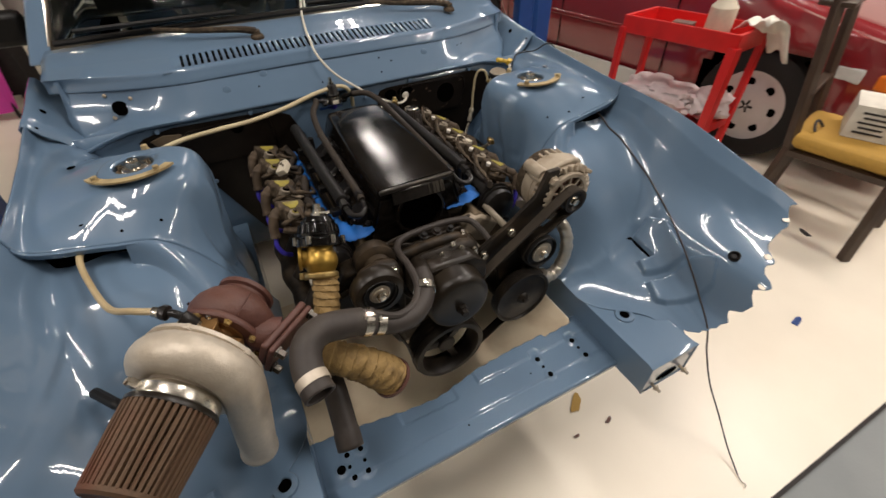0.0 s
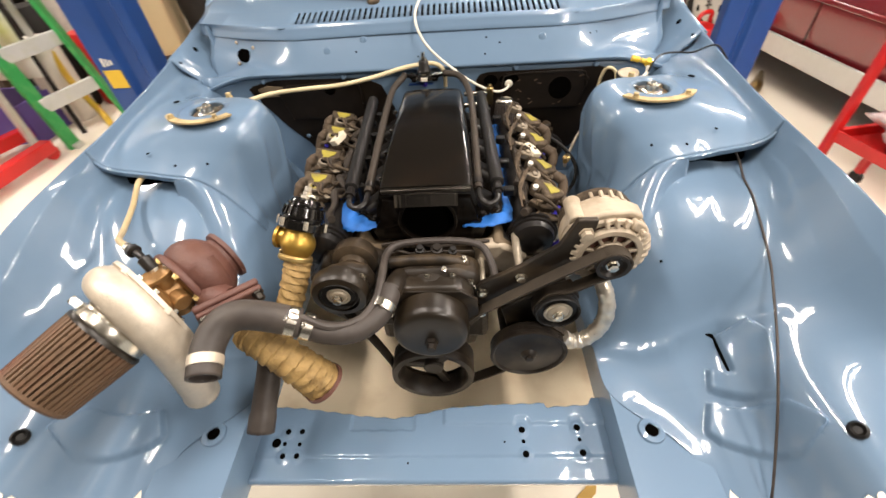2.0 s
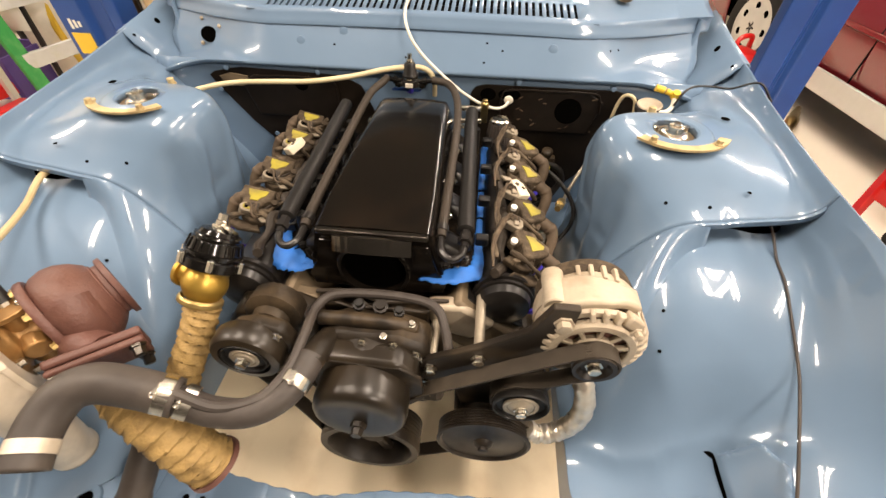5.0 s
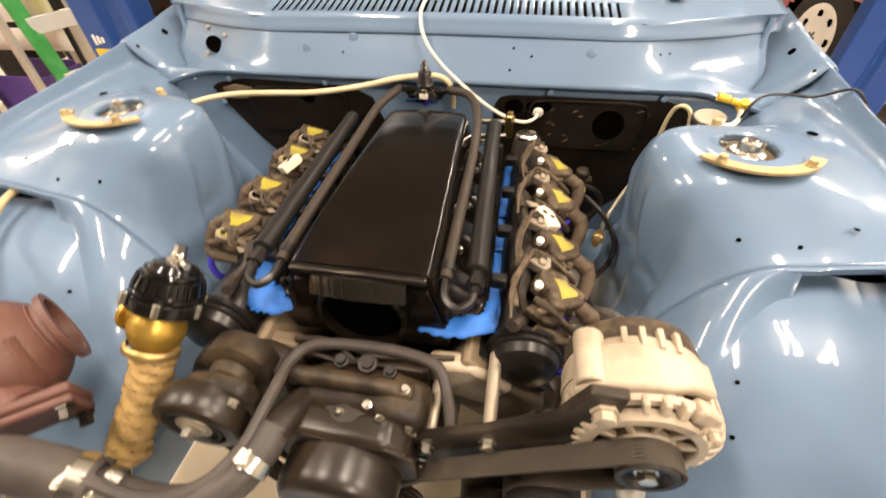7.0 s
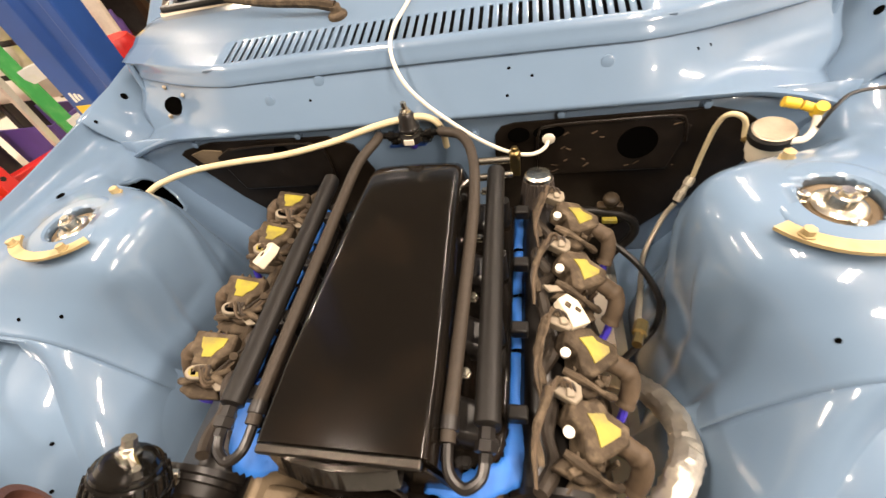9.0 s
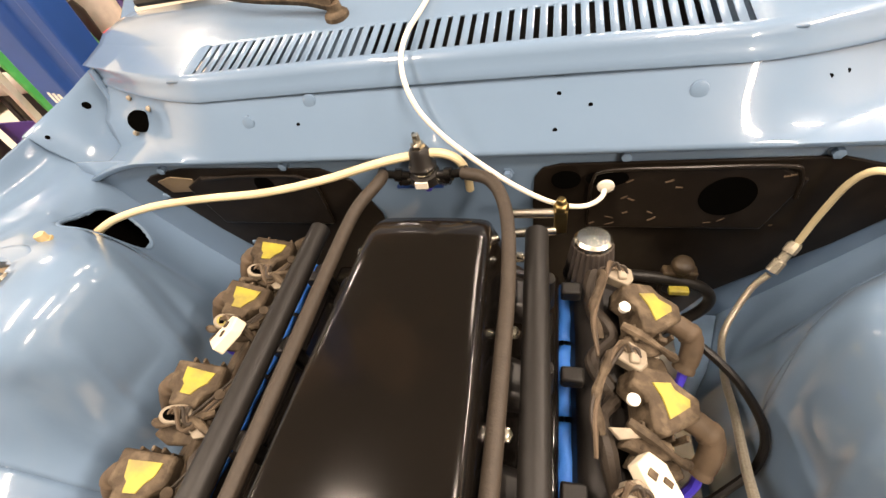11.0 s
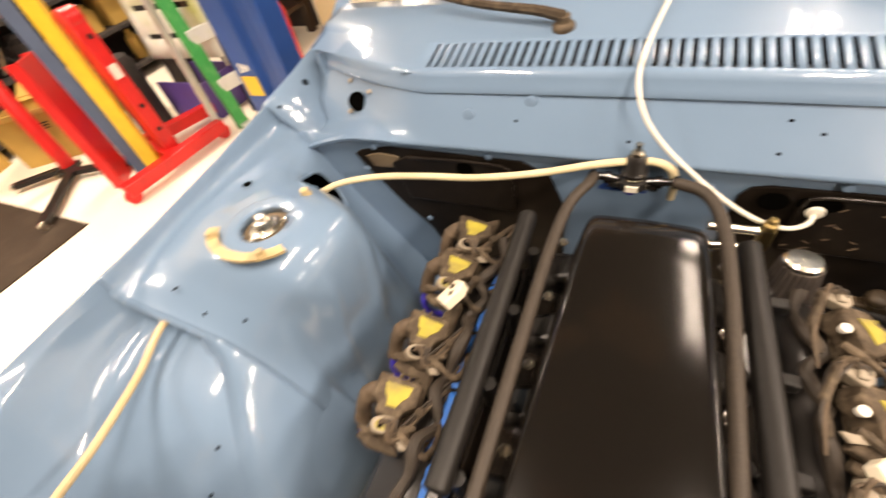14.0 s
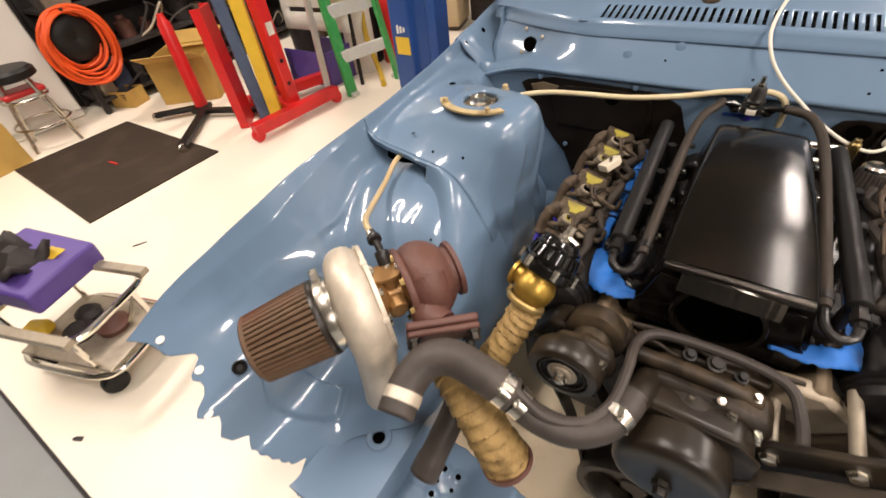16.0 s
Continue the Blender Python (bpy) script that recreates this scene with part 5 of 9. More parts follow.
    oval = [(0.0165 * math.copysign(abs(math.cos(a)) ** 0.7, math.cos(a)), 0.0105 * math.sin(a)) for a in (math.tau * k / 20 for k in range(20))]
    bm = nb()
    if s > 0:
        # chunky squared plug with a latch
        prism(bm, [(-0.015, -0.010), (0.013, -0.012), (0.017, -0.002), (0.012, 0.010), (-0.006, 0.013), (-0.016, 0.006)], mp, 0.017)
        box(bm, (0.010, 0.012, 0.006), mp @ Matrix.Translation((0.003, -0.002, 0.019)) @ pose(0, 0, 0, 8, 0, 20))
    else:
        prism(bm, oval, mp, 0.019)
    hold(part("socket", bm, "duskwhite", "grimy pale plug socket", bevel=0.002), c)
    if s < 0:
        bm = nb()
        prism(bm, [(x * 0.72, yy * 0.66) for x, yy in oval], mp @ Matrix.Translation((0, 0, 0.0192)), 0.0016)
        hold(part("seal", bm, "yellow" if seed % 2 else "dark", smooth=0), c)
    if s < 0:
        for k in (-1, 1):
            bm = nb()
            box(bm, (0.0055, 0.0085, 0.002), mp @ Matrix.Translation((k * 0.0055, 0, 0.0212)))
            hold(part("socket_slot", bm, "dark", smooth=0), c)
    inx, iny = (-0.066, -0.040) if s > 0 else (-0.060, 0.020)
    for k in range(5):
        o = 0.0036 * (k - 2)
        bm = nb()
        tube(bm, [mp @ Vector((o, 0, 0.020)), mp @ Vector((o - s * 0.008, 0.005, 0.0245 + rr.uniform(-0.002, 0.002))), F(px - 0.022 + rr.uniform(-0.004, 0.004), py - 0.008 + o, 0.004 + rr.uniform(-0.004, 0.004)), F(inx + rr.uniform(-0.004, 0.004), iny + 0.02 + o, -0.004), F(inx + 0.006, iny - 0.02 + o, -0.014)], 0.0021, 6, 6)
        hold(part("lead", bm, ("boot", "coil", "loom", "boot", "loom")[k], "dusty coil lead"), c)
    bm = nb()
    tube(bm, [F(px - 0.024, py - 0.004, 0.006), F(-0.060, py - 0.020, 0.004 + rr.uniform(-0.004, 0.006)), F(-0.066, -0.014, -0.004), F(-0.056, -0.046, -0.012)], lambda u: 0.0045 + 0.0008 * math.sin(u * 23), 9, 6)
    hold(part("taped_lead", bm, "coil", "taped branch of the loom"), c)
    bm = nb()
    lathe(bm, [(0, 0.0050), (0.006, 0.0050), (0.0065, 0.0064), (0.0085, 0.0060), (0.0090, 0.0)], axis_frame(F(-0.033, -0.010, 0.002), base.to_3x3() @ Vector((-s * 0.3, -0.2, 1))), 14, cap=False)
    hold(part("coil_bolt", bm, "paper" if s > 0 else "coil", "round bolt head"), c)
    if rr.random() < 0.7:
        bm = nb()
        prism(bm, out([(-0.046, -0.050), (-0.020, -0.038), (-0.014, -0.044), (-0.034, -0.056)]), base @ Matrix.Translation((0, 0, 0.002)) @ pose(0, 0, 0, 8, 0, rr.uniform(-20, 20)), 0.005)
        hold(part("loom_clip", bm, "duskwhite", "pale broken loom clip", bevel=0.001), c)
    for k in range(3):
        bm = nb()
        x, yy = rr.uniform(-0.03, 0.02), rr.uniform(-0.05, -0.03)
        box(bm, (rr.uniform(0.006, 0.014), rr.uniform(0.006, 0.012), 0.012), base @ Matrix.Translation((s * x, yy, rr.uniform(-0.012, 0.0))) @ pose(0, 0, 0, rr.uniform(-30, 30), rr.uniform(-30, 30), rr.uniform(0, 90)))
        hold(part("bracket_tab", bm, "coil", bevel=0.0015), c)


COILS_R = (0.09, -0.017, -0.142, -0.236)
COILS_L = (0.165, 0.078, -0.045, -0.150)
for i, y in enumerate(COILS_R):
    coil_pack(y + 0.012, 1, i)
for i, y in enumerate(COILS_L):
    coil_pack(y, -1, 20 + i)
for s, ys in ((1, COILS_R), (-1, COILS_L)):
    loom = thing("coil_harness", "dusty taped wiring loom along the coil row", "wiring loom", "coil looms", at=(0.01 + s * 0.225, -0.05, 0.74))
    bm = nb()
    rr = random.Random(s)
    tube(bm, [(0.01 + s * (0.212 + 0.012 * rr.uniform(-1, 1)), y, 0.745 + 0.012 * rr.uniform(-1, 1)) for y in span(-0.29, 0.17, 14)], lambda u: 0.0085 + 0.0015 * math.sin(u * 40), 10)
    hold(part("loom_body", bm, "loom"), loom)
    bm = nb()
    box(bm, (0.03, 0.42, 0.010), Matrix.Translation((0.01 + s * 0.250, sum(ys) / 4, 0.728)) @ pose(0, 0, 0, 0, s * 28, 0))
    hold(part("coil_bracket", bm, "coil", bevel=0.003), loom)
    wy = -0.085 if s > 0 else 0.016
    bm = nb()
    m = Matrix.Translation((0.01 + s * 0.240, wy, 0.768)) @ pose(0, 0, 0, 14, s * 22, s * 35)
    outline = [(-0.014, -0.022), (0.014, -0.022), (0.016, 0.010), (0.006, 0.024), (-0.012, 0.020)]
    prism(bm, outline, m, 0.016)
    hold(part("white_plug", bm, "white", "white multi-pin plug", bevel=0.002), loom)
    bm = nb()
    for o, w in ((-0.004, 0.007), (0.006, 0.005)):
        box(bm, (w, 0.008, 0.002), m @ Matrix.Translation((o, 0.004 - o, 0.0165)) @ pose(0, 0, 0, 0, 0, 30))
    hold(part("plug_slot", bm, "coil", smooth=0), loom)

# ---- crankcase breather filter, rear fittings ----
br = thing("breather_filter", "small conical breather filter with a bright metal cap", "breather filter", at=(0.215, 0.185, 0.70))
m = axis_frame((0.215, 0.185, 0.715), (0.02, 0.12, 1))
bm = nb()
loops = []
for h, r in ((0.0, 0.031), (0.055, 0.024)):
    loops.append([m @ Vector(((r + 0.0022 * (k % 2)) * math.cos(k * math.tau / 48), (r + 0.0022 * (k % 2)) * math.sin(k * math.tau / 48), h)) for k in range(48)])
rings(bm, loops)
hold(part("pleats", bm, "rubber", smooth=0), br)
bm = nb()
lathe(bm, [(0.054, 0.024), (0.062, 0.024), (0.066, 0.020), (0.067, 0.0)], m, 28, cap=False)
hold(part("cap", bm, "steel", "bright metal cap"), br)
bm = nb()
lathe(bm, [(-0.008, 0.032), (-0.002, 0.034), (0.0, 0.031)], m, 28)
hold(part("base_ring", bm, "blackplastic"), br)
fit_ = thing("coolant_fitting", "brass coolant pipe fitting at the back of the intake", "pipe fitting", at=(0.17, 0.235, 0.76))
bm = nb()
rod(bm, (0.10, 0.232, 0.782), (0.17, 0.236, 0.780), 0.007, n=12)
rod(bm, (0.10, 0.222, 0.752), (0.17, 0.230, 0.752), 0.007, n=12)
hold(part("pipe", bm, "steel"), fit_)
bm = nb()
box(bm, (0.018, 0.016, 0.042), at=(0.176, 0.236, 0.768))
lathe(bm, [(0, 0.011), (0.010, 0.011), (0.012, 0.007), (0.020, 0.007)], axis_frame((0.176, 0.236, 0.786), (0, 0, 1)), 6)
hold(part("manifold_block", bm, "brass", bevel=0.005), fit_)
# ---- front accessories ----
def pulley(name, label, at, r, depth, grooves=4, mat="pulley", dish=0.012):
    p = thing(name, label, "pulley", at=at)
    m = axis_frame(at, (0, -1, 0))
    prof = [(-depth, r * 0.35), (-depth, r * 0.98)]
    for k in range(grooves):
        h = -depth + depth * (k + 0.5) / grooves
        prof += [(h - 0.0015, r * 0.98), (h, r * 0.955), (h + 0.0015, r * 0.98)]
    prof += [(0.0, r), (0.002, r * 0.97), (0.002, r * 0.93), (-dish, r * 0.88), (-dish, r * 0.42), (-dish * 0.3, r * 0.36), (-dish * 0.3, 0.0)]
    bm = nb()
    lathe(bm, prof, m, 48, cap=False)
    hold(part("wheel_disc", bm, mat), p)
    bm = nb()
    if r > 0.06:
        lathe(bm, [(-dish * 0.3, r * 0.22), (0.006, r * 0.17), (0.008, r * 0.12), (0.008, r * 0.07), (-0.004, r * 0.065)], m, 24)
    else:
        lathe(bm, [(-dish * 0.3, r * 0.64), (0.0005, r * 0.62), (0.001, r * 0.50), (-0.0005, r * 0.47), (0.0025, r * 0.40), (0.004, r * 0.22)], m, 32)
    hold(part("hub", bm, "pulley" if r > 0.06 else "alu"), p)
    bm = nb()
    bolt(bm, Vector(at) + Vector((0, -0.004, 0)), (0, -1, 0), 0.009, 0.010)
    hold(part("centre_bolt", bm, "pulley" if r > 0.06 else "steel"), p)
    return p


# crank pulley with spokes
crank = thing("crank_pulley", "large dusty black crank pulley with three spokes", "pulley", at=(0.004, -0.46, 0.405))
m = axis_frame((0.004, -0.468, 0.405), (0, -1, 0))
bm = nb()
prof = [(-0.060, 0.084), (-0.060, 0.097)]
for k in range(6):
    h = -0.058 + 0.036 * k / 5
    prof += [(h - 0.002, 0.098), (h, 0.094), (h + 0.002, 0.098)]
prof += [(-0.010, 0.099), (0.0, 0.097), (0.0, 0.084), (-0.006, 0.080), (-0.045, 0.078)]
lathe(bm, prof, m, 56, cap=False)
hold(part("rim", bm, "pulley"), crank)
bm = nb()
for k in range(3):
    a = math.radians(90 + 120 * k + 200)
    mm = m @ Matrix.Rotation(a, 4, "Z")
    box(bm, (0.062, 0.020, 0.014), mm @ Matrix.Translation((0.050, 0, -0.035)))
lathe(bm, [(-0.050, 0.026), (-0.022, 0.024), (-0.022, 0.0)], m, 24)
hold(part("spoke", bm, "pulley", bevel=0.003), crank)

# water pump with its plain drum pulley
pump = thing("water_pump", "cast dusty water pump with a smooth black drum pulley", "water pump", at=(0.016, -0.42, 0.62))
m = axis_frame((0.016, -0.500, 0.615), (0, -1, 0))
bm = nb()
lathe(bm, [(-0.060, 0.0), (-0.060, 0.072), (-0.056, 0.0755), (-0.022, 0.0765), (-0.010, 0.0745), (-0.003, 0.069), (0.0, 0.060), (-0.001, 0.030), (-0.002, 0.0)], m, 56, cap=False)
hold(part("drum_pulley", bm, "drum", "smooth black back-side pulley"), pump)
bm = nb()
lathe(bm, [(-0.003, 0.014), (0.006, 0.013), (0.007, 0.010), (0.018, 0.009), (0.018, 0.005)], axis_frame((0.016, -0.500, 0.600), (0, -1, 0)), 6)
hold(part("stub_bolt", bm, "pulley"), pump)
bm = nb()
prism(bm, [(-0.085, 0.62), (-0.080, 0.685), (-0.04, 0.705), (0.06, 0.705), (0.105, 0.685), (0.11, 0.60), (0.06, 0.53), (-0.05, 0.53)], Matrix.Translation((0.012, -0.345, 0)) @ STAND, 0.065)
hold(part("pump_casting", bm, "block", bevel=0.014), pump)
bm = nb()
prism(bm, [(-0.072, 0.60), (-0.070, 0.688), (-0.052, 0.700), (0.062, 0.698), (0.090, 0.672), (0.094, 0.60), (0.05, 0.55), (-0.04, 0.55)], Matrix.Translation((0.012, -0.405, 0)) @ STAND, 0.040)
hold(part("pump_body", bm, "drum", "dusty cast pump body", bevel=0.009), pump)
bm = nb()
prism(bm, [(-0.080, 0.60), (-0.078, 0.682), (-0.058, 0.694), (0.066, 0.690), (0.098, 0.664), (0.102, 0.60), (0.05, 0.54), (-0.04, 0.54)], Matrix.Translation((0.012, -0.439, 0)) @ STAND, 0.007)
hold(part("pump_flange", bm, "block", "pale-edged pump flange", bevel=0.002), pump)
bm = nb()
lathe(bm, [(0, 0.078), (0.030, 0.076), (0.052, 0.070), (0.062, 0.060)], axis_frame((0.016, -0.388, 0.625), (0, -1, 0)), 36)
hold(part("pump_volute", bm, "block"), pump)
for x, z in ((-0.05, 0.69), (0.0, 0.70), (0.05, 0.70), (0.085, 0.68), (-0.07, 0.60), (0.10, 0.61)):
    bm = nb()
    bolt(bm, (x + 0.012, -0.411, z), (0, -1, 0.2), 0.006, 0.008)
    hold(part("pump_bolt", bm, "steel"), pump)
bm = nb()
tube(bm, [(-0.070, -0.372, 0.700), (-0.02, -0.376, 0.708), (0.04, -0.376, 0.708), (0.095, -0.370, 0.690)], 0.013, 14)
hold(part("crossover", bm, "block", bevel=0.005), pump)
for x, y, z, r, h, mt in ((-0.005, -0.352, 0.712, 0.010, 0.016, "blackplastic"), (0.030, -0.350, 0.712, 0.013, 0.012, "pulley"), (0.062, -0.356, 0.708, 0.009, 0.018, "blackplastic"), (0.085, -0.372, 0.700, 0.007, 0.014, "steel"), (0.045, -0.402, 0.706, 0.006, 0.010, "steel")):
    bm = nb()
    lathe(bm, [(0, r), (h * 0.5, r), (h * 0.55, r * 0.7), (h, r * 0.65)], axis_frame((x, y, z), (0.1, -0.2, 1)), 10)
    hold(part("sensor_boss", bm, mt), pump)
bm = nb()
tube(bm, [(-0.09, -0.318, 0.700), (-0.03, -0.322, 0.712), (0.03, -0.330, 0.704), (0.09, -0.325, 0.708), (0.14, -0.315, 0.700)], 0.004, 8)
hold(part("knock_wire", bm, "loom"), pump)
bm = nb()
tube(bm, [(-0.045, -0.40, 0.685), (-0.05, -0.43, 0.70), (-0.055, -0.455, 0.703)], 0.020, 16)
hold(part("hose_neck", bm, "block"), pump)

pulley("tensioner_pulley", "small ribbed tensioner pulley with a bright hub", (-0.156, -0.462, 0.703), 0.036, 0.026, 1, "blackplastic", 0.004)
pulley("idler_pulley", "black idler pulley with a bright steel hub", (0.269, -0.458, 0.631), 0.045, 0.024, 1, "blackplastic", 0.006)
pulley("steering_pump_pulley", "broad dusty black power steering pulley", (0.221, -0.468, 0.497), 0.084, 0.028, 6, "pulley", 0.003)
arm = thing("belt_tensioner", "dusty cast belt tensioner body", "belt tensioner", at=(-0.15, -0.40, 0.68))
bm = nb()
lathe(bm, [(0, 0.045), (0.03, 0.046), (0.034, 0.04), (0.036, 0.030), (0.050, 0.028), (0.052, 0.018)], axis_frame((-0.135, -0.36, 0.715), (0, -1, 0.1)), 32)
hold(part("spring_housing", bm, "block"), arm)
bm = nb()
prism(bm, [(-0.088, 0.700), (-0.100, 0.738), (-0.140, 0.750), (-0.180, 0.736), (-0.204, 0.700), (-0.200, 0.655), (-0.170, 0.628), (-0.120, 0.640)], Matrix.Translation((0, -0.405, 0)) @ STAND, 0.028)
hold(part("tensioner_arm", bm, "block", bevel=0.008), arm)
bm = nb()
lathe(bm, [(0.0, 0.052), (0.006, 0.056), (0.030, 0.056), (0.036, 0.052), (0.038, 0.040), (0.030, 0.038)], axis_frame((-0.156, -0.425, 0.700), (0, -1, 0)), 36)
hold(part("arm_ring", bm, "drum", "dark round tensioner guard"), arm)
# ribbed plate added to close the shaded space beside the pump
bm = nb()
prism(bm, [(-0.075, 0.50), (-0.070, 0.700), (-0.110, 0.722), (-0.205, 0.712), (-0.250, 0.640), (-0.240, 0.560), (-0.170, 0.500)], Matrix.Translation((0, -0.335, 0)) @ STAND, 0.05)
hold(part("mounting_plate", bm, "block", "oily cast plate added to fill the shaded gap", bevel=0.008), arm)
for q, r in (((-0.225, 0.66), (-0.12, 0.70)), ((-0.22, 0.60), (-0.10, 0.56))):
    bm = nb()
    tube(bm, [(q[0], -0.388, q[1]), ((q[0] + r[0]) / 2, -0.392, (q[1] + r[1]) / 2), (r[0], -0.388, r[1])], 0.007, 8)
    hold(part("plate_rib", bm, "block"), arm)
for x, z in ((-0.110, 0.728), (-0.150, 0.738)):
    bm = nb()
    bolt(bm, (x, -0.433, z), (0, -1, 0), 0.007, 0.009)
    hold(part("arm_bolt", bm, "steel"), arm)
sp = thing("steering_pump", "dark power steering pump body", "pump", at=(0.23, -0.38, 0.5))
bm = nb()
lathe(bm, [(0, 0.055), (0.09, 0.06), (0.10, 0.04)], axis_frame((0.221, -0.44, 0.50), (0, 1, 0)), 28)
box(bm, (0.05, 0.06, 0.14), at=(0.27, -0.40, 0.58))
hold(part("pump_body", bm, "block"), sp)

# belt
belt = thing("drive_belt", "dull black serpentine belt", "drive belt", at=(0.1, -0.47, 0.5))
BELT = [(0.37, 0.777), (0.345, 0.779), (0.29, 0.744), (0.18, 0.665), (0.095, 0.598), (0.06, 0.54), (0.02, 0.533), (-0.04, 0.56), (-0.062, 0.60), (-0.10, 0.66), (-0.135, 0.735), (-0.165, 0.742), (-0.196, 0.715), (-0.185, 0.67), (-0.14, 0.57), (-0.095, 0.43), (-0.085, 0.35), (-0.03, 0.308), (0.04, 0.310), (0.12, 0.355), (0.20, 0.408), (0.26, 0.42), (0.305, 0.47), (0.30, 0.53), (0.26, 0.576), (0.235, 0.60), (0.222, 0.63), (0.245, 0.672), (0.29, 0.682), (0.34, 0.712), (0.378, 0.73), (0.385, 0.76)]
bm = nb()
loop = spline([(x, 0, z) for x, z in BELT + BELT[:1]], 4)[:-1]
rows = []
for i, p in enumerate(loop):
    d = (loop[(i + 1) % len(loop)] - loop[i - 1]).normalized()
    nrm = Vector((d.z, 0, -d.x))
    rows.append([p + nrm * 0.002 + Vector((0, -0.449, 0)), p + nrm * 0.002 + Vector((0, -0.424, 0)), p - nrm * 0.002 + Vector((0, -0.424, 0)), p - nrm * 0.002 + Vector((0, -0.449, 0))])
rings(bm, rows + rows[:1], cap=False)
bmesh.ops.remove_doubles(bm, verts=bm.verts, dist=1e-6)
hold(part("belt_band", bm, "belt"), belt)

# alternator
alt = thing("alternator", "dirty bare aluminium alternator with finned end housings", "alternator", at=(0.352, -0.36, 0.75))
m = axis_frame((0.352, -0.418, 0.752), (0, -1, 0))
bm = nb()
lathe(bm, [(-0.118, 0.030), (-0.118, 0.062), (-0.110, 0.072), (-0.082, 0.076)], m, 44)
hold(part("rear_housing", bm, "coil", "dusty dark rear cover"), alt)
bm = nb()
lathe(bm, [(-0.082, 0.075), (-0.072, 0.078), (-0.050, 0.077), (-0.048, 0.072)], m, 44)
hold(part("stator_ring", bm, "altcast"), alt)
bm = nb()
lathe(bm, [(-0.050, 0.066), (-0.014, 0.064), (-0.006, 0.054), (-0.004, 0.0)], m, 36, cap=False)
hold(part("winding_shadow", bm, "turbine", "red-brown windings behind the openings"), alt)
bm = nb()
lathe(bm, [(-0.052, 0.074), (-0.050, 0.0775), (-0.036, 0.0765), (-0.032, 0.072), (-0.030, 0.066)], m, 48, cap=False)
hold(part("bell_housing", bm, "altcast", "pale cast front housing"), alt)
bm = nb()
lathe(bm, [(-0.004, 0.031), (0.003, 0.032), (0.005, 0.030), (0.005, 0.014)], m, 40, cap=False)
hold(part("front_boss", bm, "altcast", "pale cast front boss"), alt)
for prof in ([(-0.056, 0.072), (-0.056, 0.079), (-0.047, 0.079), (-0.047, 0.072)], [(-0.018, 0.066), (-0.017, 0.0745), (-0.010, 0.0725), (-0.008, 0.066)]):
    bm = nb()
    lathe(bm, prof, m, 44, cap=False)
    hold(part("housing_ring", bm, "altcast"), alt)
bm = nb()
lathe(bm, [(-0.006, 0.0485), (0.0035, 0.049), (0.0048, 0.051), (0.0036, 0.0595), (-0.001, 0.0625), (-0.008, 0.062)], m, 44, cap=False)
hold(part("vent_ring", bm, "altcast", "pale cast ring round the vent openings"), alt)
for k in range(10):
    mm = m @ Matrix.Rotation((k + 0.4) * math.tau / 10, 4, "Z")
    bm = nb()
    box(bm, (0.022, 0.0062, 0.008), mm @ Matrix.Translation((0.040, 0, -0.0005)))
    hold(part("vent_spoke", bm, "altcast", smooth=0, bevel=0.0015), alt)
for k in range(26):
    a = math.degrees((k + 0.5) * math.tau / 26)
    if 62 < a < 128:
        continue
    mm = m @ Matrix.Rotation((k + 0.5) * math.tau / 26, 4, "Z")
    bm = nb()
    path = [(0.058, 0.0034), (0.066, 0.0020), (0.0755, -0.005), (0.0795, -0.018), (0.0790, -0.038)]
    low = [(0.057, -0.005), (0.060, -0.008), (0.066, -0.014), (0.0690, -0.022), (0.0700, -0.038)]
    w = 0.0040 if k % 4 else 0.0062
    loops = []
    for (r1, h1), (r0, h0) in zip(path, low):
        loops.append([mm @ Vector(q) for q in ((r1, -w * 0.8, h1), (r1, w * 0.8, h1), (r0, w, h0), (r0, -w, h0))])
    rings(bm, loops)
    hold(part("rib", bm, "altcast", smooth=0, bevel=0.0012), alt)
# broad cast strap over the top, between the mounting ears
bm = nb()
loops = []
for i in range(15):
    a = math.radians(48 + 100 * i / 14)
    grow = 0.006 * ramp(0, 1, (i - 9) / 4)
    r1, r0 = 0.0865 + grow, 0.070
    h0, h1 = -0.064 + 0.006 * math.sin(i * 0.5), -0.016 - 0.010 * ramp(0, 1, (6 - i) / 5)
    c, q = math.cos(a), math.sin(a)
    loops.append([m @ Vector(v) for v in ((r0 * c, r0 * q, h0), (r1 * c, r1 * q, h0), (r1 * c, r1 * q, h1), (r0 * c, r0 * q, h1))])
rings(bm, loops)
hold(part("cast_strap", bm, "altcast", "smooth pale cast strap", bevel=0.005, smooth=50), alt)
bm = nb()
lathe(bm, [(0, 0.0145), (0.002, 0.016), (0.060, 0.016), (0.062, 0.0145)], axis_frame((0.292, -0.395, 0.812), (0, 1, 0)), 22)
hold(part("mount_lug", bm, "altcast", "pale cast mounting lug"), alt)
for k in range(4):
    mm = m @ Matrix.Rotation(math.radians(70 + 13 * k), 4, "Z")
    bm = nb()
    box(bm, (0.016, 0.0065, 0.024), mm @ Matrix.Translation((0.074, 0, -0.078)))
    hold(part("rear_fin", bm, "altcast", smooth=0, bevel=0.0015), alt)
for k in range(3):
    mm = m @ Matrix.Rotation(math.radians(74 + 14 * k), 4, "Z")
    bm = nb()
    box(bm, (0.014, 0.0062, 0.022), mm @ Matrix.Translation((0.0685, 0, -0.010)) @ pose(0, 0, 0, 0, 22))
    hold(part("front_fin", bm, "altcast", smooth=0, bevel=0.0015), alt)
bm = nb()
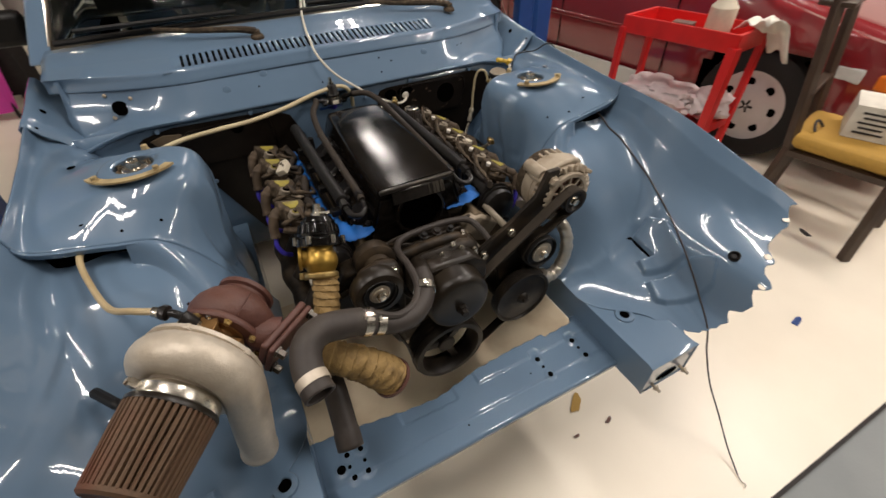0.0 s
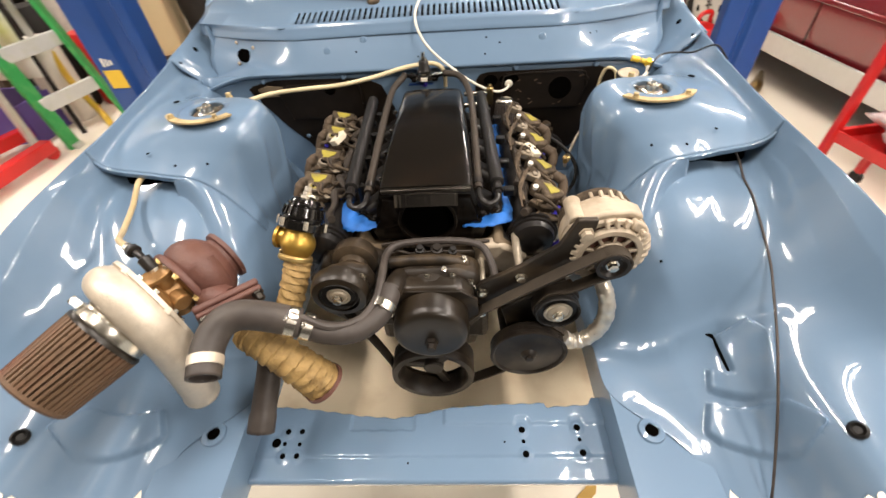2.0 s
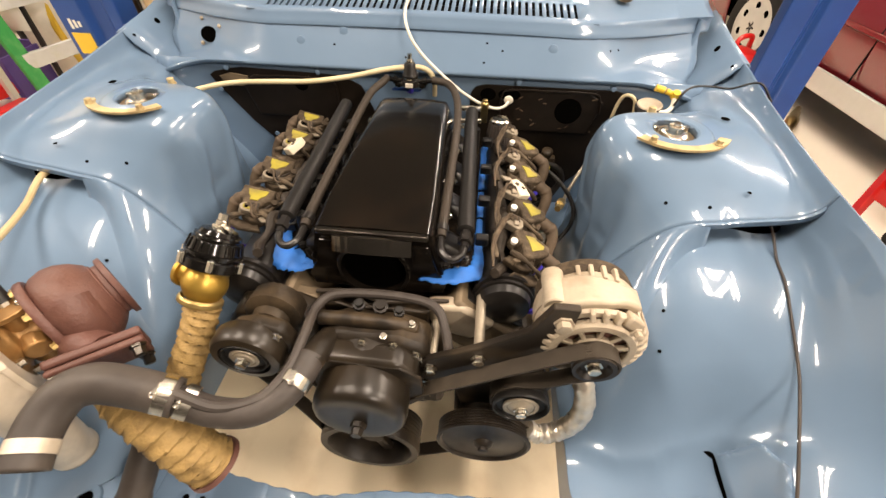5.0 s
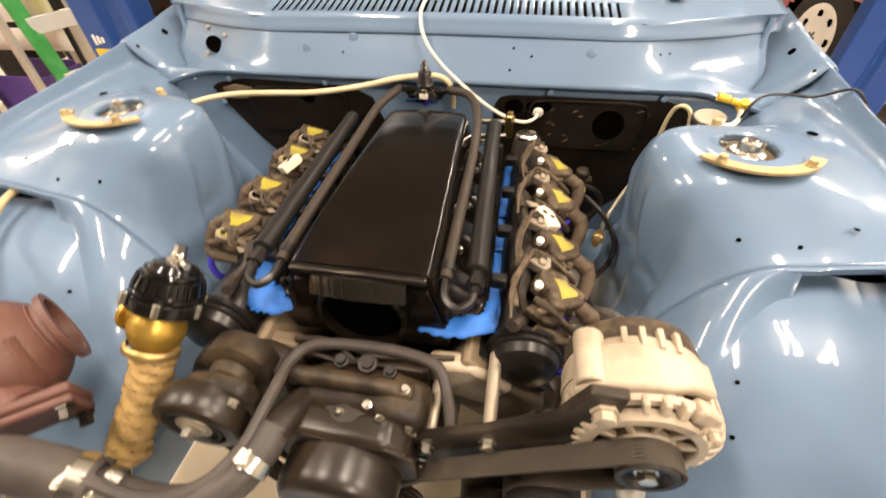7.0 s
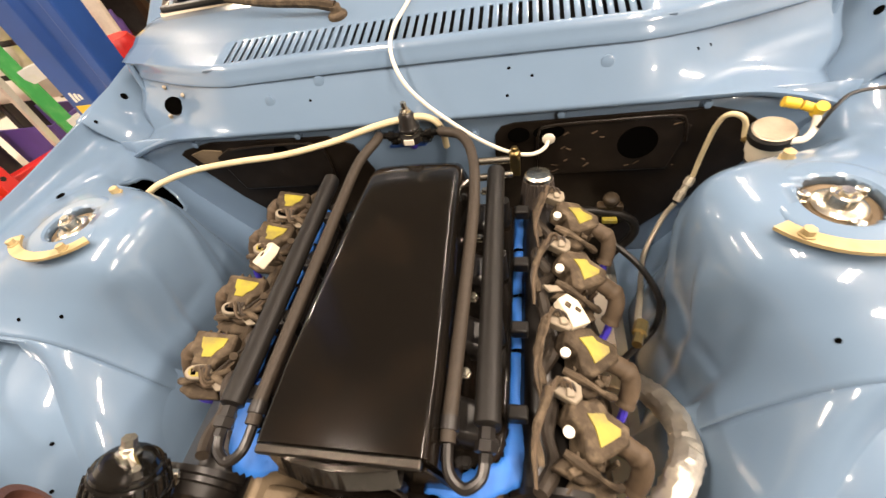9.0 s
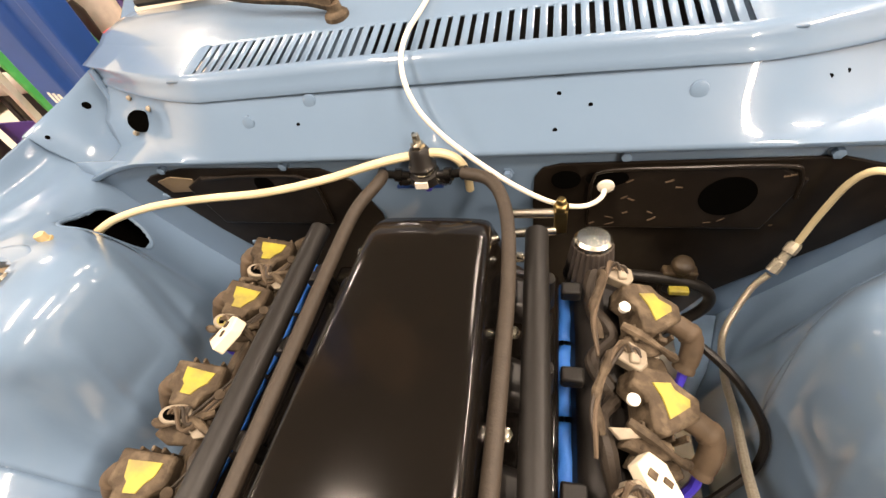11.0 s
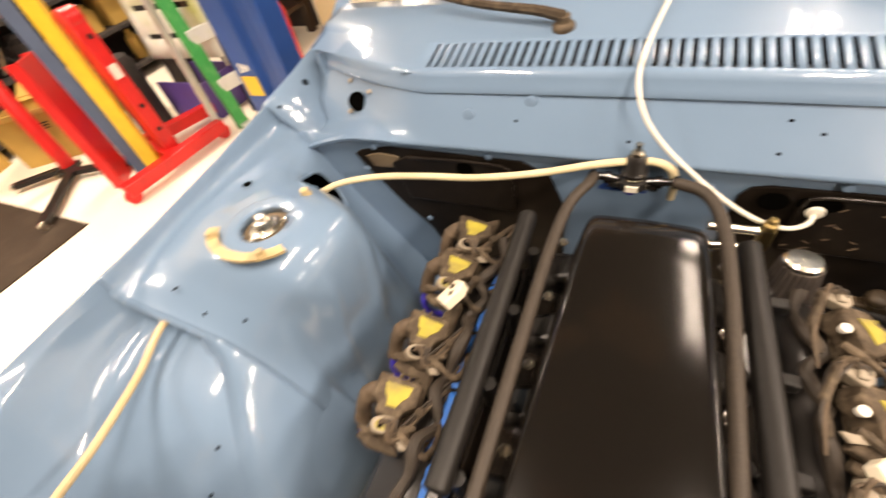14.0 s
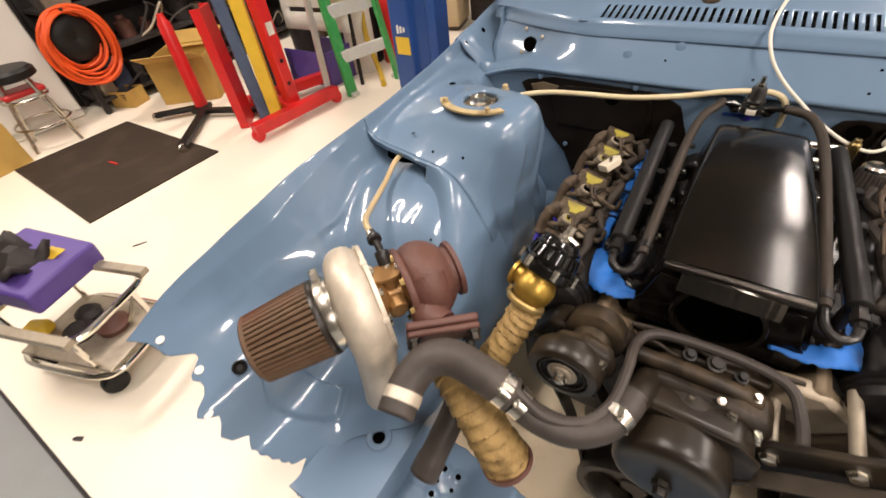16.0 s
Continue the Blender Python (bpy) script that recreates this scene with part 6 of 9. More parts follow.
box(bm, (0.020, 0.026, 0.020), m @ Matrix.Rotation(math.radians(54), 4, "Z") @ Matrix.Translation((0.070, 0, -0.012)) @ pose(0, 0, 0, 0, 18))
hold(part("vent_block", bm, "altcast", bevel=0.004), alt)
for o, d, r in (((0.303, -0.417, 0.806), (0, -1, 0), 0.0105), ((0.395, -0.425, 0.812), (0, -1, 0.3), 0.005)):
    bm = nb()
    bolt(bm, o, d, r, 0.012)
    hold(part("mount_bolt", bm, "altcast"), alt)
bm = nb()
prof = [(0.004, 0.012), (0.006, 0.030)]
for k in range(5):
    prof += [(0.009 + 0.004 * k, 0.030), (0.011 + 0.004 * k, 0.0275)]
prof += [(0.030, 0.030), (0.034, 0.030), (0.034, 0.024), (0.026, 0.018), (0.026, 0.0)]
lathe(bm, prof, m, 36, cap=False)
hold(part("drive_pulley", bm, "pulley"), alt)
bm = nb()
bolt(bm, (0.352, -0.443, 0.752), (0, -1, 0), 0.0095, 0.012)
hold(part("pulley_nut", bm, "steel"), alt)

# accessory bracket and spacers
brk = thing("accessory_bracket", "thick dark steel accessory bracket with long spacers", "bracket", at=(0.2, -0.42, 0.68))
bm = nb()
prism(bm, [(0.09, 0.63), (0.115, 0.675), (0.19, 0.72), (0.26, 0.775), (0.285, 0.835), (0.32, 0.835), (0.315, 0.77), (0.26, 0.69), (0.20, 0.645), (0.15, 0.605), (0.10, 0.60)], Matrix.Translation((0, -0.405, 0)) @ STAND, 0.012)
hold(part("bracket_plate", bm, "pulley", bevel=0.002), brk)
bm = nb()
prism(bm, [(0.16, 0.60), (0.22, 0.64), (0.30, 0.67), (0.32, 0.63), (0.30, 0.56), (0.24, 0.50), (0.18, 0.52)], Matrix.Translation((0, -0.40, 0)) @ STAND, 0.02)
hold(part("lower_plate", bm, "pulley", bevel=0.003), brk)
for x, z in ((0.121, 0.654), (0.196, 0.697)):
    bm = nb()
    rod(bm, (x, -0.417, z), (x, -0.30, z + 0.004), 0.0085, n=16)
    hold(part("spacer", bm, "alu", "bare aluminium spacer tube"), brk)
for x, z, y in ((0.121, 0.654, -0.417), (0.196, 0.697, -0.417), (0.118, 0.608, -0.43), (0.102, 0.66, -0.405)):
    bm = nb()
    bolt(bm, (x, y, z), (0, -1, 0), 0.0095, 0.010)
    hold(part("bracket_bolt", bm, "steel"), brk)

# small steam hose over the pump
st = thing("steam_hose", "thin black hose arching over the water pump", "hose", at=(0.02, -0.35, 0.69))
bm = nb()
tube(bm, [(-0.195, -0.545, 0.752), (-0.15, -0.545, 0.722), (-0.105, -0.52, 0.708), (-0.080, -0.478, 0.712), (-0.075, -0.42, 0.716), (-0.075, -0.365, 0.712), (-0.055, -0.335, 0.714), (0.0, -0.325, 0.714), (0.075, -0.325, 0.712), (0.122, -0.338, 0.708), (0.141, -0.372, 0.693), (0.150, -0.405, 0.674)], 0.0080, 10)
hold(part("hose_body", bm, "rubber"), st)
bm = nb()
lathe(bm, [(0, 0.011), (0.008, 0.011)], axis_frame((0.149, -0.400, 0.677), (0.3, -0.8, -0.5)), 12)
hold(part("end_clip", bm, "steel"), st)

# big radiator hose with clamps
rh = thing("radiator_hose", "matte grey-black moulded radiator hose with steel clamps", "hose", at=(-0.2, -0.54, 0.73))
bm = nb()
tube(bm, [(-0.205, -0.544, 0.730), (-0.16, -0.545, 0.706), (-0.115, -0.535, 0.694), (-0.080, -0.508, 0.694), (-0.062, -0.475, 0.700), (-0.055, -0.445, 0.705)], 0.0205, 16)
hold(part("lower_length", bm, "rubber"), rh)
bm = nb()
tube(bm, [(-0.200, -0.543, 0.733), (-0.245, -0.545, 0.755), (-0.288, -0.550, 0.769), (-0.314, -0.566, 0.769), (-0.326, -0.592, 0.760), (-0.327, -0.622, 0.750), (-0.322, -0.650, 0.741)], 0.0235, 16, cap=False)
hold(part("elbow_length", bm, "rubber", solid=0.005), rh)
for p, q in (((-0.190, -0.544, 0.724), (-0.17, -0.5445, 0.713)), ((-0.214, -0.543, 0.739), (-0.235, -0.544, 0.750)), ((-0.068, -0.485, 0.698), (-0.060, -0.465, 0.702)), ((-0.3255, -0.626, 0.749), (-0.323, -0.640, 0.745))):
    d = Vector(q) - Vector(p)
    bm = nb()
    w = 0.016
    r = 0.0225 if p[0] > -0.20 else 0.0255
    lathe(bm, [(-w / 2, r), (w / 2, r), (w / 2, r + 0.0015), (-w / 2, r + 0.0015), (-w / 2, r)], axis_frame(p, d), 28, cap=False)
    hold(part("hose_clamp", bm, "steel" if p[0] > -0.3 else "castcomp"), rh)
    if p[0] < -0.3:
        continue
    bm = nb()
    o = Vector(p) + Vector((0.002, -0.004, r * 0.97))
    box(bm, (0.009, 0.016, 0.007), at=o)
    bolt(bm, o + Vector((0, -0.008, 0)), (0, -1, 0), 0.004, 0.005)
    hold(part("clamp_screw", bm, "steel", bevel=0.002), rh)

# ---- exhaust pipes and wastegate ----
wg = thing("wastegate", "black finned wastegate on a gold flange", "wastegate", at=(-0.23, -0.34, 0.76))
m = axis_frame((-0.240, -0.366, 0.766), (0.25, 0.62, 0.75))
bm = nb()
tube(bm, [m @ Vector(p) for p in ((0, 0, -0.030), (0, 0, -0.012), (0, 0.002, 0.006), (0, 0.004, 0.024))], lambda u: 0.026 + 0.008 * math.sin(math.pi * min(1, u * 1.15)), 24)
hold(part("gold_body", bm, "gold", "worn gold valve housing"), wg)
bm = nb()
rod(bm, m @ Vector((0, 0, 0.0)), m @ Vector((0.038, 0.010, 0.0)), 0.019, n=20)
lathe(bm, [(0, 0.024), (0.006, 0.024)], axis_frame(m @ Vector((0.034, 0.010, 0)), m.to_3x3() @ Vector((1, 0.2, 0))), 20)
hold(part("dump_port", bm, "gold"), wg)
bm = nb()
prof = [(0.020, 0.030), (0.021, 0.042), (0.023, 0.0445), (0.037, 0.045), (0.039, 0.043), (0.040, 0.039), (0.043, 0.039), (0.044, 0.0425), (0.048, 0.0425), (0.049, 0.040), (0.0665, 0.0365), (0.068, 0.0335), (0.070, 0.0335), (0.071, 0.0345), (0.0745, 0.0335), (0.0755, 0.030), (0.082, 0.026), (0.084, 0.020), (0.0845, 0.0)]
lathe(bm, prof, m, 40, cap=False)
hold(part("spring_can", bm, "glossblack", "glossy black spring can"), wg)
for k in range(20):
    bm = nb()
    box(bm, (0.0030, 0.0040, 0.0165), m @ Matrix.Rotation(k * math.tau / 20, 4, "Z") @ Matrix.Translation((0.0392, 0, 0.0578)) @ pose(0, 0, 0, 0, -11))
    hold(part("cooling_rib", bm, "glossblack", smooth=0, bevel=0.001), wg)
for k in range(6):
    a = k * math.tau / 6 + 0.3
    bm = nb()
    lathe(bm, [(0, 0.0052), (0.016, 0.0052), (0.017, 0.004)], axis_frame(m @ Vector((0.0465 * math.cos(a), 0.0465 * math.sin(a), 0.026)), m.to_3x3() @ Vector((0, 0, 1))), 6)
    hold(part("can_screw", bm, "steel"), wg)
bm = nb()
lathe(bm, [(0.083, 0.0125), (0.090, 0.0125), (0.091, 0.009), (0.097, 0.009), (0.098, 0.0075), (0.108, 0.0075)], m, 6)
rod(bm, m @ Vector((0.0, 0, 0.089)), m @ Vector((-0.028, 0.006, 0.089)), 0.0045, n=10)
hold(part("vacuum_nipple", bm, "steel"), wg)
bm = nb()
lathe(bm, [(-0.042, 0.030), (-0.039, 0.0335), (-0.032, 0.0335), (-0.029, 0.030)], m, 28, cap=False)
o = m @ Vector((0.036, -0.010, -0.036))
box(bm, (0.020, 0.010, 0.014), axis_frame(o, m.to_3x3() @ Vector((0, 0, 1))))
rod(bm, o, o + Vector((0.055, 0.03, 0.012)), 0.0032, n=8)
bolt(bm, o, (0.4, -0.6, 0.2), 0.007, 0.012)
hold(part("v_band", bm, "zinc", "tan steel band clamp", bevel=0.001), wg)


def wrapped(name, label, pts, r, end=None):
    t = thing(name, label, "exhaust pipe", at=pts[0])
    p = spline(pts, 26)
    bm = nb()
    count, n = len(p), 28
    loops, side_ = [], None
    for i, q in enumerate(p):
        d = (p[min(i + 1, count - 1)] - p[max(i - 1, 0)]).normalized()
        side_ = side_ or d.orthogonal().normalized()
        side_ = (side_ - d * side_.dot(d)).normalized()
        up = d.cross(side_)
        rad = r(i / (count - 1)) if callable(r) else r
        loop = []
        for k in range(n):
            turn_ = (i / 9.0 + 1.0 * k / n) % 1.0
            w = rad + 0.0036 * turn_ + 0.0009 * math.sin(i * 1.7 + k * 2.9) + 0.0012 * math.sin(i * 0.43 + k * 0.9)
            loop.append(q + (side_ * math.cos(math.tau * k / n) + up * math.sin(math.tau * k / n)) * w)
        loops.append(loop)
    rings(bm, loops)
    hold(part("wrap_layer", bm, "wrap", "tan heat wrap in overlapping turns"), t)
    if end:
        bm = nb()
        lathe(bm, end, axis_frame(pts[-1], Vector(pts[-1]) - Vector(pts[-2])), 36, cap=False)
        hold(part("end_flange", bm, "turbine"), t)
    return t


wrapped("wastegate_pipe", "tan wrapped wastegate pipe below the gold housing", [(-0.242, -0.386, 0.742), (-0.250, -0.405, 0.715), (-0.262, -0.430, 0.680), (-0.278, -0.462, 0.640), (-0.288, -0.478, 0.61)], 0.0235)
wrapped("downpipe", "fat tan wrapped exhaust pipe with an open flange", [(-0.320, -0.530, 0.690), (-0.285, -0.548, 0.685), (-0.245, -0.563, 0.660), (-0.212, -0.572, 0.622), (-0.195, -0.574, 0.594), (-0.192, -0.5745, 0.588)], lambda u: 0.025 + 0.0095 * min(1, u * 1.5),
        [(0.0, 0.030), (-0.002, 0.041), (0.006, 0.042), (0.007, 0.033), (-0.02, 0.031), (-0.02, 0.0)])
lh = thing("lower_hose", "dull black rubber hose hanging behind the crossmember", "hose", at=(-0.31, -0.6, 0.55))
bm = nb()
tube(bm, [(-0.300, -0.50, 0.640), (-0.300, -0.55, 0.598), (-0.303, -0.60, 0.568), (-0.308, -0.648, 0.535)], lambda u: 0.0205 + (0.002 if u > 0.8 else 0), 18, cap=False)
hold(part("hose_body", bm, "rubber", solid=0.005), lh)

# ---- turbocharger ----
turbo = thing("turbocharger", "used turbocharger with cast housings resting over the apron", "turbocharger", at=(-0.46, -0.48, 0.755))
AX = Vector((-0.56, -0.83, -0.03)).normalized()
T0 = Vector((-0.455, -0.478, 0.752))


def along(h):
    return axis_frame(T0 + AX * h, AX)


def volute(bm, m, r_main, r_small, r_big, a0, a1, n=40, k=20):
    loops = []
    for i in range(n + 1):
        u = i / n
        a = a0 + (a1 - a0) * u
        r = r_small + (r_big - r_small) * u
        c = Vector((math.cos(a), math.sin(a), 0)) * (r_main + 0.35 * r)
        d = Vector((math.cos(a), math.sin(a), 0))
        loops.append([m @ (c + d * (r * math.cos(t)) + Vector((0, 0, r * math.sin(t)))) for t in (math.tau * j / k for j in range(k))])
    rings(bm, loops)
    return loops


bm = nb()
m = Matrix.Translation((-0.008, 0.0, -0.014)) @ along(-0.062)
volute(bm, m, 0.040, 0.020, 0.033, math.radians(60), math.radians(60 + 350), 44, 20)
lathe(bm, [(-0.048, 0.042), (-0.042, 0.053), (-0.030, 0.064), (-0.014, 0.072), (0.002, 0.074), (0.018, 0.070), (0.030, 0.060), (0.038, 0.046), (0.041, 0.034), (0.041, 0.0)], m, 40, cap=False)
hold(part("turbine_housing", bm, "turbine", "brown rusty cast turbine housing"), turbo)
bm = nb()
lathe(bm, [(-0.040, 0.048), (-0.046, 0.048), (-0.048, 0.044), (-0.054, 0.044), (-0.056, 0.051), (-0.064, 0.052), (-0.064, 0.042), (-0.03, 0.038), (-0.03, 0.0)], m, 40, cap=False)
hold(part("turbine_outlet", bm, "turbine", "open turbine outlet"), turbo)
bm = nb()
lathe(bm, [(0.026, 0.058), (0.026, 0.071), (0.029, 0.073), (0.035, 0.073), (0.038, 0.071), (0.038, 0.052)], m, 44, cap=False)
hold(part("clamp_ring", bm, "turbine", "bolted ring on the turbine housing"), turbo)
for k in range(8):
    a = k * math.tau / 8 + 0.2
    bm = nb()
    bolt(bm, m @ Vector((0.0665 * math.cos(a), 0.0665 * math.sin(a), 0.038)), AX, 0.0055, 0.007)
    hold(part("ring_bolt", bm, "zinc"), turbo)
bm = nb()
fl = axis_frame(T0 + Vector((-0.004, -0.004, 0.040)), (0, 0, 1), (0.8, -0.6, 0))
prism(bm, [(0.034 * math.copysign(abs(math.cos(a)) ** 0.9, math.cos(a)), 0.019 * math.sin(a)) for a in (math.tau * k / 28 for k in range(28))], fl, 0.008)
hold(part("oil_flange", bm, "chra", "bronze oil inlet flange", bevel=0.001), turbo)
for x in (-1, 1):
    bm = nb()
    bolt(bm, fl @ Vector((x * 0.024, 0, 0.008)), (0, 0, 1), 0.005, 0.006)
    hold(part("oil_flange_bolt", bm, "steel"), turbo)
# inlet foot and flange
bm = nb()
FO = Vector((-0.352, -0.488, 0.728))
tube(bm, [T0 + AX * -0.055 + Vector((0.03, -0.01, -0.03)), FO + Vector((-0.03, 0.01, 0.006)), FO], 0.030, 14)
hold(part("turbine_foot", bm, "turbine"), turbo)
bm = nb()
fm = axis_frame(FO, (0.52, -0.60, -0.35), (0.55, 0.80, 0))
box(bm, (0.070, 0.115, 0.013), fm)
box(bm, (0.070, 0.115, 0.011), fm @ Matrix.Translation((0, 0, 0.0135)))
hold(part("inlet_flange", bm, "turbine", "bolted rectangular inlet flange", bevel=0.004), turbo)
for x in (-1, 1):
    for y in (-1, 1):
        bm = nb()
        bolt(bm, fm @ Vector((x * 0.026, y * 0.047, 0.02)), fm.to_3x3() @ Vector((0, 0, 1)), 0.008, 0.016)
        hold(part("flange_stud", bm, "polish"), turbo)
bm = nb()
lathe(bm, [(-0.026, 0.040), (-0.018, 0.040), (-0.016, 0.026), (0.010, 0.024), (0.014, 0.036), (0.022, 0.042), (0.030, 0.060), (0.034, 0.062)], along(0), 32)
rod(bm, T0 + Vector((0, 0, 0.015)), T0 + Vector((0.002, 0.002, 0.044)), 0.018, 0.016, n=12)
rod(bm, T0, T0 + Vector((0.0, 0.0, -0.05)), 0.022, n=12)
rod(bm, T0 + Vector((0.0, 0.0, 0.0)), T0 + Vector((0.035, -0.025, -0.005)), 0.017, n=10)
hold(part("centre_housing", bm, "chra", "oily bronze-coloured centre housing", bevel=0.003), turbo)
for k in range(7):
    a = k * math.tau / 7
    bm = nb()
    bolt(bm, along(0.030) @ Vector((0.052 * math.cos(a), 0.052 * math.sin(a), -0.002)), -AX, 0.006, 0.010)
    hold(part("clamp_bolt", bm, "steel"), turbo)
# compressor
bm = nb()
m = along(0.062)
tip = Vector((-0.462, -0.564, 0.530))
local = m.inverted() @ tip
a_end = math.atan2(local.y, local.x) + math.acos(0.072 / math.hypot(local.x, local.y))
loops = volute(bm, m, 0.061, 0.024, 0.0355, a_end + math.radians(330), a_end, 52, 22)
lathe(bm, [(-0.036, 0.060), (-0.036, 0.0935), (-0.029, 0.0945), (-0.027, 0.086), (-0.022, 0.086), (0.0, 0.082), (0.022, 0.066), (0.030, 0.050), (0.056, 0.048), (0.058, 0.044), (0.02, 0.038)], m, 40, cap=False)
hold(part("compressor_housing", bm, "castcomp", "pale cast compressor scroll"), turbo)
end = sum((Vector(v) for v in loops[-1]), Vector()) / len(loops[-1])
bm = nb()
go = (m.to_3x3() @ Vector((math.sin(a_end), -math.cos(a_end), 0))).normalized()
tube(bm, [end - go * 0.03, end + go * 0.03, end.lerp(tip, 0.72) + go * 0.006, tip], lambda u: 0.0350 - 0.0058 * min(1.0, u * 1.15) - 0.008 * max(0.0, 1 - u / 0.22) + (0.0025 if u > 0.94 else 0), 28, cap=False)
hold(part("compressor_outlet", bm, "castcomp", solid=0.005), turbo)
for k in range(6):
    a = k * math.tau / 6 + 0.4
    bm = nb()
    bolt(bm, m @ Vector((0.090 * math.cos(a), 0.090 * math.sin(a), -0.026)), -AX, 0.006, 0.010)
    hold(part("backplate_bolt", bm, "castcomp"), turbo)
bm = nb()
tube(bm, [(-0.600, -0.505, 0.700), (-0.626, -0.476, 0.696), (-0.645, -0.452, 0.694), (-0.664, -0.428, 0.690)], lambda u: 0.0075 if u < 0.3 else 0.009, 10)
hold(part("vacuum_stub", bm, "blackplastic", "short black vacuum hose"), turbo)
# air filter
af = thing("air_filter", "dirty tan-brown conical pleated air filter on the turbo inlet", "air filter", at=T0 + AX * 0.19)
AF = Vector((-0.556, -0.820, -0.120)).normalized()
m = axis_frame(Vector((-0.527, -0.575, 0.746)), AF)
bm = nb()
loops = []
N = 4 * 44
for h, r, dp in ((0.0, 0.060, 0.0), (0.002, 0.0665, 0.010), (0.028, 0.0650, 0.012), (0.056, 0.0628, 0.012), (0.084, 0.0605, 0.012), (0.109, 0.0585, 0.010), (0.113, 0.052, 0.0)):
    ring = []
    for k in range(N):
        a = (k + (0.15 if k % 4 == 3 else -0.15 if k % 4 == 1 else 0)) * math.tau / N + 0.03 * math.sin(h * 40 + k * 0.21) * 0.25
        rad = r - (dp if k % 4 == 0 else 0) + 0.0006 * math.sin(k * 1.9)
        ring.append(m @ Vector((rad * math.cos(a), rad * math.sin(a), h)))
    loops.append(ring)
rings(bm, loops)
hold(part("pleats", bm, "filter", smooth=20), af)
bm = nb()
lathe(bm, [(-0.008, 0.050), (-0.007, 0.0655), (-0.004, 0.0675), (0.002, 0.0675), (0.003, 0.060)], m, 40)
hold(part("rubber_collar", bm, "drum", "dark moulded collar"), af)
bm = nb()
lathe(bm, [(-0.030, 0.051), (-0.030, 0.0575), (-0.0285, 0.0595), (-0.024, 0.0605), (-0.0235, 0.0635), (-0.010, 0.0645), (-0.0075, 0.0635), (-0.0075, 0.051)], m, 44)
hold(part("filter_clamp", bm, "steel", "wide steel band clamp"), af)
bm = nb()
box(bm, (0.012, 0.022, 0.012), m @ Matrix.Translation((-0.034, 0.057, -0.017)) @ pose(0, 0, 0, 0, 0, 30))
lathe(bm, [(0, 0.0065), (0.006, 0.0065), (0.007, 0.004)], axis_frame(m @ Vector((-0.038, 0.064, -0.017)), m.to_3x3() @ Vector((-0.5, 0.85, 0))), 6)
hold(part("clamp_screw", bm, "steel"), af)
bm = nb()
lathe(bm, [(0.108, 0.0585), (0.114, 0.0587), (0.118, 0.054), (0.115, 0.047), (0.115, 0.0)], m, 40, cap=False)
hold(part("end_cap", bm, "filter"), af)

# oil feed line
of = thing("oil_feed_line", "amber rubber oil line from under the ledge to the turbo", "hose", at=(-0.55, -0.3, 0.75))
bm = nb()
tube(bm, [(-0.655, -0.13, 0.795), (-0.660, -0.18, 0.792), (-0.642, -0.25, 0.778), (-0.602, -0.345, 0.788), (-0.550, -0.412, 0.822), (-0.508, -0.441, 0.828)], 0.0058, 10)
hold(part("hose_body", bm, "amber", "amber translucent hose"), of)
bm = nb()
lathe(bm, [(0, 0.010), (0.004, 0.0125), (0.012, 0.0125), (0.014, 0.008)], axis_frame((-0.507, -0.442, 0.828), (0.045, -0.03, -0.01)), 10)
tube(bm, [(-0.500, -0.446, 0.826), (-0.488, -0.453, 0.824), (-0.476, -0.461, 0.815), (-0.468, -0.466, 0.800)], lambda u: 0.0065 + 0.005 * (u > 0.55), 12)
hold(part("fitting", bm, "blackpaint", "black elbow fitting"), of)
bm = nb()
lathe(bm, [(0, 0.0085), (0.008, 0.0085), (0.009, 0.0105), (0.013, 0.0105)], axis_frame((-0.516, -0.437, 0.828), (0.045, -0.03, -0.005)), 12)
hold(part("hose_clip", bm, "steel"), of)
bm = nb()
rod(bm, (-0.468, -0.466, 0.802), (-0.462, -0.472, 0.786), 0.010, n=8)
hold(part("adapter", bm, "steel"), of)

def crumple(bm, amount, seed):
    rr = random.Random(seed)
    for v in bm.verts:
        v.co += Vector((rr.uniform(-1, 1), rr.uniform(-1, 1), rr.uniform(-1, 1))) * amount * 0.5


# foil-wrapped pipe beside the steering pulley
fp = thing("foil_pipe", "crumpled foil-wrapped pipe curling beside the steering pump", "pipe", at=(0.34, -0.40, 0.55))
bm = nb()
tube(bm, [(0.325, -0.33, 0.700), (0.350, -0.385, 0.680), (0.370, -0.420, 0.640), (0.378, -0.432, 0.590), (0.368, -0.438, 0.545), (0.342, -0.443, 0.517), (0.312, -0.447, 0.515), (0.292, -0.448, 0.535)], 0.0165, 16, per=12, wave=lambda i: 0.0008 * math.sin(i * 0.9) + 0.0005 * math.sin(i * 2.3))
crumple(bm, 0.0016, 7)
hold(part("foil_sleeve", bm, "foil", smooth=40), fp)
fp = thing("foil_pipe", "crumpled foil-wrapped pipe curving behind the alternator", "pipe", at=(0.37, -0.15, 0.55))
bm = nb()
tube(bm, [(0.330, -0.005, 0.43), (0.352, -0.035, 0.49), (0.380, -0.085, 0.555), (0.398, -0.140, 0.600), (0.396, -0.195, 0.636), (0.374, -0.240, 0.660), (0.340, -0.285, 0.665), (0.318, -0.30, 0.66)], 0.019, 14, wave=lambda i: 0.0009 * math.sin(i * 2.9) + 0.0005 * math.sin(i * 6.7))
crumple(bm, 0.0030, 7)
hold(part("foil_sleeve", bm, "foil", smooth=24), fp)

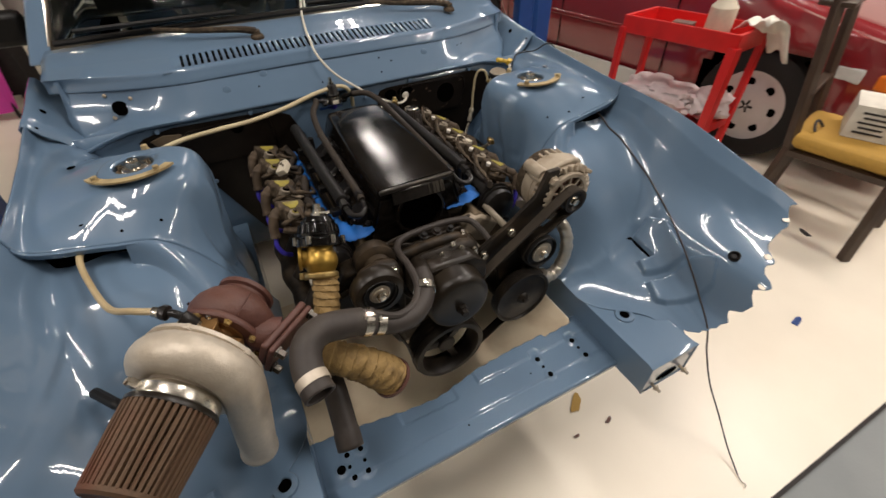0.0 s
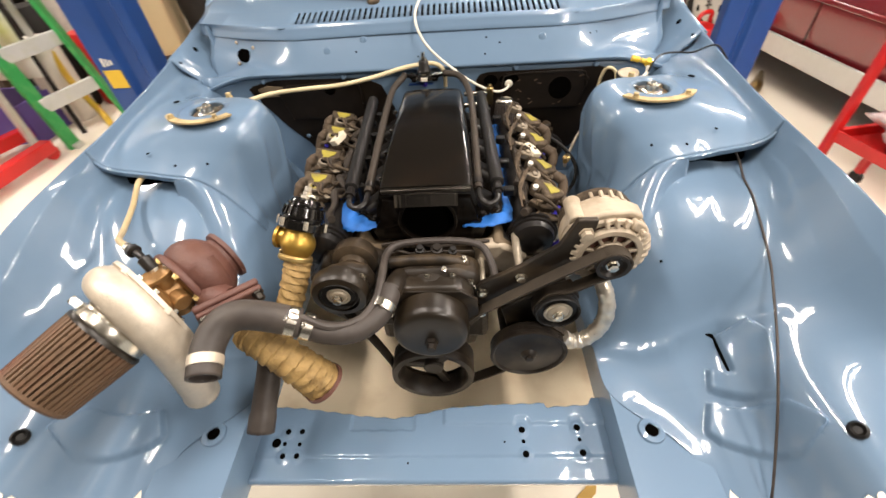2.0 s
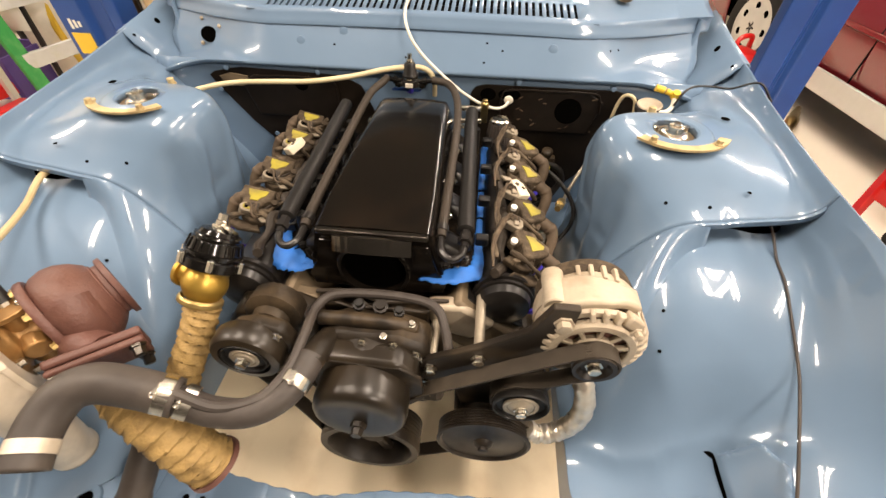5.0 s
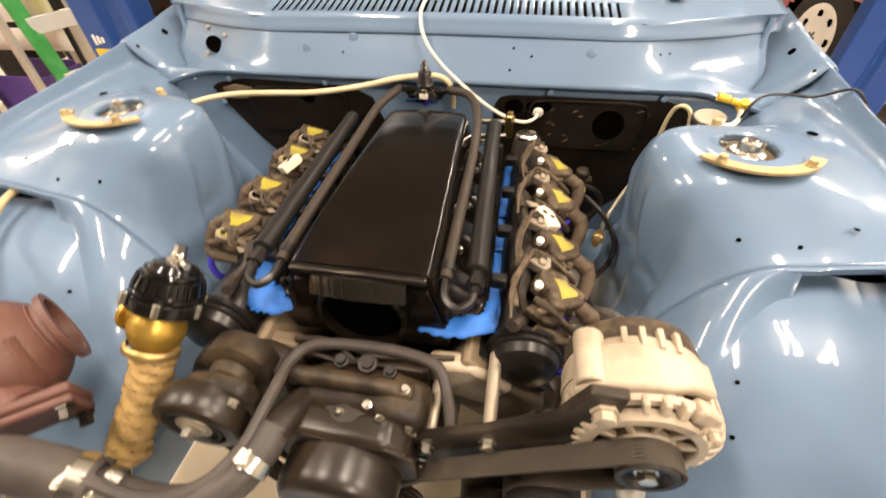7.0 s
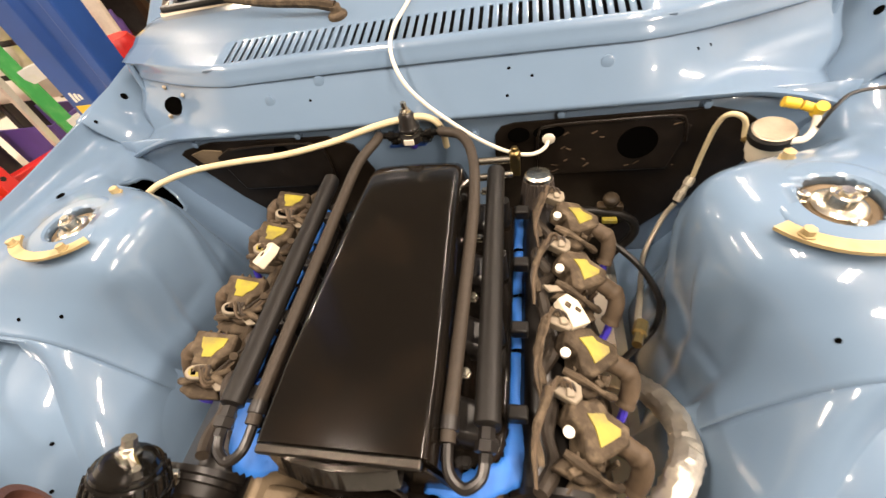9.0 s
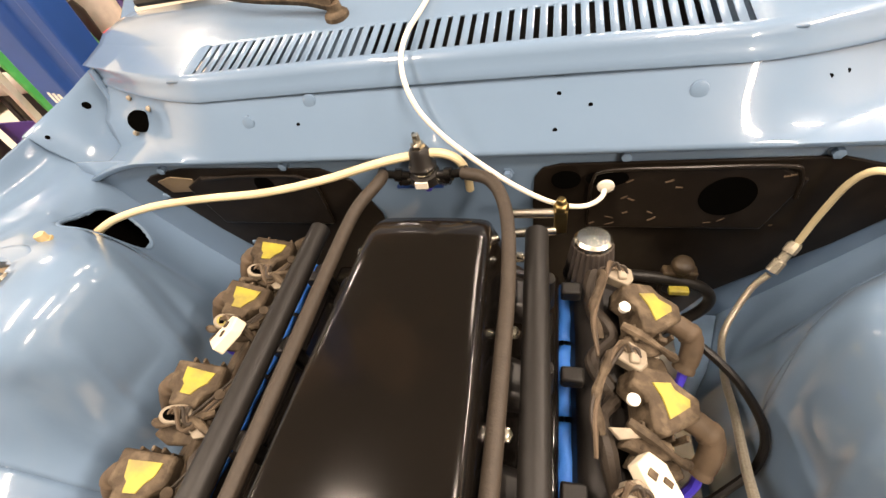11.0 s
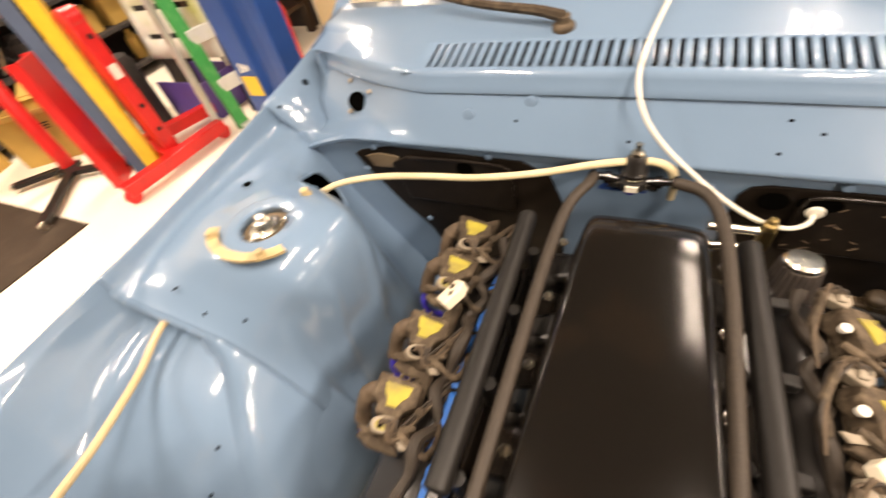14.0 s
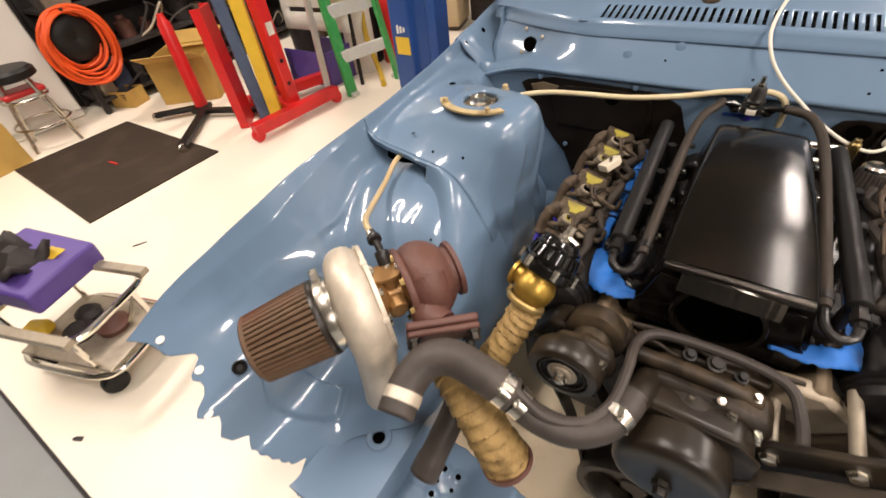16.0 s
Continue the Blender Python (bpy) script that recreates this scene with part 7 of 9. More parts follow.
# ---- clutch reservoir and line ----
cr = thing("fluid_reservoir", "translucent clutch fluid reservoir with a grey cap", "reservoir", at=(0.515, 0.215, 0.77))
m = axis_frame((0.556, 0.205, 0.780), (-0.08, -0.1, 1))
for name, prof, mat in (("bracket_base", [(-0.03, 0.016), (0.0, 0.024)], "blackplastic"), ("jar", [(0.0, 0.023), (0.012, 0.024), (0.014, 0.027), (0.040, 0.028)], "white"), ("cap", [(0.038, 0.030), (0.050, 0.031), (0.053, 0.029), (0.054, 0.0)], "blackplastic")):
    bm = nb()
    lathe(bm, prof, m, 28)
    hold(part(name, bm, mat), cr)
bm = nb()
lathe(bm, [(0.0545, 0.028), (0.056, 0.026), (0.056, 0.0)], m, 28, cap=False)
hold(part("cap_top", bm, "alu"), cr)
bm = nb()
rod(bm, (0.541, 0.246, 0.788), (0.552, 0.222, 0.790), 0.0065, n=8)
hold(part("fitting", bm, "brass"), cr)
bl = thing("clutch_line", "braided clutch hose with brass unions", "hose", at=(0.42, 0.1, 0.75))
bm = nb()
tube(bm, [(0.540, 0.245, 0.790), (0.534, 0.248, 0.818), (0.520, 0.252, 0.829), (0.508, 0.260, 0.822), (0.502, 0.268, 0.795), (0.498, 0.272, 0.740), (0.495, 0.272, 0.692)], 0.0042, 10)
hold(part("upper_hose", bm, "cream"), bl)
bm = nb()
lathe(bm, [(0, 0.007), (0.004, 0.009), (0.016, 0.009), (0.018, 0.0065), (0.030, 0.0065), (0.032, 0.0085), (0.050, 0.0085)], axis_frame((0.494, 0.272, 0.690), (-0.022, -0.020, -0.042)), 8)
hold(part("union", bm, "braid", "pale steel union"), bl)
bm = nb()
tube(bm, [(0.470, 0.250, 0.645), (0.452, 0.240, 0.615), (0.419, 0.189, 0.575), (0.396, 0.112, 0.600), (0.374, 0.036, 0.657), (0.350, -0.045, 0.712), (0.338, -0.090, 0.745)], 0.0048, 10)
hold(part("lower_hose", bm, "braid"), bl)
bm = nb()
lathe(bm, [(0, 0.009), (0.02, 0.009), (0.022, 0.006), (0.04, 0.006)], axis_frame((0.341, -0.086, 0.755), (-0.012, -0.034, 0.010)), 8)
hold(part("end_union", bm, "brass"), bl)
hc = thing("heater_hose", "black rubber hose curling beside the rear coil", "hose", at=(0.30, 0.12, 0.73))
bm = nb()
tube(bm, [(0.235, 0.215, 0.672), (0.276, 0.240, 0.645), (0.335, 0.242, 0.636), (0.385, 0.240, 0.622), (0.405, 0.238, 0.594), (0.398, 0.236, 0.560), (0.360, 0.230, 0.515), (0.320, 0.22, 0.49)], 0.0088, 12)
hold(part("hose_body", bm, "blackplastic"), hc)
hc = thing("sensor_cable", "thin black cable looping down by the braided line", "cable", at=(0.34, 0.05, 0.70))
bm = nb()
tube(bm, [(0.285, 0.122, 0.712), (0.314, 0.105, 0.712), (0.348, 0.080, 0.703), (0.378, 0.050, 0.686), (0.397, 0.014, 0.662), (0.392, -0.014, 0.632), (0.362, -0.039, 0.600), (0.330, -0.06, 0.575)], 0.0050, 8)
hold(part("cable_body", bm, "blackplastic"), hc)
sn = thing("sensor_valve", "small grimy valve with a yellow connector on the firewall", "valve", at=(0.29, 0.22, 0.69))
bm = nb()
lathe(bm, [(0, 0.010), (0.012, 0.016), (0.030, 0.017), (0.034, 0.013), (0.052, 0.012), (0.056, 0.016), (0.066, 0.015), (0.070, 0.008)], axis_frame((0.354, 0.262, 0.605), (0, -0.25, 1)), 16)
box(bm, (0.048, 0.018, 0.020), at=(0.354, 0.250, 0.640))
hold(part("valve_body", bm, "block", bevel=0.003), sn)
bm = nb()
box(bm, (0.028, 0.012, 0.010), at=(0.352, 0.226, 0.628))
hold(part("connector", bm, "yellow", bevel=0.002), sn)
bm = nb()
tube(bm, [(0.332, 0.250, 0.628), (0.334, 0.245, 0.600), (0.352, 0.243, 0.590), (0.372, 0.245, 0.602), (0.376, 0.250, 0.628)], 0.004, 8)
hold(part("loop_bracket", bm, "block"), sn)

# yellow plug and black wire behind the right tower
yp = thing("yellow_plug", "bright yellow elbow plug on a white wire", "electrical plug", at=(0.60, 0.21, 0.86))
bm = nb()
tube(bm, [(0.560, 0.222, 0.864), (0.580, 0.219, 0.860)], 0.0075, 12)
rod(bm, (0.584, 0.218, 0.859), (0.606, 0.212, 0.852), 0.0065, n=12)
rod(bm, (0.604, 0.207, 0.862), (0.604, 0.214, 0.846), 0.0085, n=12)
hold(part("plug_body", bm, "ylw"), yp)
bm = nb()
tube(bm, [(0.603, 0.208, 0.848), (0.600, 0.195, 0.835), (0.585, 0.18, 0.828), (0.565, 0.178, 0.826), (0.545, 0.185, 0.815)], 0.005, 8)
hold(part("wire", bm, "whitewire"), yp)
bw = thing("black_wire", "thin black wire over the flange", "wire", at=(0.7, 0.22, 0.87))
bm = nb()
tube(bm, [(0.600, 0.190, 0.838), (0.615, 0.200, 0.865), (0.64, 0.218, 0.872), (0.68, 0.225, 0.872), (0.72, 0.22, 0.872), (0.765, 0.205, 0.893), (0.80, 0.19, 0.86)], 0.0026, 6)
hold(part("wire_body", bm, "blackplastic"), bw)

# long hood-release cable over the right apron
rc = thing("release_cable", "long dark release cable trailing over the apron to the floor", "cable", at=(0.68, -0.5, 0.6))
bm = nb()
tube(bm, [(0.700, -0.12, 0.785), (0.692, -0.17, 0.780)] + [(x, y, apron_z(x, y) + 0.004) for x, y in ((0.690, -0.21), (0.688, -0.26), (0.685, -0.32))] + [(0.679, -0.395, 0.694), (0.660, -0.472, 0.664), (0.645, -0.54, 0.630), (0.629, -0.62, 0.575), (0.617, -0.69, 0.512), (0.604, -0.75, 0.455), (0.606, -0.778, 0.385), (0.632, -0.82, 0.27), (0.676, -0.872, 0.145), (0.697, -0.937, 0.035), (0.672, -1.003, 0.004)], 0.0023, 8)
hold(part("cable_body", bm, "rubber"), rc)
bm = nb()
tube(bm, [(0.672, -1.003, 0.004), (0.664, -1.02, 0.004), (0.668, -1.030, 0.004), (0.655, -1.036, 0.004)], 0.0015, 6)
hold(part("wire_end", bm, "steel"), rc)
# ---- lift posts ----
def lift_post(x0, x1, y, d, sticker):
    cx = (x0 + x1) / 2
    p = thing("lift_post", "tall blue steel post of a two-post car lift", "lift post", "lift posts", at=(cx, y + 0.13, 0))
    bm = nb()
    w = (x1 - x0) / 2
    out = [(-w, 0), (-0.02, 0), (0.0, 0.020), (0.02, 0), (w, 0), (w, d), (w - 0.02, d), (w - 0.02, 0.04), (-w + 0.02, 0.04), (-w + 0.02, d), (-w, d)]
    if sticker:
        out = [(-w, 0), (-0.02, 0), (0.0, 0.025), (0.06, 0.025), (0.08, 0), (w, 0), (w, d), (w - 0.02, d), (w - 0.02, 0.05), (-w + 0.02, 0.05), (-w + 0.02, d), (-w, d)]
    prism(bm, out, Matrix.Translation((cx, y, 0.02)), CEIL - 0.1)
    hold(part("column", bm, "lift", smooth=0, bevel=0.006), p)
    bm = nb()
    box(bm, (0.42, 0.5, 0.02), at=(cx, y + 0.14, 0.01))
    hold(part("base_plate", bm, "lift", bevel=0.004), p)
    for sx in (-1, 1):
        for sy in (-0.06, 0.34):
            bm = nb()
            bolt(bm, (cx + sx * 0.18, y + sy, 0.02), (0, 0, 1), 0.014, 0.02)
            hold(part("anchor_bolt", bm, "zinc"), p)
    if sticker:
        bm = nb()
        box(bm, (0.075, 0.002, 0.075), at=(-1.366, y - 0.002, 0.676))
        hold(part("sticker", bm, "ylw", "plain yellow sticker", smooth=0), p)
        bm = nb()
        for k in range(3):
            box(bm, (0.010, 0.002, 0.035 - 0.008 * k), at=(-1.385 + 0.017 * k, y - 0.002, 0.745))
        hold(part("white_marks", bm, "wallwhite", "white printed marks", smooth=0), p)
    return p


lift_post(-1.425, -1.175, 0.79, 0.10, True)
lift_post(1.215, 1.43, 1.0, 0.06, False)

# ---- west side of the garage ----
bm = nb()
prism(bm, [(-2.77, 0.43), (-3.955, 0.43), (-3.985, -0.35), (-2.785, -0.40)], Matrix.Translation((0, 0, 0.001)), 0.008)
tagged(part("floor_mat", bm, "mat", smooth=0), "worn black rubber mat lying flat on the floor", "floor mat")


def caster(parent, x, y, r=0.03, mat="blackplastic"):
    bm = nb()
    m = axis_frame((x - r * 0.45, y, r), (1, 0, 0.0))
    lathe(bm, [(0, r * 0.9), (r * 0.15, r), (r * 0.75, r), (r * 0.9, r * 0.9)], m, 20)
    hold(part("caster", bm, mat), parent)


def beam(bm, a, b, w, h):
    a, b = Vector(a), Vector(b)
    m = axis_frame((a + b) / 2, b - a)
    box(bm, (w, h, (b - a).length), m)
    return bm


# engine crane
crane = thing("engine_crane", "folded red engine crane with low legs on casters", "engine crane", at=(-2.7, 1.0, 0))
for name, a, b, w, h in (("front_leg", (-2.61, 0.64, 0.085), (-2.53, 1.36, 0.085), 0.075, 0.075), ("rear_leg", (-3.05, 0.95, 0.085), (-2.80, 1.62, 0.085), 0.075, 0.075), ("crossbar", (-3.0, 1.05, 0.09), (-2.60, 1.0, 0.09), 0.07, 0.07),
                         ("mast", (-2.66, 1.04, 0.09), (-2.66, 1.03, 0.86), 0.085, 0.085)):
    bm = nb()
    beam(bm, a, b, w, h)
    hold(part(name, bm, "red", bevel=0.006), crane)
bm = nb()
lathe(bm, [(-0.044, 0.040), (-0.040, 0.052), (0.040, 0.052), (0.044, 0.040)], axis_frame((-2.66, 1.03, 0.87), (0, 1, 0)), 24)
hold(part("mast_head", bm, "red", "rounded red pivot end"), crane)
for x, y in ((-2.61, 0.66), (-2.53, 1.34), (-3.03, 0.97), (-2.81, 1.60)):
    caster(crane, x, y, 0.045, "red")
bm = nb()
box(bm, (0.002, 0.05, 0.075), at=(-2.616, 1.033, 0.60))
hold(part("label_plate", bm, "paper", smooth=0), crane)
for z in (0.25, 0.40, 0.78):
    bm = nb()
    rod(bm, (-2.612, 1.035, z), (-2.71, 1.035, z), 0.014, n=10)
    hold(part("pivot_pin", bm, "blackplastic"), crane)
# red channel, blue and yellow beams leaning together
leg = thing("steel_channel", "wide bright red steel channel standing on its end", "steel channel", at=(-2.92, 0.80, 0))
bm = nb()
prism(bm, [(-0.105, 0.03), (0.105, 0.03), (0.105, -0.03), (0.095, -0.03), (0.095, 0.02), (-0.095, 0.02), (-0.095, -0.03), (-0.105, -0.03)], axis_frame((-2.95, 0.82, 0.0), (-0.02, 0.02, 1), (0.75, 0.66, 0)), 0.76)
hold(part("channel_body", bm, "red", smooth=0), leg)
leg = thing("steel_beam", "dull blue-grey beam leaning beside the crane", "steel beam", at=(-2.84, 0.92, 0))
bm = nb()
beam(bm, (-2.82, 0.89, 0.0), (-2.89, 0.92, 1.5), 0.075, 0.05)
hold(part("beam_body", bm, "denim", bevel=0.004), leg)
leg = thing("steel_beam", "scuffed yellow beam leaning beside the crane", "steel beam", at=(-2.75, 0.95, 0))
bm = nb()
beam(bm, (-2.73, 0.93, 0.0), (-2.79, 1.0, 1.5), 0.085, 0.05)
hold(part("beam_body", bm, "ylw", bevel=0.004), leg)
# transmission jack
jack = thing("transmission_jack", "red upright jack on a low black wheeled base", "jack", at=(-3.4, 0.75, 0))
bm = nb()
lathe(bm, [(0.03, 0.05), (0.05, 0.047), (0.62, 0.043), (0.64, 0.03), (0.68, 0.022)], axis_frame((-3.46, 0.80, 0.02), (0.03, 0.02, 1)), 24)
hold(part("cylinder", bm, "red"), jack)
for a, b in (((-3.45, 0.85, 0.05), (-3.00, 0.33, 0.045)), ((-3.45, 0.72, 0.05), (-2.95, 0.95, 0.045)), ((-3.45, 0.80, 0.05), (-3.70, 0.55, 0.045))):
    bm = nb()
    beam(bm, a, b, 0.06, 0.03)
    hold(part("base_leg", bm, "blackplastic", bevel=0.004), jack)
    caster(jack, b[0], b[1], 0.032, "steel")
# boxes
def carton(x, y, w, d, h, turn, name="cardboard_box", label="open brown cardboard box on the floor", flaps=True):
    m = Matrix.Translation((x, y, 0.002)) @ pose(0, 0, 0, 0, 0, turn)
    c = thing(name, label, "cardboard box", at=m.translation)
    t = 0.006
    for nm, size, at in (("long_side", (w, t, h), (0, -d / 2, h / 2)), ("long_side", (w, t, h), (0, d / 2, h / 2)), ("short_side", (t, d - t, h), (-w / 2 + t, 0, h / 2)), ("short_side", (t, d - t, h), (w / 2 - t, 0, h / 2)), ("base", (w - 2 * t, d - t, t), (0, 0, t))):
        bm = nb()
        box(bm, size, m @ Matrix.Translation(at))
        hold(part(nm, bm, "card", smooth=0), c)
    if flaps:
        for s in (-1, 1):
            bm = nb()
            box(bm, (w, t, d * 0.42), m @ Matrix.Translation((0, s * (d / 2 + d * 0.12), h + 0.02)) @ pose(0, 0, 0, -s * 62) @ Matrix.Translation((0, 0, 0.0)))
            hold(part("flap", bm, "card", smooth=0), c)
    bm = nb()
    for k in range(3):
        box(bm, (0.05 - 0.012 * k, 0.001, 0.010), m @ Matrix.Translation((w * 0.2, -d / 2 - t * 0.6, h * 0.8 - 0.018 * k)))
    hold(part("printed_mark", bm, "blackplastic", smooth=0), c)
    return c


carton(-3.90, 1.08, 0.46, 0.46, 0.34, 38)
carton(-4.30, 0.66, 0.22, 0.16, 0.13, 20, label="small closed cardboard box on the floor", flaps=False)
carton(-4.15, -0.42, 0.34, 0.34, 0.28, 10, label="plain cardboard box at the mat's edge", flaps=False)
# orange hose coil
hc = thing("air_hose_coil", "thick coil of bright orange air hose hanging on a hook", "air hose", at=(-4.24, 0.54, 0.5))
rr = random.Random(4)
for k in range(15):
    bm = nb()
    pts = []
    rad = rr.uniform(0.17, 0.27)
    oy, oz = rr.uniform(-0.03, 0.04), rr.uniform(-0.02, 0.02) - (rad - 0.2) * 0.9
    for a in span(0, math.tau, 22):
        pts.append((-4.24 + 0.012 * (k - 7) * 0.5 + 0.012 * math.sin(3 * a + k), 0.54 + oy + rad * 0.86 * math.cos(a), 0.555 + oz + rad * 1.0 * math.sin(a)))
    tube(bm, pts, 0.011, 8, 3)
    hold(part("hose_turn", bm, "orange"), hc)
bm = nb()
lathe(bm, [(-0.05, 0.05), (-0.05, 0.150), (-0.03, 0.160), (0.02, 0.155), (0.04, 0.12), (0.045, 0.05), (0.03, 0.0)], axis_frame((-4.27, 0.545, 0.565), (1, 0, 0)), 28, cap=False)
hold(part("reel", bm, "blackplastic", "black reel inside the hose coil"), hc)
bm = nb()
rod(bm, (-4.30, 0.54, 0.745), (-4.19, 0.54, 0.76), 0.012, n=8)
hold(part("hook", bm, "blackplastic"), hc)


# dark shelving with clutter along the west wall
def shelf_unit(x, y0, y1, heights, seed):
    s = thing("shelving_unit", "dark metal shelving crammed with tools and parts", "shelving unit", "wall shelving", at=(x, (y0 + y1) / 2, 0))
    for z in heights:
        bm = nb()
        box(bm, (0.42, y1 - y0, 0.025), at=(x, (y0 + y1) / 2, z))
        hold(part("shelf_board", bm, "clutter", smooth=0), s)
    for y in (y0, y1):
        for dx in (-0.2, 0.2):
            bm = nb()
            box(bm, (0.04, 0.04, heights[-1] + 0.02), at=(x + dx, y, (heights[-1] + 0.02) / 2))
            hold(part("upright", bm, "clutter", smooth=0), s)
    r = random.Random(seed)
    kinds = ("clutter", "clutter", "blackplastic", "clutter", "clutter", "card", "denim", "turbine", "alu")
    for z in heights[:-1]:
        y = y0 + 0.06
        while y < y1 - 0.15:
            w, h, d = r.uniform(0.07, 0.22), r.uniform(0.08, 0.26), r.uniform(0.12, 0.32)
            bm = nb()
            cy = y + w / 2
            form = r.random()
            if form < 0.45:
                box(bm, (d, w * 0.9, h), at=(x + 0.02, cy, z + 0.013 + h / 2))
                nm, lb, ct = "parts_bin", "dark parts bin on a shelf", "storage bin"
            elif form < 0.75:
                lathe(bm, [(0, w * 0.42), (h * 0.7, w * 0.42), (h * 0.85, w * 0.2), (h, w * 0.18)], Matrix.Translation((x + 0.05, cy, z + 0.013)), 16)
                nm, lb, ct = "bottle", "grimy workshop bottle on a shelf", "bottle"
            else:
                lathe(bm, [(0, w * 0.45), (h * 0.6, w * 0.45), (h * 0.6, w * 0.3)], Matrix.Translation((x + 0.02, cy, z + 0.013)), 20)
                nm, lb, ct = "can", "dull metal can on a shelf", "can"
            tagged(part(nm, bm, r.choice(kinds), bevel=0.004), lb, ct, "shelf clutter")
            y += w + r.uniform(0.01, 0.05)
        for k in range(5):
            bm = nb()
            y2, z2 = r.uniform(y0 + 0.2, y1 - 0.3), z + 0.02
            tube(bm, [(x + 0.20, y2, z2), (x + 0.23, y2 + r.uniform(0.05, 0.15), z2 + r.uniform(0.05, 0.2)), (x + 0.21, y2 + r.uniform(0.15, 0.3), z2 + r.uniform(0.02, 0.25)), (x + 0.15, y2 + r.uniform(0.2, 0.4), z2 + 0.02)], r.uniform(0.006, 0.012), 7)
            tagged(part("cable_scrap", bm, r.choice(("blackplastic", "alu", "clutter", "rubber"))), "loose end of cable hanging over a shelf", "cable", "shelf cables")


shelf_unit(-4.50, 0.46, 3.2, (0.10, 0.42, 0.74, 1.08, 1.45), 7)
bm = nb()
box(bm, (0.02, 2.9, 1.5), at=(-4.735, 1.85, 0.755))
tagged(part("pegboard", bm, "clutter", smooth=0), "dark board behind the shelving", "board")
bm = nb()
box(bm, (0.24, 0.75, 0.9), at=(-4.60, -0.02, 0.455))
wc = thing("cabinet", "plain white cabinet against the wall", "cabinet", at=(-4.60, -0.02, 0))
hold(part("body", bm, "wallwhite", bevel=0.01), wc)
for y in (-0.205, 0.165):
    bm = nb()
    box(bm, (0.018, 0.355, 0.80), at=(-4.472, y, 0.47))
    hold(part("door", bm, "wallwhite", bevel=0.004), wc)
# metal stool
st = thing("stool", "bare metal work stool with a black padded seat", "stool", at=(-4.2, 0.02, 0))
for k in range(4):
    a = k * math.pi / 2 + 0.5
    bm = nb()
    rod(bm, (-4.2 + 0.20 * math.cos(a), 0.02 + 0.20 * math.sin(a), 0), (-4.2 + 0.11 * math.cos(a), 0.02 + 0.11 * math.sin(a), 0.46), 0.013, n=10)
    hold(part("leg", bm, "steel"), st)
for z, r in ((0.16, 0.175), (0.34, 0.14)):
    bm = nb()
    tube(bm, [(-4.2 + r * math.cos(a), 0.02 + r * math.sin(a), z) for a in span(0, math.tau, 16)], 0.009, 8, 2)
    hold(part("foot_ring", bm, "steel"), st)
bm = nb()
lathe(bm, [(0.46, 0.14), (0.47, 0.16), (0.51, 0.16), (0.53, 0.14), (0.53, 0.0)], Matrix.Translation((-4.2, 0.02, 0)), 28, cap=False)
hold(part("seat", bm, "blackplastic"), st)
bm = nb()
box(bm, (0.18, 0.26, 0.04), Matrix.Translation((-4.2, 0.02, 0.375)))
tagged(part("red_rag", bm, "red", bevel=0.015), "crumpled red shop rag on the stool's ring", "rag")

# rolling tool seat with tray
ts = thing("tool_creeper", "chrome-framed rolling tool tray on casters", "tool cart", at=(-1.72, -0.75, 0))
for dz, name in ((0.12, "lower_frame"), (0.30, "upper_frame")):
    bm = nb()
    loop = []
    cx, cy, hx, hy = -1.77 + (0.30 - dz) * 0.1, -0.76, 0.22, 0.16
    for k in range(36):
        a = math.tau * k / 36
        px = hx * math.copysign(abs(math.cos(a)) ** 0.4, math.cos(a))
        py = hy * math.copysign(abs(math.sin(a)) ** 0.4, math.sin(a))
        q = Matrix.Rotation(math.radians(18), 2) @ Vector((px, py))
        loop.append((cx + q.x, cy + q.y, dz))
    tube(bm, loop + loop[:1], 0.013, 10, 2)
    hold(part(name, bm, "chrome", "chromed tube frame"), ts)
for dx, dy in ((-0.18, -0.16), (0.18, -0.08), (-0.2, 0.06), (0.16, 0.14)):
    bm = nb()
    rod(bm, (-1.76 + dx, -0.76 + dy, 0.08), (-1.76 + dx, -0.76 + dy, 0.30), 0.010, n=8)
    hold(part("strut", bm, "chrome"), ts)
    caster(ts, -1.76 + dx, -0.76 + dy, 0.042)
bm = nb()
box(bm, (0.42, 0.28, 0.015), Matrix.Translation((-1.76, -0.76, 0.13)) @ pose(0, 0, 0, 0, 0, 18))
hold(part("tray", bm, "alu", "scuffed metal tray", bevel=0.004), ts)
for k in range(2):
    bm = nb()
    s = -1 if k else 1
    m = Matrix.Translation((-1.76, -0.76, 0.315)) @ pose(0, 0, 0, 0, 0, 18)
    box(bm, (0.42, 0.035, 0.025), m @ Matrix.Translation((0, s * 0.155, 0)))
    hold(part("side_plate", bm, "alu", "flat pale side plate", bevel=0.004), ts)
pb = thing("tool_case", "violet plastic tool case with a yellow label", "tool case", at=(-1.97, -0.70, 0.32))
bm = nb()
m = Matrix.Translation((-1.92, -0.75, 0.375)) @ pose(0, 0, 0, 0, 8, 18)
box(bm, (0.30, 0.27, 0.09), m)
hold(part("case_body", bm, "violet", bevel=0.012), pb)
bm = nb()
box(bm, (0.06, 0.05, 0.002), m @ Matrix.Translation((0.06, 0.05, 0.0465)))
hold(part("case_label", bm, "ylw", smooth=0), pb)
bm = nb()
r = random.Random(3)
rows = [[m @ Vector((-0.13 + 0.20 * i / 6, -0.10 + 0.16 * j / 6, 0.05 + 0.05 * math.sin(i * 1.3) * math.sin(j * 1.1 + 1) + 0.012 * r.random())) for i in range(7)] for j in range(7)]
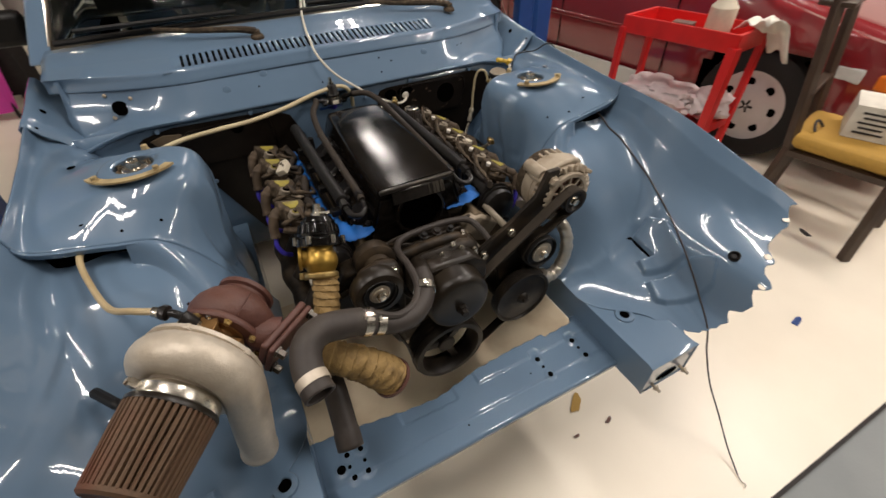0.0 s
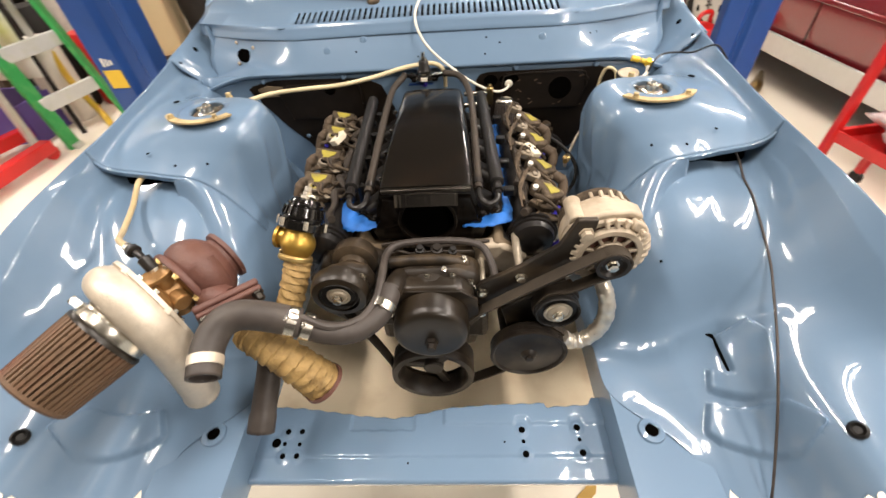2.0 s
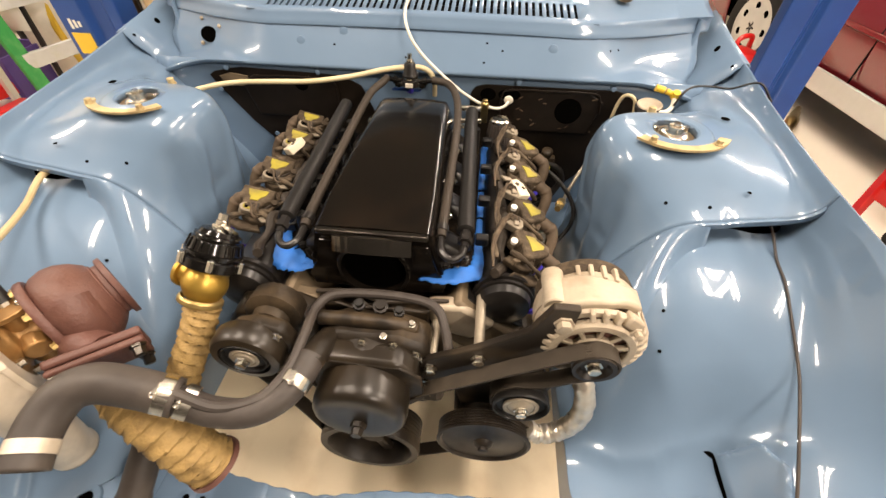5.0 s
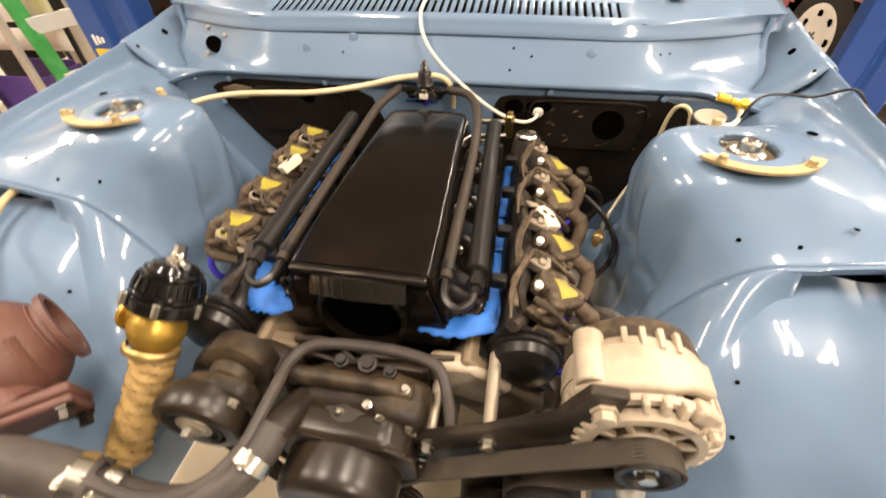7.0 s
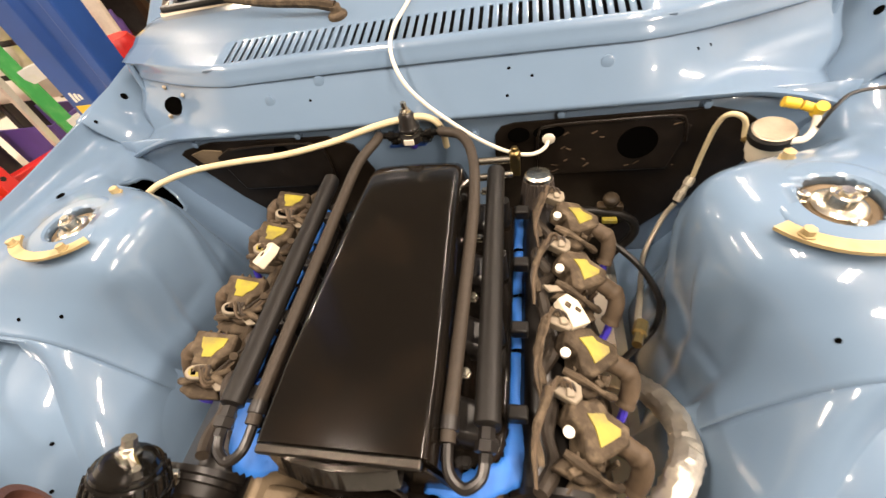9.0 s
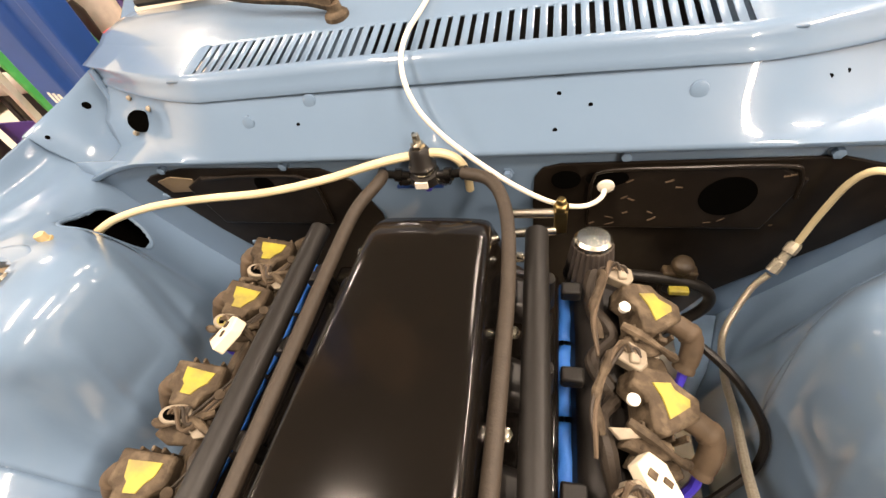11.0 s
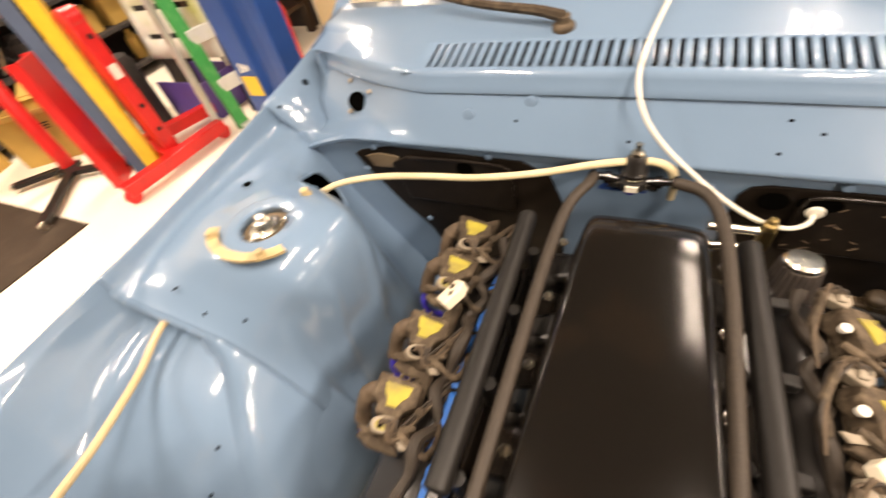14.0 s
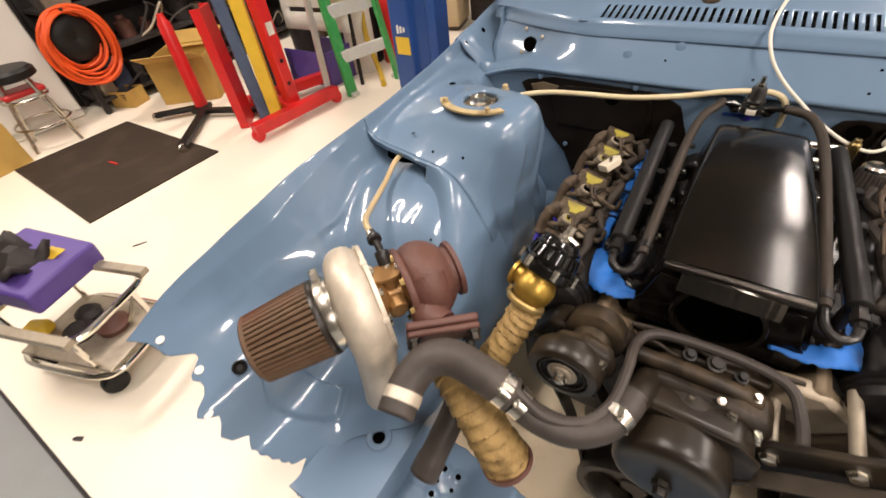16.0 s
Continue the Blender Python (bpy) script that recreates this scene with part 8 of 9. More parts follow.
sheet(bm, rows)
tagged(part("rag", bm, "clutter", solid=0.02), "crumpled dark rag on the tool case", "rag")
for x, y, w, mt, lb in ((-1.70, -0.72, 0.10, "turbine", "rusty round part in the tray"), (-1.78, -0.80, 0.09, "clutter", "dark oily part in the tray"), (-1.84, -0.74, 0.08, "clutter", "dark oily part in the tray")):
    bm = nb()
    lathe(bm, [(0, w * 0.5), (0.03, w * 0.55), (0.05, w * 0.3), (0.05, 0)], axis_frame((x, y, 0.138), (0.15, 0.1, 1)), 18, cap=False)
    tagged(part("machine_part", bm, mt), lb, "machine part", "parts in the tray")
bm = nb()
box(bm, (0.085, 0.06, 0.05), Matrix.Translation((-1.93, -0.87, 0.165)) @ pose(0, 0, 0, 0, 0, 30))
tp = tagged(part("tape_measure", bm, "ylw", bevel=0.015), "bright yellow tape measure in the tray", "tape measure")
bm = nb()
beam(bm, (-1.66, -0.68, 0.15), (-1.60, -0.60, 0.30), 0.018, 0.012)
tagged(part("wrench", bm, "steel", bevel=0.003), "steel wrench standing in the tray", "wrench")

# step ladder and slatted white panel
lad = thing("step_ladder", "green fibreglass stepladder with aluminium treads", "ladder", at=(-2.45, 1.55, 0))
A0, A1 = Vector((-2.49, 1.48, 0)), Vector((-2.68, 1.50, 1.75))
B0, B1 = Vector((-2.36, 1.90, 0)), Vector((-2.60, 1.80, 1.75))
for nm, a, b in (("front_rail", A0, A1), ("front_rail", B0, B1)):
    bm = nb()
    beam(bm, a, b, 0.085, 0.03)
    hold(part(nm, bm, "green", bevel=0.004), lad)
for k in range(5):
    u = 0.16 + 0.17 * k
    a, b = A0.lerp(A1, u), B0.lerp(B1, u)
    bm = nb()
    beam(bm, a, b, 0.03, 0.085)
    hold(part("tread", bm, "alupaint", bevel=0.004), lad)
for p0, p1 in (((-2.78, 1.50, 0), A1), ((-2.72, 1.95, 0), B1)):
    bm = nb()
    beam(bm, p0, p1, 0.04, 0.03)
    hold(part("rear_rail", bm, "alupaint"), lad)
for a in (A0, B0):
    bm = nb()
    box(bm, (0.09, 0.06, 0.03), at=(a.x, a.y, 0.015))
    hold(part("foot", bm, "alupaint"), lad)
pan = thing("slotted_panel", "scuffed white sheet panel with long slots leaning by the ladder", "panel", at=(-2.50, 1.25, 0))
P0 = Vector((-3.20, 1.62, 0.40))
PX, PZ = Vector((0.66, 0.03, 0.0)), Vector((-0.03, 0.08, 0.95))
bm = nb()
cuts_u, cuts_v = [0.0, 0.12, 0.88, 1.0], [0.0]
for k in range(5):
    cuts_v += [0.13 + 0.18 * k, 0.165 + 0.18 * k]
cuts_v.append(1.0)
vs = [[bm.verts.new(P0 + PX * u + PZ * v) for u in cuts_u] for v in cuts_v]
for j in range(len(cuts_v) - 1):
    for i in range(3):
        if not (i == 1 and j % 2 == 1):
            bm.faces.new((vs[j][i], vs[j][i + 1], vs[j + 1][i + 1], vs[j + 1][i]))
hold(part("panel_sheet", bm, "paneltop", solid=0.012), pan)
for u in (0.03, 0.97):
    bm = nb()
    beam(bm, P0 + PX * u + Vector((0, 0.03, -0.40)), P0 + PX * u + PZ * 0.9 + Vector((0, 0.025, 0)), 0.025, 0.02)
    hold(part("leg", bm, "clutter"), pan)
cr = thing("storage_crate", "violet plastic crate holding odds and ends", "crate", at=(-3.0, 1.75, 0))
for k in range(1):
    bm = nb()
    z = 0.15 + 0.265 * k
    prism(bm, [(-0.24, -0.17), (0.24, -0.17), (0.24, 0.17), (-0.24, 0.17), (-0.24, 0.155), (0.225, 0.155), (0.225, -0.155), (-0.24, -0.155)], Matrix.Translation((-3.0, 1.72, z - 0.15)), 0.26)
    hold(part("crate_body", bm, "violet", smooth=0), cr)
for x, y, z, h, mt in ((-2.75, 1.95, 0, 0.55, "cloth"), (-2.85, 2.15, 0, 0.7, "clutter"), (-3.1, 2.2, 0, 0.9, "clutter"), (-2.62, 2.25, 0, 0.5, "red"), (-3.3, 1.4, 0, 0.5, "clutter"), (-3.35, 1.9, 0, 0.8, "clutter"), (-2.95, 2.5, 0, 1.0, "paper")):
    bm = nb()
    lathe(bm, [(0, 0.11), (0.02, 0.12), (h * 0.9, 0.125), (h, 0.10), (h, 0)], Matrix.Translation((x, y, z)), 14, cap=False)
    tagged(part("drum", bm, mt), "workshop drum standing among the clutter", "drum", "floor clutter")
bm = nb()
tube(bm, [(-2.35, 1.70, 0.02), (-2.50, 1.85, 0.05), (-2.62, 1.90, 0.30), (-2.66, 1.95, 0.55)], 0.022, 8)
tagged(part("yellow_strap", bm, "ylw"), "bent yellow bar standing behind the ladder", "bar")
# dark workbench along the clutter
wb = thing("workbench", "dark workbench crowded with tools and tins", "workbench", at=(-3.0, 2.75, 0))
bm = nb()
box(bm, (0.95, 0.6, 0.05), at=(-3.45, 2.85, 0.88))
hold(part("bench_top", bm, "wood", bevel=0.004), wb)
bm = nb()
box(bm, (0.95, 0.03, 1.75), at=(-3.45, 3.16, 0.90))
hold(part("back_board", bm, "clutter", smooth=0), wb)
bm = nb()
box(bm, (0.92, 0.45, 0.03), at=(-3.45, 2.90, 0.25))
hold(part("lower_shelf", bm, "wood"), wb)
for x in (-3.88, -3.02):
    for y in (2.60, 3.10):
        bm = nb()
        box(bm, (0.07, 0.07, 0.855), at=(x, y, 0.4275))
        hold(part("leg", bm, "wood"), wb)
rr = random.Random(17)
for k in range(22):
    x, low = -3.84 + 0.078 * (k % 11), k >= 11
    h, w = rr.uniform(0.08, 0.32), rr.uniform(0.05, 0.075)
    z = 0.265 if low else 0.905
    mt = rr.choice(("clutter", "clutter", "white", "denim", "red", "ylw", "violet", "card", "paper"))
    bm = nb()
    if k % 3:
        box(bm, (w * 1.6, w * 2, h), Matrix.Translation((x, 2.78 + rr.uniform(-0.06, 0.06), z + h / 2)) @ pose(0, 0, 0, 0, 0, rr.uniform(-25, 25)))
        tagged(part("parts_box", bm, mt, bevel=0.004), "small box of parts on the workbench", "box", "bench clutter")
    else:
        lathe(bm, [(0, w), (h * 0.7, w), (h * 0.8, w * 0.6), (h, w * 0.5)], Matrix.Translation((x, 2.78, z)), 18)
        tagged(part("spray_can", bm, mt), "tin can standing on the workbench", "can", "bench clutter")
# tall tan panel and hanging clothes farther back
cab = thing("tall_cabinet", "tall plain tan cabinet standing on the floor", "cabinet", at=(-2.68, 3.25, 0))
turned = Matrix.Translation((-2.70, 3.26, 0)) @ pose(0, 0, 0, 0, 0, 14)
bm = nb()
box(bm, (0.36, 0.40, 1.88), turned @ Matrix.Translation((0, 0, 0.98)))
hold(part("body", bm, "tan", bevel=0.006), cab)
bm = nb()
box(bm, (0.33, 0.36, 0.04), turned @ Matrix.Translation((0, 0, 0.02)))
hold(part("plinth", bm, "wood", smooth=0), cab)
bm = nb()
box(bm, (0.345, 0.014, 1.82), turned @ Matrix.Translation((0, -0.207, 0.98)))
hold(part("door", bm, "tan", bevel=0.003), cab)
for x, y, mt, lb in ((-2.2, 3.9, "clutter", "dark jacket on a stand"), (-1.85, 3.75, "clutter", "dark jacket on a stand"), (-1.5, 4.0, "cloth", "white coat on a stand"), (-2.03, 3.32, "red", "red overalls on a stand"), (-2.3, 3.35, "clutter", "dark overalls on a stand"), (-1.80, 3.28, "pink", "pink overalls on a stand")):
    c = thing("coat_stand", lb, "coat stand", "coats at the back", at=(x, y, 0))
    bm = nb()
    rod(bm, (x, y, 0), (x, y, 1.55), 0.015, n=8)
    hold(part("pole", bm, "clutter"), c)
    bm = nb()
    loops = []
    for z, r in ((0.06, 0.16), (0.35, 0.17), (0.7, 0.17), (1.1, 0.16), (1.4, 0.13), (1.5, 0.04)):
        lean = 0.16 * z if mt == "pink" else 0.0
        r *= 0.5 if mt == "pink" else 0.62 if mt == "red" else 1.0
        loops.append([(x + lean - 0.08 * (mt == "pink") + r * (1 + 0.18 * math.sin(5 * a + z * 3)) * math.cos(a), y + 0.6 * r * math.sin(a), z) for a in (math.tau * k / 24 for k in range(24))])
    rings(bm, loops)
    hold(part("garment", bm, mt), c)

# ---- east side: parked red car, tool cart, chair ----
rc = thing("parked_car", "dark red sedan with silver alloy wheels parked alongside", "car", at=(3.2, 1.8, 0))


def wheel_arch(y, z, yc, r):
    return math.hypot(y - yc, z - 0.29) < r


XS = 2.36
bm = nb()
ys, zs = span(-0.55, 4.3, 97), [0.22, 0.27, 0.32, 0.38, 0.44, 0.50, 0.56, 0.62, 0.68, 0.74, 0.80, 0.86, 0.90]
g = {}
for i, y in enumerate(ys):
    for j, z in enumerate(zs):
        nose = max(0.0, (-0.10 - y) / 0.45)
        x = XS + 0.06 * ((z - 0.55) / 0.35) ** 2 + 0.30 * nose ** 2
        top = 0.70 + 0.20 * ramp(0, 1, (y + 0.5) / 1.4)
        g[i, j] = bm.verts.new((x, y, min(z, top) if z > 0.6 else z))
for i in range(len(ys) - 1):
    for j in range(len(zs) - 1):
        yc, zc = (ys[i] + ys[i + 1]) / 2, (zs[j] + zs[j + 1]) / 2
        if wheel_arch(yc, zc, 0.27, 0.36) or wheel_arch(yc, zc, 2.74, 0.36):
            continue
        bm.faces.new((g[i, j], g[i + 1, j], g[i + 1, j + 1], g[i, j + 1]))
bmesh.ops.delete(bm, geom=[v for v in bm.verts if not v.link_faces], context="VERTS")
hold(part("body_side", bm, "carred", "glossy dark red body side", solid=0.01, smooth=60), rc)
bm = nb()
prism(bm, [(0.72, 0.20), (2.30, 0.20), (2.30, 0.32), (0.72, 0.32)], Matrix(((0, 0, 1, XS - 0.016), (1, 0, 0, 0), (0, 1, 0, 0), (0, 0, 0, 1))), 0.02)
hold(part("sill", bm, "rim", "silver-grey lower sill", bevel=0.006), rc)
for z0, z1, nm, mt in ((0.545, 0.575, "rub_strip", "carred"),):
    bm = nb()
    box(bm, (0.02, 1.6, 0.03), at=(XS - 0.006, 1.50, 0.56))
    hold(part(nm, bm, mt, bevel=0.008), rc)
for y in (0.85, 1.75, 2.35):
    bm = nb()
    box(bm, (0.004, 0.008, 0.58), at=(XS - 0.003, y, 0.60))
    hold(part("door_gap", bm, "dark", smooth=0), rc)
bm = nb()
sheet(bm, [[(XS + 0.05 + 1.6 * u, y, (0.72 if y < 0 else 0.90) - 0.0 + 0.05 * math.sin(math.pi * u) + (0.0 if y < 0.9 else 0.02)) for u in span(0, 1, 8)] for y in (-0.5, -0.2, 0.9, 1.2)])
hold(part("bonnet", bm, "carred", solid=0.01), rc)
bm = nb()
loops = [[(XS + 0.05, y, 0.90), (XS + 0.22, yt, 1.32), (XS + 1.38, yt, 1.32), (XS + 1.55, y, 0.90)] for y, yt in ((1.0, 1.55), (3.7, 3.1))]
rings(bm, loops)
hold(part("cabin", bm, "glass", "dark glazed cabin", bevel=0.03), rc)
bm = nb()
box(bm, (1.55, 4.6, 0.30), at=(XS + 0.85, 1.9, 0.42))
hold(part("underbody", bm, "dark"), rc)
bm = nb()
prism(bm, [(0.12, -0.62), (0.02, -0.50), (-0.01, -0.20), (0.10, -0.20), (1.6, -0.20), (1.6, -0.62)], Matrix.Translation((XS, 0, 0.26)), 0.24)
hold(part("bumper", bm, "carred", bevel=0.03), rc)
bm = nb()
box(bm, (0.03, 0.12, 0.075), Matrix.Translation((XS + 0.010, -0.10, 0.585)))
hold(part("corner_lamp", bm, "clearlens", bevel=0.012), rc)
bm = nb()
box(bm, (0.03, 0.10, 0.075), Matrix.Translation((XS + 0.025, -0.235, 0.575)) @ pose(0, 0, 0, 0, 0, -12))
hold(part("turn_signal", bm, "lampglass", "orange turn signal lens", bevel=0.012), rc)
bm = nb()
box(bm, (0.05, 0.16, 0.10), Matrix.Translation((XS + 0.10, -0.36, 0.57)) @ pose(0, 0, 0, 0, 0, -30))
hold(part("headlamp", bm, "clearlens", bevel=0.015), rc)
for y in (0.27, 2.74):
    bm = nb()
    m = axis_frame((XS + 0.21, y, 0.305), (-1, 0, 0))
    lathe(bm, [(0.0, 0.18), (0.0, 0.27), (0.02, 0.298), (0.05, 0.305), (0.16, 0.305), (0.19, 0.298), (0.205, 0.26), (0.20, 0.195)], m, 48, cap=False)
    w = hold(part("wheel", bm, "tyre", "black tyre on a silver rim"), rc)
    bm = nb()
    nseg = 60
    prof = [(0.20, 0.195), (0.195, 0.18), (0.19, 0.15), (0.195, 0.10), (0.20, 0.05), (0.198, 0.0)]
    lathe(bm, prof, m, nseg, cap=False)
    rim = part("rim", bm, "rim")
    rim.parent = w
    for k in range(7):
        a = k * math.tau / 7
        bm = nb()
        lathe(bm, [(0, 0.018), (0.003, 0.024), (0.003, 0)], axis_frame(m @ Vector((0.135 * math.cos(a), 0.135 * math.sin(a), 0.190)), (-1, 0, 0)), 16, cap=False)
        h = part("rim_hole", bm, "dark")
        h.parent = w
    bm = nb()
    for k in range(5):
        a = k * math.tau / 5
        box(bm, (0.030, 0.012, 0.004), m @ Matrix.Rotation(a, 4, "Z") @ Matrix.Translation((0.022, 0, 0.2005)))
    h = part("hub_star", bm, "clutter", smooth=0)
    h.parent = w

cart = thing("tool_trolley", "bright red metal tool trolley with open shelves", "tool trolley", at=(2.0, 0.45, 0))
CA = Vector((1.855, 0.165))
EXV, EYV = Vector((0.29, 0.045)), Vector((-0.14, 0.57))
for nm, z, h in (("top_tray", 0.735, 0.085), ("bottom_tray", 0.30, 0.05)):
    bm = nb()
    pts = [CA, CA + EXV, CA + EXV + EYV, CA + EYV]
    mid = sum(pts, Vector((0, 0))) / 4
    inn = [mid + (p - mid) * 0.93 for p in pts]
    loops = [[(p.x, p.y, zz) for p in q] for q, zz in ((pts, z - h / 2), (pts, z + h / 2), (inn, z + h / 2), (inn, z - h / 2 + 0.01))]
    rings(bm, loops)
    hold(part(nm, bm, "red", bevel=0.003, smooth=0), cart)
for p, w in ((CA, 0.045), (CA + EXV, 0.03), (CA + EXV + EYV, 0.03), (CA + EYV, 0.03)):
    bm = nb()
    c = mid + (p - mid) * 0.97
    prism(bm, [(-w / 2, -w / 2), (w / 2, -w / 2), (w / 2, w / 2), (-w / 2, w / 2)], Matrix.Translation((c.x, c.y, 0.06)), 0.66)
    hold(part("leg", bm, "red", smooth=0), cart)
    caster(cart, c.x, c.y, 0.032)


def crumple(name, label, category, mat, at, size, seed, group=""):
    bm = bmesh.new()
    bmesh.ops.create_icosphere(bm, subdivisions=4, radius=1)
    for v in bm.verts:
        n = noise.fractal(v.co * 2.2 + Vector((seed, 0, 0)), 0.8, 2.0, 4)
        k = 1 + 0.35 * n + 0.12 * abs(noise.noise(v.co * 6 + Vector((0, seed, 0))))
        c = v.co * k
        v.co = Vector((at[0] + c.x * size[0], at[1] + c.y * size[1], max(at[2], at[2] + size[2] * (c.z + 0.8) * 0.6)))
    return tagged(part(name, bm, mat, smooth=60), label, category, group)


crumple("plastic_bag", "crumpled translucent pinkish plastic bag in the trolley", "plastic bag", "bag", (1.93, 0.52, 0.325), (0.13, 0.22, 0.13), 1.0)
crumple("plastic_bag", "crumpled translucent pale plastic bag in the trolley", "plastic bag", "bag", (2.00, 0.28, 0.325), (0.11, 0.10, 0.13), 5.0)
# white cloth draped over the trolley's corner
bm = nb()
rows = []
for i in range(13):
    u = i / 12
    row = []
    for j in range(9):
        v = j / 8
        x = 1.95 + 0.20 * u + 0.03 * v
        y = 0.13 + 0.16 * v - 0.06 * u
        z = 0.80 + 0.018 * math.sin(7 * u + 5 * v) - (0.30 * max(0, u - 0.62) * (1.0 - 0.5 * v) * 1.6 + 0.0)
        row.append((x, y, z + 0.02 * math.sin(11 * v + 3 * u)))
    rows.append(row)
sheet(bm, rows)
tagged(part("white_cloth", bm, "cloth", solid=0.004, smooth=80), "crumpled white cloth draped over the trolley corner", "cloth")
bm = nb()
lathe(bm, [(0, 0.055), (0.01, 0.06), (0.15, 0.06), (0.19, 0.03), (0.22, 0.022)], Matrix.Translation((1.96, 0.36, 0.70)), 24)
tagged(part("white_jug", bm, "white"), "white plastic jug on the trolley top", "jug")
bm = nb()
box(bm, (0.07, 0.10, 0.07), Matrix.Translation((1.86, 0.48, 0.74)) @ pose(0, 0, 0, 0, 0, 20))
tagged(part("small_carton", bm, "turbine", bevel=0.004), "small dark carton on the trolley top", "carton")

# dining chair with a box on it
ch = thing("dining_chair", "dark wooden dining chair with a mustard cloth seat", "chair", at=(2.1, -0.42, 0))
SA, SB, SC, SD = Vector((1.86, -0.22)), Vector((2.22, -0.12)), Vector((2.33, -0.56)), Vector((1.95, -0.62))
bm = nb()
mid = (SA + SB + SC + SD) / 4
loops = [[(mid.x + (p.x - mid.x) * k, mid.y + (p.y - mid.y) * k, z) for p in (SA, SB, SC, SD)] for k, z in ((0.98, 0.40), (1.03, 0.42), (1.03, 0.445), (0.95, 0.465), (0.6, 0.475))]
rings(bm, loops)
hold(part("seat", bm, "seat", bevel=0.012), ch)
for p, top, lean in ((SA, 0.42, (0, 0)), (SD, 0.42, (0.02, 0.0)), (SC, 0.42, (0, 0)), (SB, 0.42, (0, 0))):
    bm = nb()
    q = mid + (p - mid) * 0.93
    beam(bm, (p.x + (p.x - mid.x) * 0.06, p.y + (p.y - mid.y) * 0.06, 0), (q.x, q.y, top), 0.04, 0.035)
    hold(part("leg", bm, "wood", bevel=0.004), ch)
for p in (SA, SB):
    q = mid + (p - mid) * 0.95
    bm = nb()
    beam(bm, (q.x, q.y, 0.40), (q.x + 0.02, q.y + 0.12, 1.02), 0.045, 0.03)
    hold(part("back_post", bm, "wood", bevel=0.004), ch)
for z in (0.62, 0.95):
    k = (z - 0.4) / 0.62 * 0.12
    a, b = mid + (SA - mid) * 0.95, mid + (SB - mid) * 0.95
    bm = nb()
    beam(bm, (a.x, a.y + k, z), (b.x, b.y + k, z), 0.12 if z > 0.8 else 0.04, 0.02)
    hold(part("back_rail", bm, "wood", bevel=0.004), ch)
for a, b in ((SA, SD), (SB, SC), (SA, SB), (SD, SC)):
    a2, b2 = mid + (a - mid) * 0.93, mid + (b - mid) * 0.93
    bm = nb()
    beam(bm, (a2.x, a2.y, 0.38), (b2.x, b2.y, 0.38), 0.05, 0.025)
    hold(part("seat_rail", bm, "wood"), ch)
bx = thing("printed_carton", "white printed carton standing on the chair seat", "carton", at=(2.1, -0.36, 0.476))
m = Matrix.Translation((2.10, -0.37, 0.545)) @ pose(0, 0, 0, 0, 0, 24)
bm = nb()
box(bm, (0.20, 0.16, 0.135), m)
hold(part("carton_body", bm, "paper", smooth=0), bx)
bm = nb()
for k in range(5):
    box(bm, (0.002, 0.10 - 0.02 * (k % 2), 0.008), m @ Matrix.Translation((-0.101, 0.0, 0.04 - 0.02 * k)))
hold(part("printed_line", bm, "clutter", smooth=0), bx)
bm = nb()
tube(bm, [(1.92, -0.27, 0.478), (1.94, -0.25, 0.50), (1.98, -0.24, 0.505), (2.0, -0.26, 0.48)], 0.006, 8)
tagged(part("metal_ring", bm, "clutter"), "small dark loop lying on the chair seat", "loop")
# yellow bench behind the chair
bn = thing("workbench", "yellowish wooden bench with clutter on it", "workbench", at=(3.0, -1.3, 0))
bm = nb()
box(bm, (0.8, 0.9, 0.05), at=(3.35, -1.25, 0.92))
hold(part("bench_top", bm, "seat", bevel=0.01), bn)
for x, y in ((3.0, -1.62), (3.7, -1.62), (3.0, -0.85), (3.7, -0.85)):
    bm = nb()
    box(bm, (0.06, 0.06, 0.90), at=(x, y, 0.45))
    hold(part("leg", bm, "wood"), bn)
# petrol can and loose coupling by the right post
can = thing("fuel_can", "red plastic fuel can on the floor", "fuel can", at=(1.88, 2.40, 0))
bm = nb()
lathe(bm, [(0, 0.12), (0.02, 0.13), (0.20, 0.13), (0.25, 0.10), (0.27, 0.04)], Matrix.Translation((1.88, 2.40, 0.0)), 24)
hold(part("can_body", bm, "red"), can)
bm = nb()
tube(bm, [(1.81, 2.35, 0.25), (1.83, 2.37, 0.33), (1.93, 2.43, 0.33), (1.95, 2.45, 0.25)], 0.016, 8)
hold(part("handle", bm, "red"), can)
bm = nb()
lathe(bm, [(0, 0.045), (0.02, 0.045), (0.03, 0.03)], axis_frame((1.84, 2.280, 0.14), (-0.2, -1, 0.2)), 20)
hold(part("cap", bm, "white"), can)

bc = thing("hose_coupler", "brass hose coupler lying on the white floor", "hose coupler", at=(2.1, 1.86, 0))
d = Vector((0.31, 0.46, 0)).normalized()
bm = nb()
lathe(bm, [(0, 0.012), (0.05, 0.014), (0.06, 0.026), (0.16, 0.028), (0.17, 0.035), (0.26, 0.035), (0.27, 0.028), (0.36, 0.026), (0.42, 0.016), (0.46, 0.016)], axis_frame(Vector((1.95, 1.65, 0.035)), d), 12)
hold(part("coupler_body", bm, "brass"), bc)
bm = nb()
tube(bm, [Vector((1.95, 1.65, 0.032)), Vector((1.90, 1.60, 0.012)), Vector((1.83, 1.55, 0.010)), Vector((1.72, 1.60, 0.010))], 0.010, 8)
hold(part("hose_tail", bm, "clutter"), bc)
